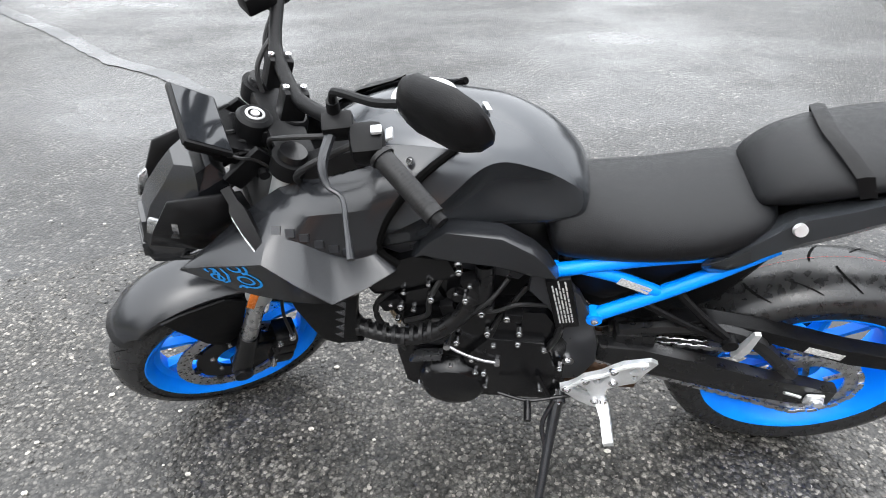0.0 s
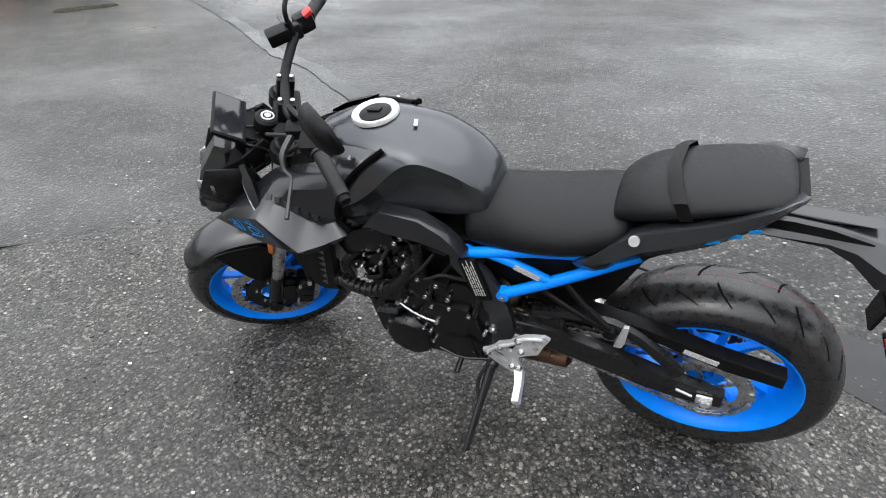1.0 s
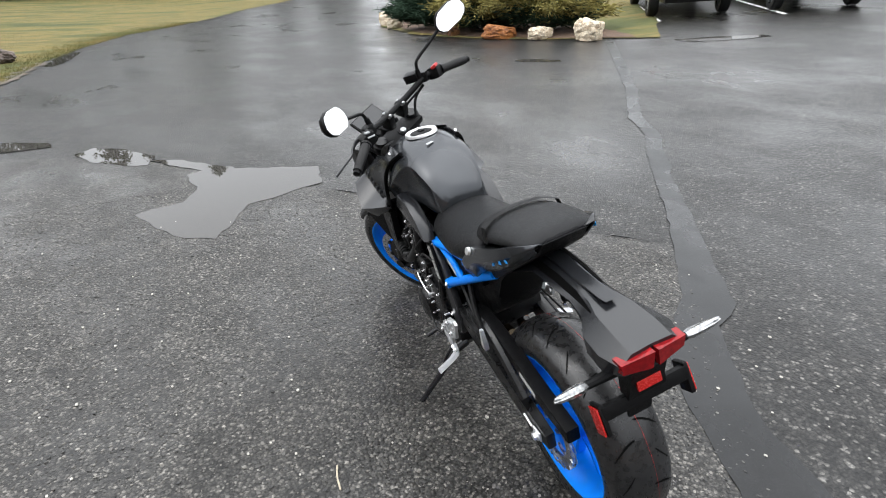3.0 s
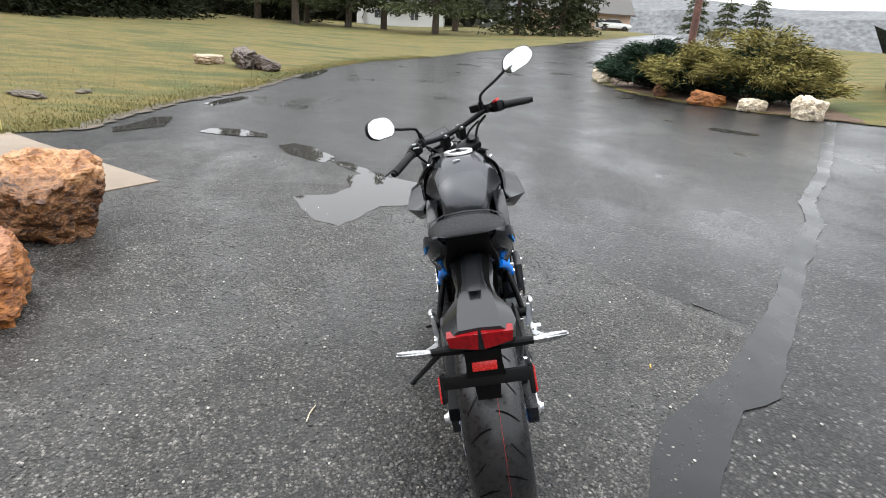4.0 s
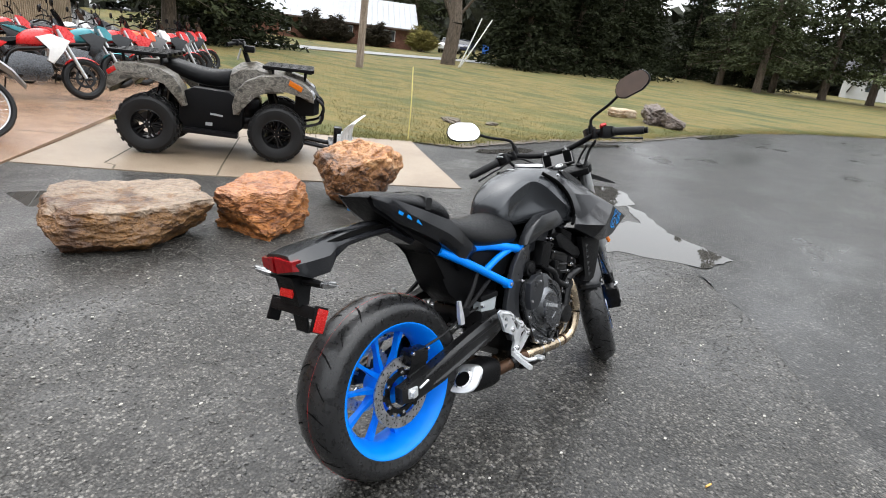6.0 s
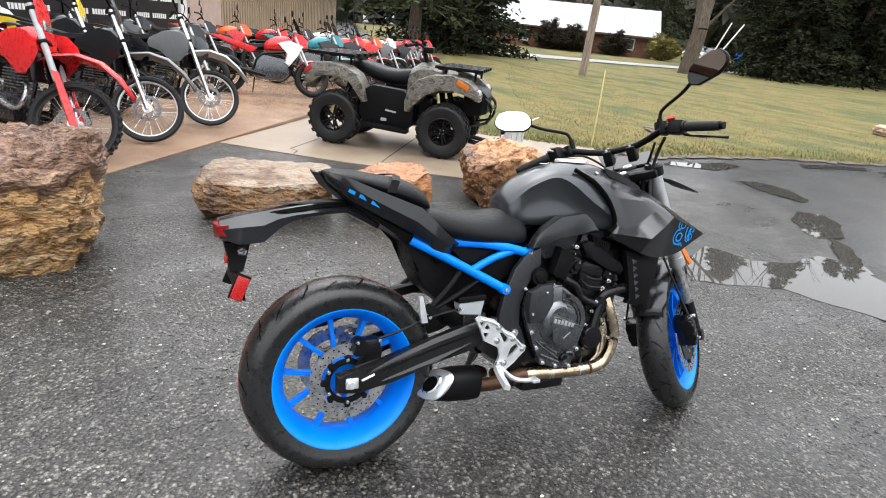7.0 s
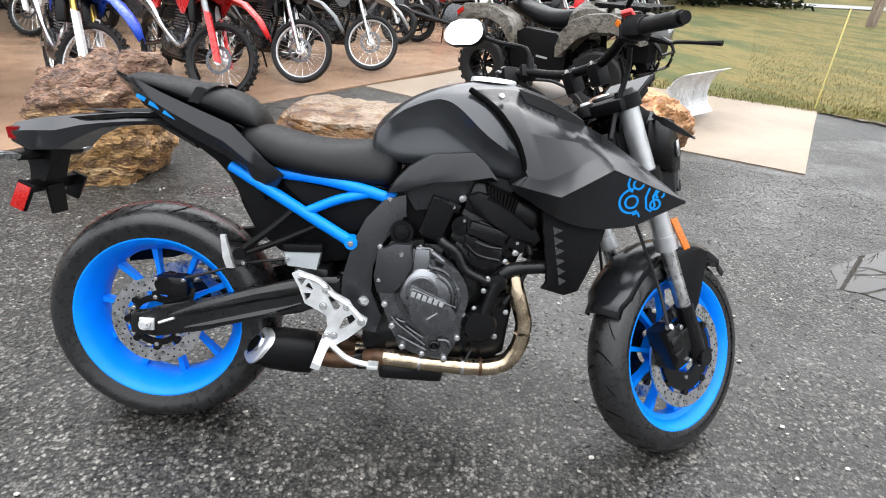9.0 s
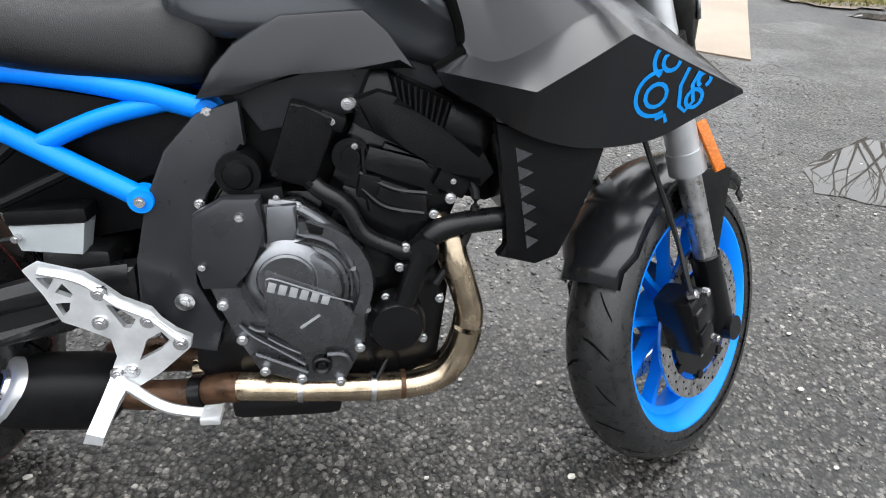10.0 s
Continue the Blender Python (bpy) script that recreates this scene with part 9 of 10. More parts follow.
# ---- parked road bikes ----
def road_bike(label, m, body, accent, screen=True, steer=14, group="road bikes parked by the building"):
    b = thing("road_bike", label, "motorcycle", m, group)
    wb, r = 1.42, 0.31
    rk = pose(wb + 0.10, 0, 0, 0, -25, 0)
    st = rk @ pose(0, 0, 0, 0, 0, steer) @ rk.inverted()
    for x, w, ss in ((0, 0.15, None), (wb, 0.11, st)):
        ax = pose(x, 0, r, 90, 0, 0)
        bm = bmesh.new()
        lathe(bm, [(0.222, -w * 0.4), (0.26, -w * 0.5), (r - 0.02, -w * 0.4), (r, 0), (r - 0.02, w * 0.4), (0.26, w * 0.5), (0.222, w * 0.4)], ax, 36, closed=True)
        if ss is not None:
            bmesh.ops.transform(bm, matrix=ss, verts=bm.verts)
        ty = part("tyre", bm, M_RUBBER, b, "black tyre")
        bm = bmesh.new()
        lathe(bm, [(0.225, -w * 0.4), (0.205, -w * 0.3), (0.205, w * 0.3), (0.225, w * 0.4)], ax, 36, closed=True)
        rod(bm, (x, -0.05, r), (x, 0.05, r), 0.04, None, 14)
        for k in range(6):
            a = 2 * math.pi * k / 6
            rod(bm, (x, 0, r), (x + 0.21 * math.cos(a), 0, r + 0.21 * math.sin(a)), 0.014, 0.012, 6)
        lathe(bm, [(0.10, 0.055), (0.14, 0.055), (0.14, 0.06), (0.10, 0.06)], ax, 32, closed=True)
        if ss is not None:
            bmesh.ops.transform(bm, matrix=ss, verts=bm.verts)
        part("rim", bm, M_ENGINE, ty, "black cast rim")
    u = Vector((-math.sin(radians(25)), 0, math.cos(radians(25))))
    f = Vector((wb, 0, r))

    def spart(name, bm, mt, par=b, lab="", smooth=35):
        bmesh.ops.transform(bm, matrix=st, verts=bm.verts)
        return part(name, bm, mt, par, lab, smooth)
    for s in SIDES:
        spart("fork_leg", rod(bmesh.new(), f + Vector((0, s * 0.10, 0)), f + u * 0.75 + Vector((0, s * 0.10, 0)), 0.026, None, 12), M_FORK, b)
    bm = bmesh.new()
    surface_strip(bm, [[(wb + 0.325 * math.cos(radians(a)), k * 0.065, r + (0.325 - 0.03 * k * k) * math.sin(radians(a))) for k in (-1, -0.5, 0, 0.5, 1)] for a in range(45, 150, 12)])
    spart("front_fender", bm, body, b, "front fender")
    top = f + u * 0.80
    bm = tube(bmesh.new(), [top + Vector((-0.14, -0.36, 0.09)), top + Vector((-0.06, -0.18, 0.11)), top + Vector((0, 0, 0.05)), top + Vector((-0.06, 0.18, 0.11)), top + Vector((-0.14, 0.36, 0.09))], 0.013, 8)
    for s in SIDES:
        tube(bm, [top + Vector((-0.05, s * 0.2, 0.10)), top + Vector((-0.03, s * 0.24, 0.22)), top + Vector((-0.06, s * 0.30, 0.28))], 0.006, 6)
        rod(bm, top + Vector((-0.05, s * 0.30, 0.29)), top + Vector((-0.07, s * 0.30, 0.29)), 0.055, 0.05, 12)
    spart("handlebar", bm, M_PLASTIC, b, "black handlebar with mirrors")
    bm = loft(bmesh.new(), [[top + Vector((x, k * w, z)) for k, z in ((-1, z0), (-0.8, z1), (0.8, z1), (1, z0))] for x, w, z0, z1 in ((0.02, 0.10, -0.25, 0.02), (0.14, 0.12, -0.22, 0.0), (0.26, 0.06, -0.20, -0.10))])
    no = spart("nose_fairing", bm, body, b, "pointed nose fairing", 25)
    bm = box(bmesh.new(), (0, 0, 0), (0.03, 0.12, 0.06), Matrix.Translation(top + Vector((0.245, 0, -0.14))), 0.01)
    spart("headlight", bm, M_CLEAR, no)
    if screen:
        bm = surface_strip(bmesh.new(), [[top + Vector((x, k * w, z)) for k in (-1, 0, 1)] for x, w, z in ((0.14, 0.11, 0.0), (0.08, 0.12, 0.14), (0.02, 0.09, 0.25))])
        spart("windscreen", bm, M_SCREEN, no)
    bm = bmesh.new()
    plate(bm, [(0.40, 0.35), (0.48, 0.25), (0.90, 0.24), (1.02, 0.36), (0.98, 0.60), (0.60, 0.66), (0.42, 0.55)], -0.16, 0.16, 0.03)
    part("engine", bm, M_COVER, b, "dark engine")
    bm = bmesh.new()
    for s in SIDES:
        tube(bm, [top - u * 0.1, (0.95, s * 0.14, 0.74), (0.55, s * 0.15, 0.66), (0.42, s * 0.14, 0.40)], 0.024, 8)
        tube(bm, [(0.45, s * 0.12, 0.42), (0.2, s * 0.115, 0.36), (-0.04, s * 0.11, r)], 0.028, 8)
    part("frame", bm, M_ENGINE, b, "black frame and swingarm")
    tk = [(0.58, [(0, 0.84), (0.07, 0.83), (0.09, 0.79), (0.08, 0.74), (0, 0.72)]), (0.72, [(0, 0.97), (0.10, 0.95), (0.15, 0.87), (0.13, 0.74), (0, 0.72)]), (0.92, [(0, 1.03), (0.11, 1.0), (0.17, 0.90), (0.16, 0.74), (0, 0.72)]), (1.10, [(0, 0.98), (0.08, 0.96), (0.14, 0.86), (0.14, 0.74), (0, 0.72)])]
    ob = part("fuel_tank", shell(tk), body, b, "fuel tank", 60)
    md = ob.modifiers.new("round", "SUBSURF")
    md.levels = md.render_levels = 1
    for s in SIDES:
        bm = plate(bmesh.new(), [(0.82, 0.86), (1.02, 0.92), (1.26, 0.84), (1.16, 0.68), (1.02, 0.50), (0.94, 0.55), (1.0, 0.70)], s * 0.15, s * 0.19, 0.012)
        part("side_fairing", bm, accent, b, "pale side fairing" if accent is M_PWHITE else "side fairing")
        bm = plate(bmesh.new(), [(0.50, 0.76), (0.40, 0.68), (0.10, 0.78), (-0.28, 0.92), (-0.10, 0.92), (0.20, 0.84)], s * 0.10, s * 0.14, 0.01)
        part("tail_panel", bm, body, b)
    se = [(-0.26, [(0, 0.955), (0.06, 0.95), (0.08, 0.92), (0, 0.90)]), (0.05, [(0, 0.94), (0.10, 0.925), (0.12, 0.88), (0, 0.84)]), (0.15, [(0, 0.86), (0.11, 0.85), (0.13, 0.80), (0, 0.78)]), (0.45, [(0, 0.83), (0.09, 0.82), (0.11, 0.76), (0, 0.72)]), (0.62, [(0, 0.86), (0.06, 0.85), (0.07, 0.80), (0, 0.74)])]
    part("seat", shell(se), M_VINYL, b, "black vinyl seat", 50)
    bm = rod(bmesh.new(), (0.62, -0.16, 0.32), (-0.08, -0.20, 0.46), 0.03, 0.055, 12)
    part("exhaust", bm, M_ENGINE, b, "black silencer")
    bm = box(bmesh.new(), (-0.30, 0, 0.90), (0.05, 0.12, 0.04), None, 0.008)
    part("tail_light", bm, M_RED, b)
    bm = tube(bmesh.new(), [(0.45, 0.14, 0.30), (0.43, 0.21, 0.15), (0.41, 0.27, 0.0)], 0.012, 8)
    box(bm, (0.41, 0.275, 0.004), (0.05, 0.04, 0.008))
    part("side_stand", bm, M_ENGINE, b)
    return b


road_bike("red and white adventure bike parked on wet concrete", parked(-1.95, -7.75, 168), M_PRED, M_PWHITE, True, 8)
SAMPLES = [
    road_bike("black road bike parked by the building", parked(0.4, -9.6, 150), M_BODY, M_PGREY, False),
    road_bike("red road bike parked in a row", parked(-3.9, -9.8, 160), M_PRED, M_BODY, True),
    road_bike("orange-red road bike parked in a row", parked(-4.6, -10.4, 162), M_PORANGE, M_PRED, False),
    road_bike("white road bike parked in a row", parked(-5.2, -10.9, 158), M_PWHITE, M_PGREY, True),
    road_bike("teal road bike parked in a row", parked(-3.2, -9.3, 161), M_PTEAL, M_BODY, True),
]
for k, fx, fy, h in ((1, -5.9, -11.3, 165), (0, -6.4, -11.9, 160), (1, -6.9, -12.6, 157), (3, -4.2, -12.4, 164), (0, -3.4, -11.8, 158), (1, -2.6, -11.3, 152), (2, -1.7, -10.9, 160), (0, -0.9, -10.5, 155), (0, 1.4, -8.6, 150), (3, 2.3, -7.7, 146), (0, 3.2, -6.9, 148), (1, -7.6, -13.3, 165), (0, -5.2, -13.6, 160), (0, -0.2, -7.6, 150)):
    copy_thing(SAMPLES[k], parked(fx, fy, h))
# ---- dealer's building ----
M_SIDING = mat("tan_metal_siding", (0.34, 0.27, 0.19), 0.5, scale=3, var=0.12)
M_ROSE = mat("beige_render", (0.42, 0.32, 0.27), 0.7, scale=6, var=0.12, bump=0.1)
M_GLASSDARK = mat("dark_shop_glass", (0.015, 0.014, 0.014), 0.06, scale=2, var=0.3)
M_BANNER = mat("black_banner", (0.012, 0.012, 0.013), 0.4, scale=4, var=0.2)
M_SOFFIT = mat("brown_trim", (0.09, 0.06, 0.045), 0.5, scale=5, var=0.15)
HALL = pose(3.45, -9.3, 0.02, 0, 0, math.degrees(math.atan2(-0.76, -0.65)))     # x along the wall, y inwards
hall = thing("shop_building", "low shop building with dark glass, banners and tan siding", "building", HALL)

INS = 1


def hbox(name, x0, x1, y0, y1, z0, z1, mt, label="", bevel=0.0, parent=None):
    bm = box(bmesh.new(), ((x0 + x1) / 2, INS * (y0 + y1) / 2, (z0 + z1) / 2), (x1 - x0, abs(y1 - y0), z1 - z0), None, bevel)
    return part(name, bm, mt, parent or hall, label)


hbox("wall", -9, 18, 0.25, 9.0, 0, 4.2, M_SIDING, "tan metal wall")
hbox("base_ledge", -9, 6.6, -0.05, 0.25, 0, 0.28, M_PALESLAB, "pale concrete ledge")
hbox("fascia", -9, 18.1, -0.35, 0.3, 2.9, 4.3, M_SOFFIT, "dark brown fascia")
roof = hbox("roof", -9.3, 18.3, -0.6, 9.3, 4.3, 4.5, M_SOFFIT, "flat dark roof")
for k in range(10):
    x0 = -8.8 + 1.54 * k
    w = hbox("window", x0, x0 + 1.46, 0.17, 0.24, 0.30, 2.85, M_GLASSDARK, "dark shop window")
    bm = bmesh.new()
    for xx in (x0, x0 + 1.46):
        box(bm, (xx, INS * 0.15, 1.57), (0.05, 0.08, 2.55))
    part("window_frame", bm, M_SOFFIT, w)
rnd = random.Random(4)
for k in range(5):
    x0 = -3.0 + 1.9 * k
    bn = hbox("banner", x0, x0 + 1.85, 0.08, 0.10, 0.72, 1.62, M_BANNER, "black banner with rows of pale plain marks")
    bm = bmesh.new()
    for row in range(2):
        x = x0 + 0.10
        while x < x0 + 1.65:
            n = rnd.choice((5, 6, 7))
            h = 0.105
            for j in range(n):
                if x + 0.07 < x0 + 1.8:
                    box(bm, (x + 0.035, INS * 0.075, 1.38 - 0.38 * row), (0.052, 0.01, h))
                x += 0.075
            x += 0.10
    part("banner_mark", bm, M_PWHITE, bn, "pale bars standing for unread lettering")["kind"] = "stuff"
hbox("render_panel", 6.6, 8.4, 0.10, 0.26, 0, 2.9, M_ROSE, "beige rendered wall panel")
hbox("white_post", 6.35, 6.6, 0.0, 0.26, 0, 2.9, M_PWHITE, "white post")
bm = bmesh.new()
for k in range(62):
    box(bm, (8.5 + 0.155 * k, INS * 0.235, 1.45), (0.05, 0.035, 2.9))
part("siding_rib", bm, M_SIDING, hall, "vertical ribs of the siding")

# ---- brick house with a pale metal roof ----
M_BRICK = mottled("brown_red_brick", ((0.35, (0.13, 0.055, 0.035)), (0.6, (0.22, 0.10, 0.065))), 3, 0.8, 0.3, 12)
M_ROOFW = mat("pale_metal_roof", (0.30, 0.31, 0.325), 0.45, 0.1, scale=2, var=0.08)
M_PANE = mat("grey_window_pane", (0.10, 0.11, 0.12), 0.08, scale=2, var=0.3)


def house(name, label, m, ln, dp, eave, ridge, wall_mat, roof_mat, windows, ribs=True):
    h = thing(name, label, "house", m)
    part("wall", box(bmesh.new(), (ln / 2, dp / 2, eave / 2 - 0.4), (ln, dp, eave + 0.8)), wall_mat, h, "house wall")
    bm = loft(bmesh.new(), [[(x, -0.6, eave - 0.1), (x, dp / 2, ridge), (x, dp + 0.6, eave - 0.1), (x, dp + 0.6, eave - 0.22), (x, dp / 2, ridge - 0.14), (x, -0.6, eave - 0.22)] for x in (-0.5, ln + 0.5)])
    rf = part("roof", bm, roof_mat, h, "gabled roof")
    bm = loft(bmesh.new(), [[(x, 0, eave - 0.2), (x, dp / 2, ridge - 0.2), (x, dp, eave - 0.2)] for x in (0.02, ln - 0.02)])
    part("gable", bm, wall_mat, h)
    if ribs:
        bm = bmesh.new()
        n = int(ln / 0.5)
        for k in range(n + 1):
            x = -0.4 + (ln + 0.8) * k / n
            rod(bm, (x, -0.58, eave - 0.08), (x, dp / 2, ridge + 0.02), 0.03, None, 4)
        part("roof_rib", bm, roof_mat, rf)
    bm = box(bmesh.new(), (ln / 2, -0.58, eave - 0.18), (ln + 0.9, 0.10, 0.16))
    part("gutter", bm, M_SOFFIT, rf)
    for x, z, w, hh in windows:
        wn = part("window", box(bmesh.new(), (x, -0.03, z), (w, 0.08, hh)), M_PWHITE, h, "white-framed window")
        bm = bmesh.new()
        for e in (-1, 1):
            box(bm, (x + e * w * 0.23, -0.075, z), (w * 0.40, 0.02, hh * 0.84))
        part("pane", bm, M_PANE, wn)
    return h


a = math.degrees(math.atan2(-35.05 + 43.57, -42.4 + 33.74))
house("house", "low brick house with a pale ribbed metal roof", Matrix.Translation((-32.0, -45.2, 0.35)) @ pose(0, 0, 0, 0, 0, a + 0), 14.6, 9, 2.5, 4.9, M_BRICK, M_ROOFW, ((2.9, 1.50, 1.0, 1.0), (8.6, 1.65, 0.9, 1.0), (12.4, 1.65, 1.2, 1.0)))
house("house", "white-walled house far behind the pines", pose(-84, -2, 1.3, 0, 0, 82), 12, 8, 3.2, 5.5, M_PWHITE, mat("grey_roof", (0.16, 0.16, 0.17), 0.7, scale=4, var=0.1), ((3, 1.6, 1.2, 1.2), (8, 1.6, 1.2, 1.2)), False)
house("house", "peach-coloured house far behind the pines", pose(-80, 22, 2.1, 0, 0, 80), 13, 8, 3.0, 5.2, mat("peach_render", (0.48, 0.34, 0.25), 0.7, scale=4, var=0.1), mat("dark_roof", (0.08, 0.075, 0.07), 0.7, scale=4, var=0.1), ((3, 1.6, 1.2, 1.2), (9, 1.6, 1.2, 1.2)), False)

# ---- trees ----
M_BARK = mottled("pine_bark", ((0.35, (0.05, 0.038, 0.028)), (0.6, (0.13, 0.10, 0.075))), 6, 0.9, 0.8, 20, stretch=(2, 2, 0.5))


def needle_mat(name, c):
    m = mottled(name, ((0.3, tuple(0.55 * v for v in c)), (0.5, c), (0.72, tuple(min(1.6 * v, 1) for v in c))), 1.3, 0.95, 0.0, 9)
    m.node_tree.nodes["Principled BSDF"].inputs["Specular IOR Level"].default_value = 0.1
    return m


M_SPRUCE = needle_mat("spruce_needles", (0.048, 0.056, 0.028))
M_PINE = needle_mat("pine_needles", (0.085, 0.100, 0.050))
M_YEW = needle_mat("dark_evergreen", (0.020, 0.024, 0.012))
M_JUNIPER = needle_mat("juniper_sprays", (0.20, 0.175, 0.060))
# own green of the dark juniper, and painted shade inside the yellow ones
M_JUNIPERD = needle_mat("dark_juniper_and_shade", (0.025, 0.045, 0.028))


def conifer(label, m, h, r, bare, material, seed, droop=0.25, dense=1.0, category="tree"):
    rnd = random.Random(seed)
    t = thing("conifer", label, category, m, "conifers beyond the lawn")
    bm = tube(bmesh.new(), [(0, 0, -0.3), (0.05, 0.02, h * 0.4), (0, 0, h)], 0.2, 8, 4, radii=[h * 0.022 + 0.06, h * 0.014, 0.02])
    v, f, bv = [], [], []
    limbs = bm
    levels = int(h * 2.1 * dense)
    for k in range(levels):
        q = (k + rnd.random()) / levels
        z = bare + (h - bare) * q
        reach = r * (1 - q) ** 0.75 * rnd.uniform(0.65, 1.08) + 0.25
        for j in range(int(5 + 3 * dense)):
            a = rnd.uniform(0, 6.283)
            rl = reach * rnd.uniform(0.6, 1.1)
            tip = Vector((rl * math.cos(a), rl * math.sin(a), z - droop * rl + rnd.uniform(-0.2, 0.2)))
            root = Vector((0, 0, z + 0.1))
            if j % 3 == 0 and q < 0.7:
                rod(limbs, root, root.lerp(tip, 0.8), 0.035 * (1 - q) + 0.012, 0.008, 4)
            n = int(5 + rl * 5.5 * dense)
            for i in range(n):
                s = (i + rnd.random()) / n
                c = root.lerp(tip, 0.15 + 0.85 * s) + Vector((rnd.gauss(0, 0.10), rnd.gauss(0, 0.10), rnd.gauss(0, 0.08))) * (0.6 + rl * 0.35)
                for _ in range(2):
                    d = Vector((math.cos(a) + rnd.gauss(0, 0.8), math.sin(a) + rnd.gauss(0, 0.8), rnd.gauss(-0.25, 0.5))).normalized()
                    side = d.cross(Vector((rnd.gauss(0, 1), rnd.gauss(0, 1), rnd.gauss(0, 1)))).normalized()
                    ln, w = rnd.uniform(0.20, 0.46), rnd.uniform(0.03, 0.085)
                    b0 = len(v)
                    v.extend([tuple(c - side * w), tuple(c + side * w), tuple(c + d * ln + side * w * 0.2), tuple(c + d * ln * 0.5 - side * w * 1.3)])
                    f.extend([(b0, b0 + 1, b0 + 2), (b0, b0 + 2, b0 + 3)])
    part("trunk", limbs, M_BARK, t, "tapered trunk and limbs")
    me = bpy.data.meshes.new("crown")
    me.from_pydata(v, [], f)
    me.materials.append(material)
    cr = new("crown", me)
    cr.parent = t
    cr["label"] = "ragged crown of needle sprays"
    return t


def bare_tree(label, m, h, r0, seed):
    rnd = random.Random(seed)
    t = thing("bare_tree", label, "tree", m, "bare trees")
    bm = bmesh.new()

    def grow(p, d, ln, r, depth):
        q = p + d * ln
        midp = p.lerp(q, 0.5) + Vector((rnd.gauss(0, 1), rnd.gauss(0, 1), 0)) * ln * 0.05
        rod(bm, p, midp, r, r * 0.86, 6 if depth < 3 else 4)
        rod(bm, midp, q, r * 0.86, r * 0.7, 6 if depth < 3 else 4)
        if depth >= 6 or r < 0.012:
            return
        for _ in range(2 if depth else 4):
            nd = (d + Vector((rnd.gauss(0, 0.5), rnd.gauss(0, 0.5), rnd.gauss(0.12, 0.25)))).normalized()
            grow(q if rnd.random() < 0.7 else midp, nd, ln * rnd.uniform(0.6, 0.85), r * rnd.uniform(0.5, 0.68), depth + 1)
    grow(Vector((0, 0, -0.3)), Vector((0, 0, 1)), h * 0.33, r0, 0)
    part("trunk", bm, M_BARK, t, "grey-brown trunk with bare limbs")
    return t


def stand(x, y, dz=0.0, rz=0):
    return on_land(x, y, rz, dz)


dense1 = conifer("dense dark spruce with boughs to the ground", stand(-37.5, -19.8), 13, 4.2, 0.1, M_YEW, 1, 0.15, 1.5)
dense2 = conifer("dense dark spruce with boughs to the ground", stand(-43.5, -18.6), 14, 4.6, 0.1, M_YEW, 2, 0.15, 1.5)
pine1 = conifer("tall pine with a bare lower trunk", stand(-57, -6.9), 15, 4.8, 2.4, M_SPRUCE, 3, 0.22, 1.1)
pine2 = conifer("broad pine with soft green sprays", stand(-56.0, 6.3), 14, 5.2, 2.0, M_PINE, 4, 0.12, 1.2)
spruce = conifer("spruce with drooping boughs", stand(-58, 14.7), 12, 4.0, 0.8, M_SPRUCE, 5, 0.35, 1.2)
small = conifer("small far pine beyond the drive", stand(-74, 42), 7, 2.6, 0.5, M_PINE, 6, 0.15, 1.0)
for src, x, y, rz in ((dense1, -49, -17.6, 80), (dense2, -40.5, -22, 140), (dense1, -46.5, -22, 200), (dense2, -54, -18, 30), (pine1, -62, -2.2, 100), (pine1, -66, -12, 40), (pine2, -63, -6.5, 160), (spruce, -57, 19, 50), (spruce, -61, 21.8, 130), (pine1, -64, 1.5, 250), (pine1, -66, 9.5, 310),
                      (dense2, -70, -10, 10), (dense1, -72, -17, 60), (dense2, -76, -24, 90), (dense1, -66, -26, 20), (dense2, -60, -23, 130), (small, -70, 48, 70), (small, -80, 50, 20), (dense1, -17.5, -27.5, 15), (dense2, -20.0, -33.0, 75), (pine1, -13.5, -26.0, 180), (pine2, -24.0, -40.0, 60), (pine1, -48, -52, 40), (pine1, -56, -46, 90)):
    copy_thing(src, stand(x, y, 0, rz))
bare_tree("great bare tree with a thick grey trunk", stand(-29.0, -20.7), 17, 0.50, 3)
b2 = bare_tree("tall bare tree behind the spruces", stand(-40, -14.9 - 8), 20, 0.35, 8)
for x, y, rz in ((-44, -48, 70), (-50, -52, 160), (-38, -56, 20), (-30, -58, 240), (-56, -40, 300), (-60, -33, 110)):
    copy_thing(b2, stand(x, y, 0, rz))

# far woods and hills
v, f = [], []
rnd = random.Random(77)
for k in range(24000):
    seen = k < 9000
    # the others make a nearer ring out of view, added to darken low reflections
    a = rnd.uniform(radians(168), radians(262)) if seen else rnd.uniform(radians(-98), radians(135))
    d = rnd.uniform(84, 120) if seen else rnd.uniform(62, 82)
    x, y = d * math.cos(a), d * math.sin(a)
    z = land(x, y) + rnd.uniform(0, 1) ** 0.8 * (9 + 3 * math.sin(a * 9) + 2 * math.sin(a * 23))
    s = rnd.uniform(0.6, 1.7)
    b0 = len(v)
    for _ in range(3):
        v.append((x + rnd.gauss(0, s), y + rnd.gauss(0, s), z + rnd.gauss(0, s)))
    f.append((b0, b0 + 1, b0 + 2))
me = bpy.data.meshes.new("far_woods")
me.from_pydata(v, [], f)
me.materials.append(needle_mat("far_wood", (0.055, 0.058, 0.045)))
tagged(new("far_woods", me), "dark woods far behind the lawn, with an unseen ring added round the rest", "woods", kind="stuff")
v, f = [], []
n = 90
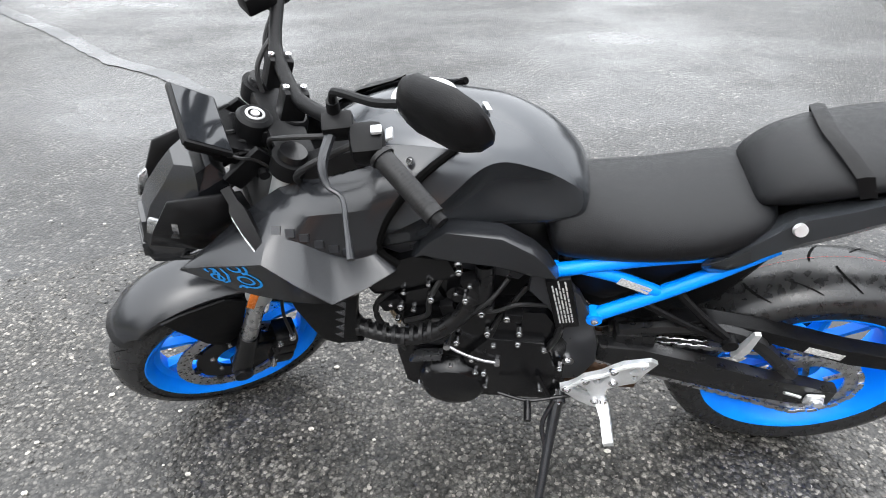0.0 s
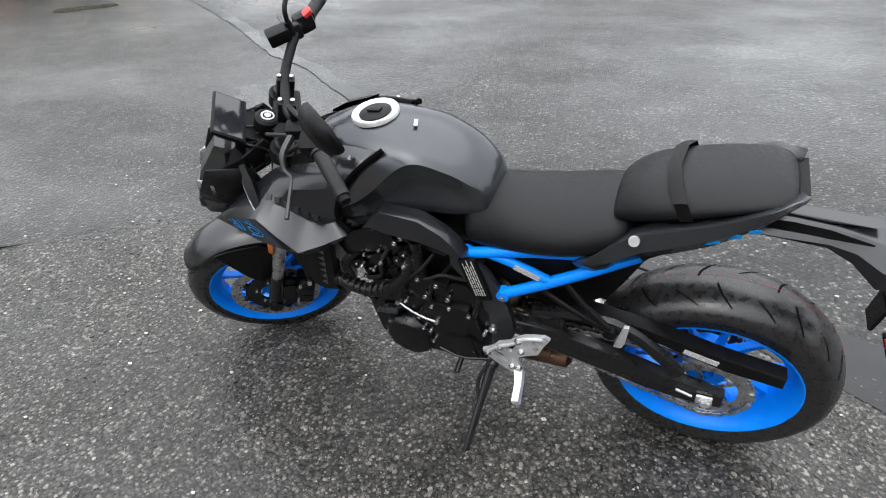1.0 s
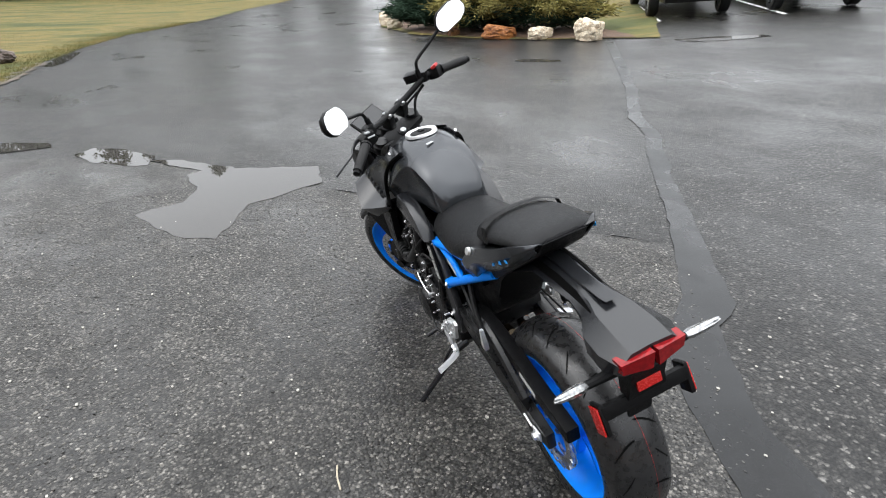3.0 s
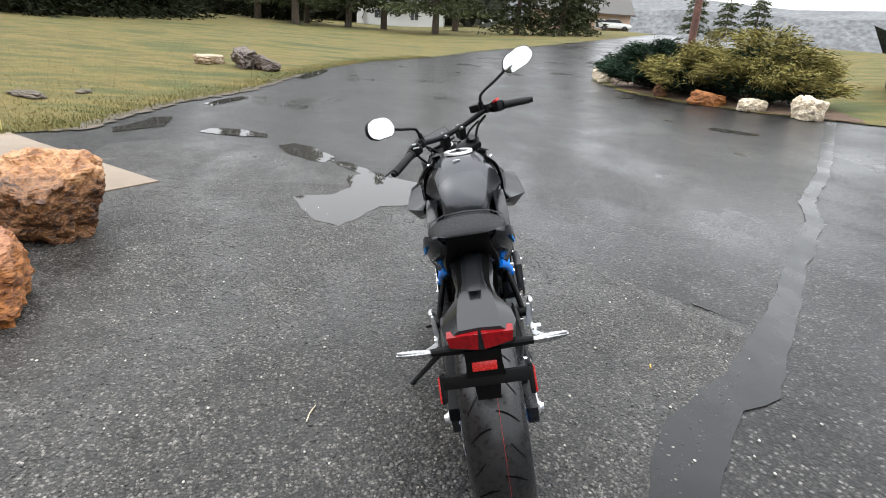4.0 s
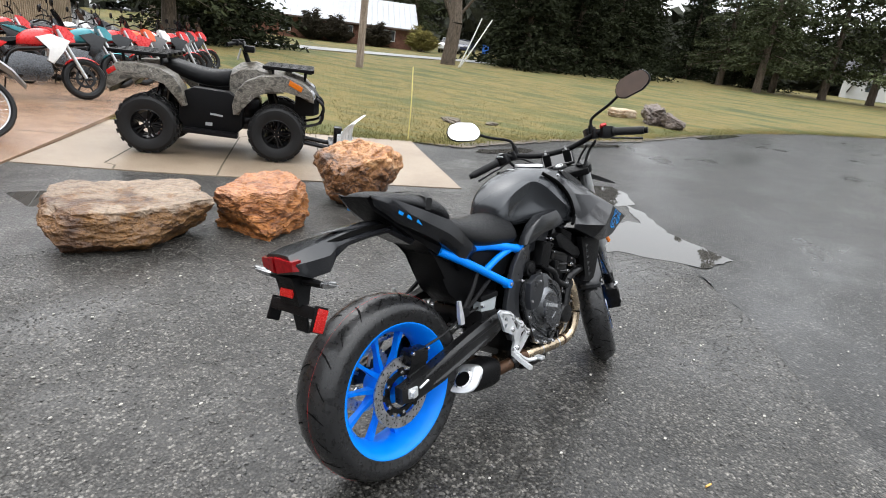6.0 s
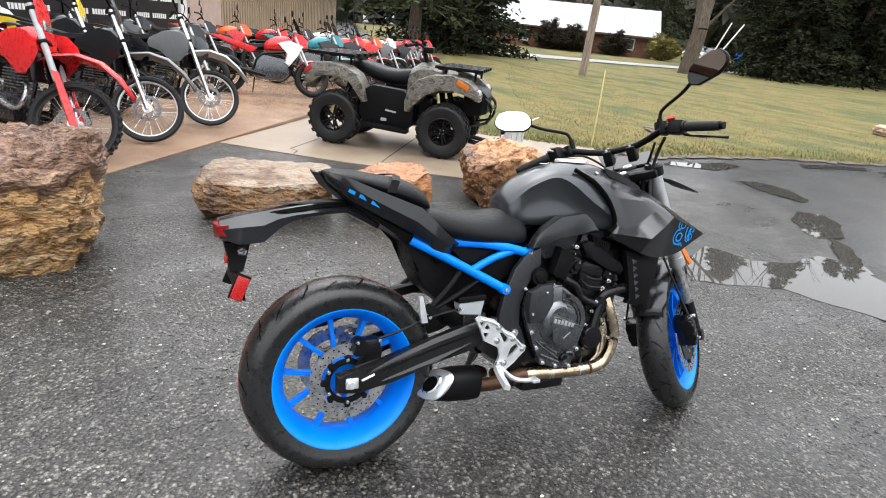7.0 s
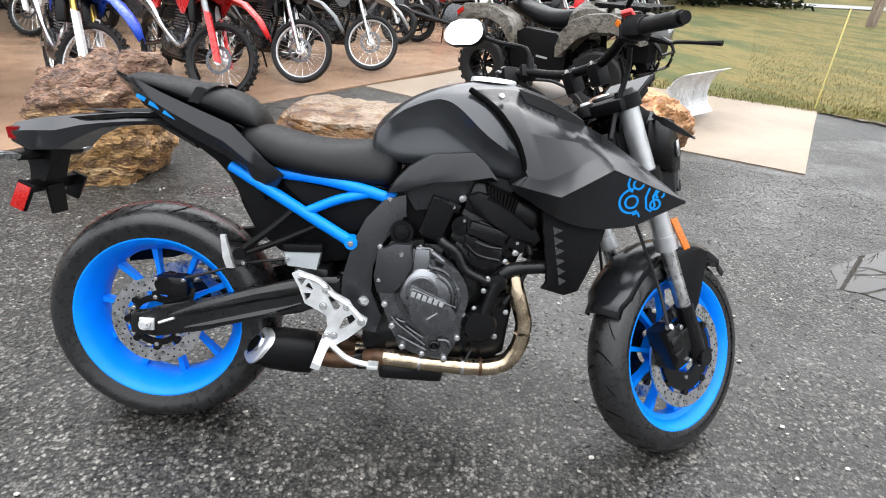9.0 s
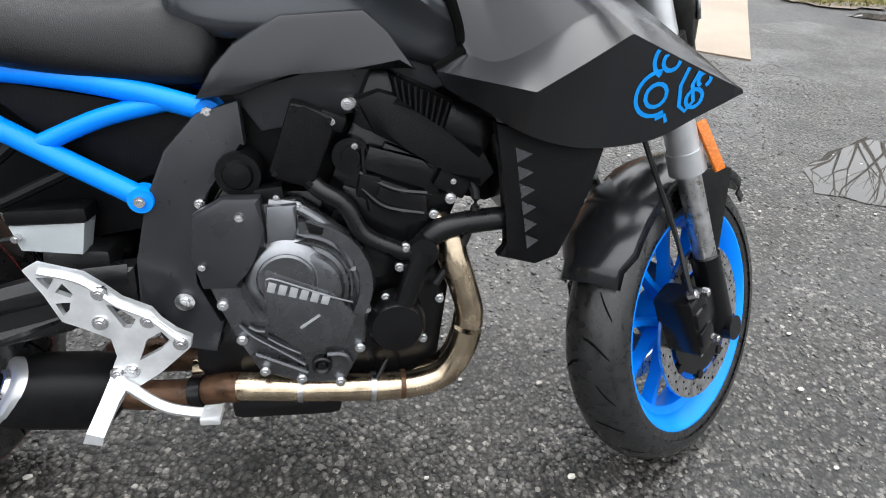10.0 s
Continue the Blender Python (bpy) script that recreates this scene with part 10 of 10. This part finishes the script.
for k in range(n + 1):
    a = radians(95 + 170 * k / n)
    for d, z in ((330, -5), (360, 16 + 6 * noise.noise(Vector((k * 0.13, 1, 0))) + 1.2 * noise.noise(Vector((k * 1.3, 2, 0)))), (420, 26 + 9 * noise.noise(Vector((k * 0.10, 5, 0))) + 1.2 * noise.noise(Vector((k * 1.7, 2, 0))))):
        v.append((d * math.cos(a), d * math.sin(a), z + 4))
for k in range(n):
    for j in range(2):
        f.append((k * 3 + j, k * 3 + j + 1, k * 3 + j + 4, k * 3 + j + 3))
me = bpy.data.meshes.new("backdrop")
me.from_pydata(v, [], f)
me.materials.append(mottled("misty_hill", ((0.35, (0.105, 0.108, 0.112)), (0.6, (0.15, 0.155, 0.16))), 0.05, 1.0, 0.0, 0.4))
tagged(new("backdrop", me), "misty wooded hills on the horizon", "hills", kind="structure")

# ---- junipers on the island ----
def juniper(label, m, size, material, seed, count, inner=None, fine=1.0):
    rnd = random.Random(seed)
    t = thing("juniper", label, "shrub", m)
    bm = bmesh.new()
    v, f, mi = [], [], []
    for k in range(60):
        a = rnd.uniform(0, 6.283)
        rr = math.sqrt(rnd.random())
        tip = Vector((size[0] * rr * math.cos(a), size[1] * rr * math.sin(a), size[2] * (0.35 + 0.65 * (1 - rr ** 2)) * rnd.uniform(0.7, 1.1)))
        base = Vector((tip.x * 0.2, tip.y * 0.2, 0))
        if k % 3 == 0:
            rod(bm, base, tip * 0.85, 0.03, 0.008, 5)
        for i in range(count):
            s = 0.2 + 0.85 * rnd.random() ** 0.6
            c = base.lerp(tip, s) + Vector((rnd.gauss(0, 0.13), rnd.gauss(0, 0.13), rnd.gauss(0, 0.05)))
            c.z = max(c.z, 0.05)
            d = Vector((tip.x, tip.y, 0.10)).normalized() + Vector((rnd.gauss(0, 0.45), rnd.gauss(0, 0.45), rnd.gauss(-0.05, 0.3)))
            d.normalize()
            side = d.cross(Vector((rnd.gauss(0, 1), rnd.gauss(0, 1), rnd.gauss(0, 1)))).normalized()
            ln, w = fine * rnd.uniform(0.07, 0.20), fine * rnd.uniform(0.008, 0.022)
            b0 = len(v)
            v.extend([tuple(c - side * w), tuple(c + side * w), tuple(c + d * ln)])
            f.append((b0, b0 + 1, b0 + 2))
            # sprays deep in the shrub turn dark: its inner shade put into the colour
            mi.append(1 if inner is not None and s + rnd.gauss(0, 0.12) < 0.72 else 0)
    part("stem", bm, M_BARK, t)
    me = bpy.data.meshes.new("foliage")
    me.from_pydata(v, [], f)
    me.materials.append(material)
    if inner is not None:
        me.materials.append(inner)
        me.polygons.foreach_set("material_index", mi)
    fo = new("foliage", me)
    fo.parent = t
    return t


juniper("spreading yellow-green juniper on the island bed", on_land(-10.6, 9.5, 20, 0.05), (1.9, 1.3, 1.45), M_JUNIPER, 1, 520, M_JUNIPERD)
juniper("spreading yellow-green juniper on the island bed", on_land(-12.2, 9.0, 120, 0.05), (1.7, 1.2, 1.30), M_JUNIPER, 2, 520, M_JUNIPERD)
juniper("dark green juniper on the island bed", on_land(-14.0, 8.55, 60, 0.05), (1.5, 1.1, 1.15), M_JUNIPERD, 3, 520)
M_BUSH = needle_mat("dark_brown_bush", (0.040, 0.034, 0.024))
juniper("dark clipped bush before the brick house", on_land(-34.97, -40.54, 20, 0.0), (1.4, 1.3, 2.5), M_BUSH, 4, 150, None, 2.2)
juniper("dark clipped bush before the brick house", on_land(-36.54, -38.99, 80, 0.0), (1.4, 1.3, 2.1), M_BUSH, 5, 150, None, 2.2)
juniper("dark clipped bush before the brick house", on_land(-39.18, -36.39, 80, 0.0), (1.2, 1.2, 2.1), M_BUSH, 8, 150, None, 2.2)
juniper("yellow-green bush at the house corner", on_land(-42.1, -33.5, 80, 0.0), (1.5, 1.4, 2.1), M_JUNIPER, 6, 150, None, 2.2)

# ---- poles and stakes ----
M_POLE = mottled("weathered_pole_wood", ((0.35, (0.16, 0.12, 0.09)), (0.6, (0.30, 0.24, 0.19))), 4, 0.85, 0.4, 20, stretch=(3, 3, 0.3))


def pole(label, m, h, r, mt=M_POLE):
    p = thing("utility_pole", label, "pole", m)
    part("shaft", tube(bmesh.new(), [(0, 0, -0.2), (0, 0, h / 2), (0, 0, h)], r, 14, 2, radii=[r, r * 0.75]), mt, p)
    bm = box(bmesh.new(), (0, 0, h - 0.6), (0.10, 2.2, 0.12), None, 0.01)
    part("cross_arm", bm, mt, p)
    return p


pole("grey wooden utility pole standing on the lawn", on_land(-17.1, -16.8) @ pose(0, 0, 0, -2, 0, 0), 10, 0.17)
pole("dark reddish wooden pole standing in the island bed", on_land(-14.6, 9.9) @ pose(0, 0, 0, 3, 3, 0), 9, 0.11, mottled("red_brown_pole", ((0.35, (0.10, 0.05, 0.04)), (0.6, (0.18, 0.09, 0.07))), 4, 0.8, 0.3, 20))
for k, (dx, mt) in enumerate(((0.0, M_PWHITE), (0.5, M_PWHITE))):
    bm = tube(bmesh.new(), [(0, 0, 0), (0.25 - 0.15 * k, 0.5 + 0.3 * k, 1.4), (0.5 - 0.3 * k, 1.0 + 0.6 * k, 2.9)], 0.04, 8, 2)
    g = part("guy_wire_guard", bm, mt)
    g.matrix_world = on_land(-27.9 - 0.1 * k, -19.0, 40)
    tagged(g, "slanting pale guy-wire guard beside the great tree", "guard")
bm = tube(bmesh.new(), [(0, 0, -0.05), (-0.03, -0.02, 0.5), (-0.16, -0.16, 1.12)], 0.008, 6, 3)
st_ = part("marker_stake", bm, mat("straw_yellow", (0.55, 0.46, 0.16), 0.6, scale=20, var=0.1))
st_.matrix_world = on_land(-4.98, -3.72, 0)
tagged(st_, "thin straw-yellow marker stake at the lawn's edge", "stake")
# overhead wires
for z0, z1 in ((6.4, 6.6), (5.7, 5.9)):
    bm = tube(bmesh.new(), [(-14.6, 9.9, z0 + 1.2), (-50, 20, z0 + 2), (-95, 30, z1 + 5)], 0.012, 5, 4)
    tagged(part("overhead_wire", bm, M_RUBBER), "thin dark overhead wire", "wire")

# ---- vehicles ----
M_CARWHITE = mat("white_car_paint", (0.74, 0.74, 0.74), 0.22, scale=4, var=0.04, coat=0.5)
M_CARGLASS = mat("tinted_car_glass", (0.012, 0.013, 0.015), 0.08, scale=2, var=0.3, spec=0.25)
M_CARDARK = mat("dark_blue_car_paint", (0.02, 0.025, 0.06), 0.25, scale=4, var=0.08, coat=0.5)


def car_wheel(parent, x, y, r, s):
    bm = lathe(bmesh.new(), [(r * 0.62, -0.12), (r * 0.9, -0.125), (r, -0.09), (r, 0.09), (r * 0.9, 0.125), (r * 0.62, 0.12)], pose(x, y, r, 90, 0, 0), 28, closed=True)
    ty = part("wheel", bm, M_RUBBER, parent, "black tyre")
    bm = bmesh.new()
    lathe(bm, [(r * 0.63, -0.10), (r * 0.55, 0.0), (r * 0.63, 0.10)], pose(x, y, r, 90, 0, 0), 28)
    for k in range(6):
        a = 2 * math.pi * k / 6
        rod(bm, (x, y + s * 0.08, r), (x + r * 0.6 * math.cos(a), y + s * 0.09, r + r * 0.6 * math.sin(a)), 0.04, 0.03, 6)
    rod(bm, (x, y + s * 0.02, r), (x, y + s * 0.10, r), 0.08, 0.07, 12)
    part("rim", bm, M_PGREY, ty)


def pickup(label, m):
    t = thing("pickup_truck", label, "truck", m, "trucks in the car park")
    bm = bmesh.new()
    plate(bm, [(-2.9, 0.62), (-2.9, 1.16), (-2.85, 1.20), (-0.75, 1.20), (-0.70, 1.25), (1.35, 1.22), (2.6, 1.16), (2.85, 1.05), (2.9, 0.60), (2.55, 0.50), (2.42, 0.92), (1.62, 0.92), (1.48, 0.48), (-1.38, 0.48), (-1.52, 0.92), (-2.32, 0.92), (-2.46, 0.55)], -0.98, 0.98, 0.05)
    part("body", bm, M_CARWHITE, t, "white painted body")
    bm = loft(bmesh.new(), [[(x, y, z) for x, y, z in ring_] for ring_ in ([(-0.78, -0.93, 1.2), (1.38, -0.93, 1.2), (1.38, 0.93, 1.2), (-0.78, 0.93, 1.2)], [(-0.70, -0.80, 1.84), (0.62, -0.80, 1.86), (0.62, 0.80, 1.86), (-0.70, 0.80, 1.84)], [(-0.55, -0.70, 1.90), (0.5, -0.70, 1.92), (0.5, 0.70, 1.92), (-0.55, 0.70, 1.90)])])
    part("cab", bm, M_CARWHITE, t, "white crew cab")
    for nm, ring_ in (("rear_window", [(-0.79, -0.78, 1.28), (-0.79, 0.78, 1.28), (-0.725, 0.70, 1.78), (-0.725, -0.70, 1.78)]), ("windscreen", [(1.375, -0.82, 1.26), (1.375, 0.82, 1.26), (0.66, 0.74, 1.82), (0.66, -0.74, 1.82)])):
        bm = bmesh.new()
        bm.faces.new([bm.verts.new(p) for p in ring_])
        part(nm, bm, M_CARGLASS, t, "tinted glass")
    for s in SIDES:
        for x0, x1, x2, x3 in ((-0.68, 0.10, 0.02, -0.60), (0.18, 1.15, 0.55, 0.12)):
            bm = bmesh.new()
            bm.faces.new([bm.verts.new(p) for p in ((x0, s * 0.925, 1.27), (x1, s * 0.925, 1.27), (x2, s * 0.83, 1.77), (x3, s * 0.83, 1.77))])
            part("side_window", bm, M_CARGLASS, t)
        part("mirror", box(bmesh.new(), (1.0, s * 1.08, 1.30), (0.10, 0.22, 0.22), None, 0.03), M_ENGINE, t, "black door mirror")
        part("tail_light", box(bmesh.new(), (-2.905, s * 0.90, 0.99), (0.03, 0.13, 0.36), None, 0.01), M_RED, t, "red tail light")
        part("headlight", box(bmesh.new(), (2.86, s * 0.78, 0.93), (0.08, 0.34, 0.16), None, 0.02), M_CLEAR, t, "clear headlight")
        for x in (-1.92, 2.02):
            car_wheel(t, x, s * 0.88, 0.40, s)
    part("bumper", box(bmesh.new(), (-2.98, 0, 0.58), (0.16, 1.9, 0.20), None, 0.03), M_CARWHITE, t, "white rear bumper")
    part("front_bumper", box(bmesh.new(), (2.92, 0, 0.58), (0.16, 1.9, 0.22), None, 0.03), M_CARWHITE, t)
    part("grille", box(bmesh.new(), (2.89, 0, 0.86), (0.05, 1.2, 0.36), None, 0.02), M_ENGINE, t, "black grille")
    part("number_plate", box(bmesh.new(), (-3.065, 0, 0.58), (0.01, 0.30, 0.15)), M_STICKER, t, "plain number plate")
    bm = box(bmesh.new(), (-2.905, 0, 0.93), (0.02, 1.50, 0.40), None, 0.02)
    box(bm, (-2.918, 0, 1.06), (0.012, 0.24, 0.06), None, 0.005)
    part("tailgate", bm, M_CARWHITE, t, "white tailgate")
    part("underbody", box(bmesh.new(), (0, 0, 0.45), (5.0, 1.3, 0.22)), M_ENGINE, t)
    return t


def car(label, m, paint):
    t = thing("car", label, "car", m)
    bm = bmesh.new()
    plate(bm, [(-2.2, 0.45), (-2.25, 0.80), (-2.1, 0.98), (-1.2, 1.0), (1.0, 0.98), (2.0, 0.85), (2.2, 0.70), (2.2, 0.42), (1.75, 0.35), (1.6, 0.62), (1.1, 0.62), (0.95, 0.32), (-0.95, 0.32), (-1.1, 0.62), (-1.6, 0.62), (-1.75, 0.35)], -0.88, 0.88, 0.06)
    part("body", bm, paint, t)
    bm = loft(bmesh.new(), [[(-1.75, -0.82, 0.98), (1.05, -0.82, 0.98), (1.05, 0.82, 0.98), (-1.75, 0.82, 0.98)], [(-1.0, -0.66, 1.42), (0.30, -0.66, 1.44), (0.30, 0.66, 1.44), (-1.0, 0.66, 1.42)]])
    part("cabin", bm, M_CARGLASS, t, "dark glazed cabin")
    part("roof", box(bmesh.new(), (-0.35, 0, 1.44), (1.32, 1.34, 0.05), None, 0.02), paint, t)
    for s in SIDES:
        for x in (-1.35, 1.35):
            car_wheel(t, x, s * 0.80, 0.32, s)
        part("headlight", box(bmesh.new(), (2.18, s * 0.65, 0.72), (0.06, 0.30, 0.12), None, 0.02), M_CLEAR, t)
    return t


pk = math.degrees(math.atan2(0.63, -0.78))
d_ = Vector((-0.78, 0.63, 0)).normalized()
r_ = Vector((d_.y, -d_.x, 0))
c1 = Vector((-8.94, 13.0, 0)) + d_ * 2.7 + r_ * 0.1


def sloped(c, rz):
    return Matrix.Translation((c.x, c.y, land(c.x, c.y))) @ pose(0, 0, 0, 3.72, 0, 0) @ pose(0, 0, 0, 0, 0, rz)


tr = pickup("white pickup truck parked on wet asphalt", sloped(c1, pk))
c2 = Vector((-8.94, 13.0, 0)) + d_ * 2.6 + r_ * 3.05
copy_thing(tr, sloped(c2, pk + 180))
car("dark blue car parked beyond the road", on_land(-52, -35.5, 20), M_CARDARK)
car("white car parked beyond the road", on_land(-47.5, -34.2, 30), M_CARWHITE)
car("white van-like car far down the drive", on_land(-78, 33, 60), M_CARWHITE)
bm = box(bmesh.new(), (0, 0, 0.55), (0.6, 0.6, 1.1), None, 0.05)
box(bm, (0, 0, 1.13), (0.66, 0.66, 0.08), None, 0.02)
bn = part("waste_bin", bm, mat("blue_bin_plastic", (0.02, 0.12, 0.45), 0.4, scale=10, var=0.1))
bn.matrix_world = on_land(-54, -34.0, 20)
tagged(bn, "blue plastic waste bin beyond the road", "bin")
# chain hanging by the forecourt
bm = tube(bmesh.new(), [(0, 0, 0.75), (0.05, 0.05, 0.25), (0.16, 0.12, 0.02), (0.05, 0.16, 0.05), (-0.10, 0.05, 0.45)], 0.012, 6, 6)
chn = part("chain", bm, M_RUBBER)
chn.matrix_world = on_land(3.05, -1.55, 0, 0.05)
tagged(chn, "dark chain lying on the forecourt", "chain")
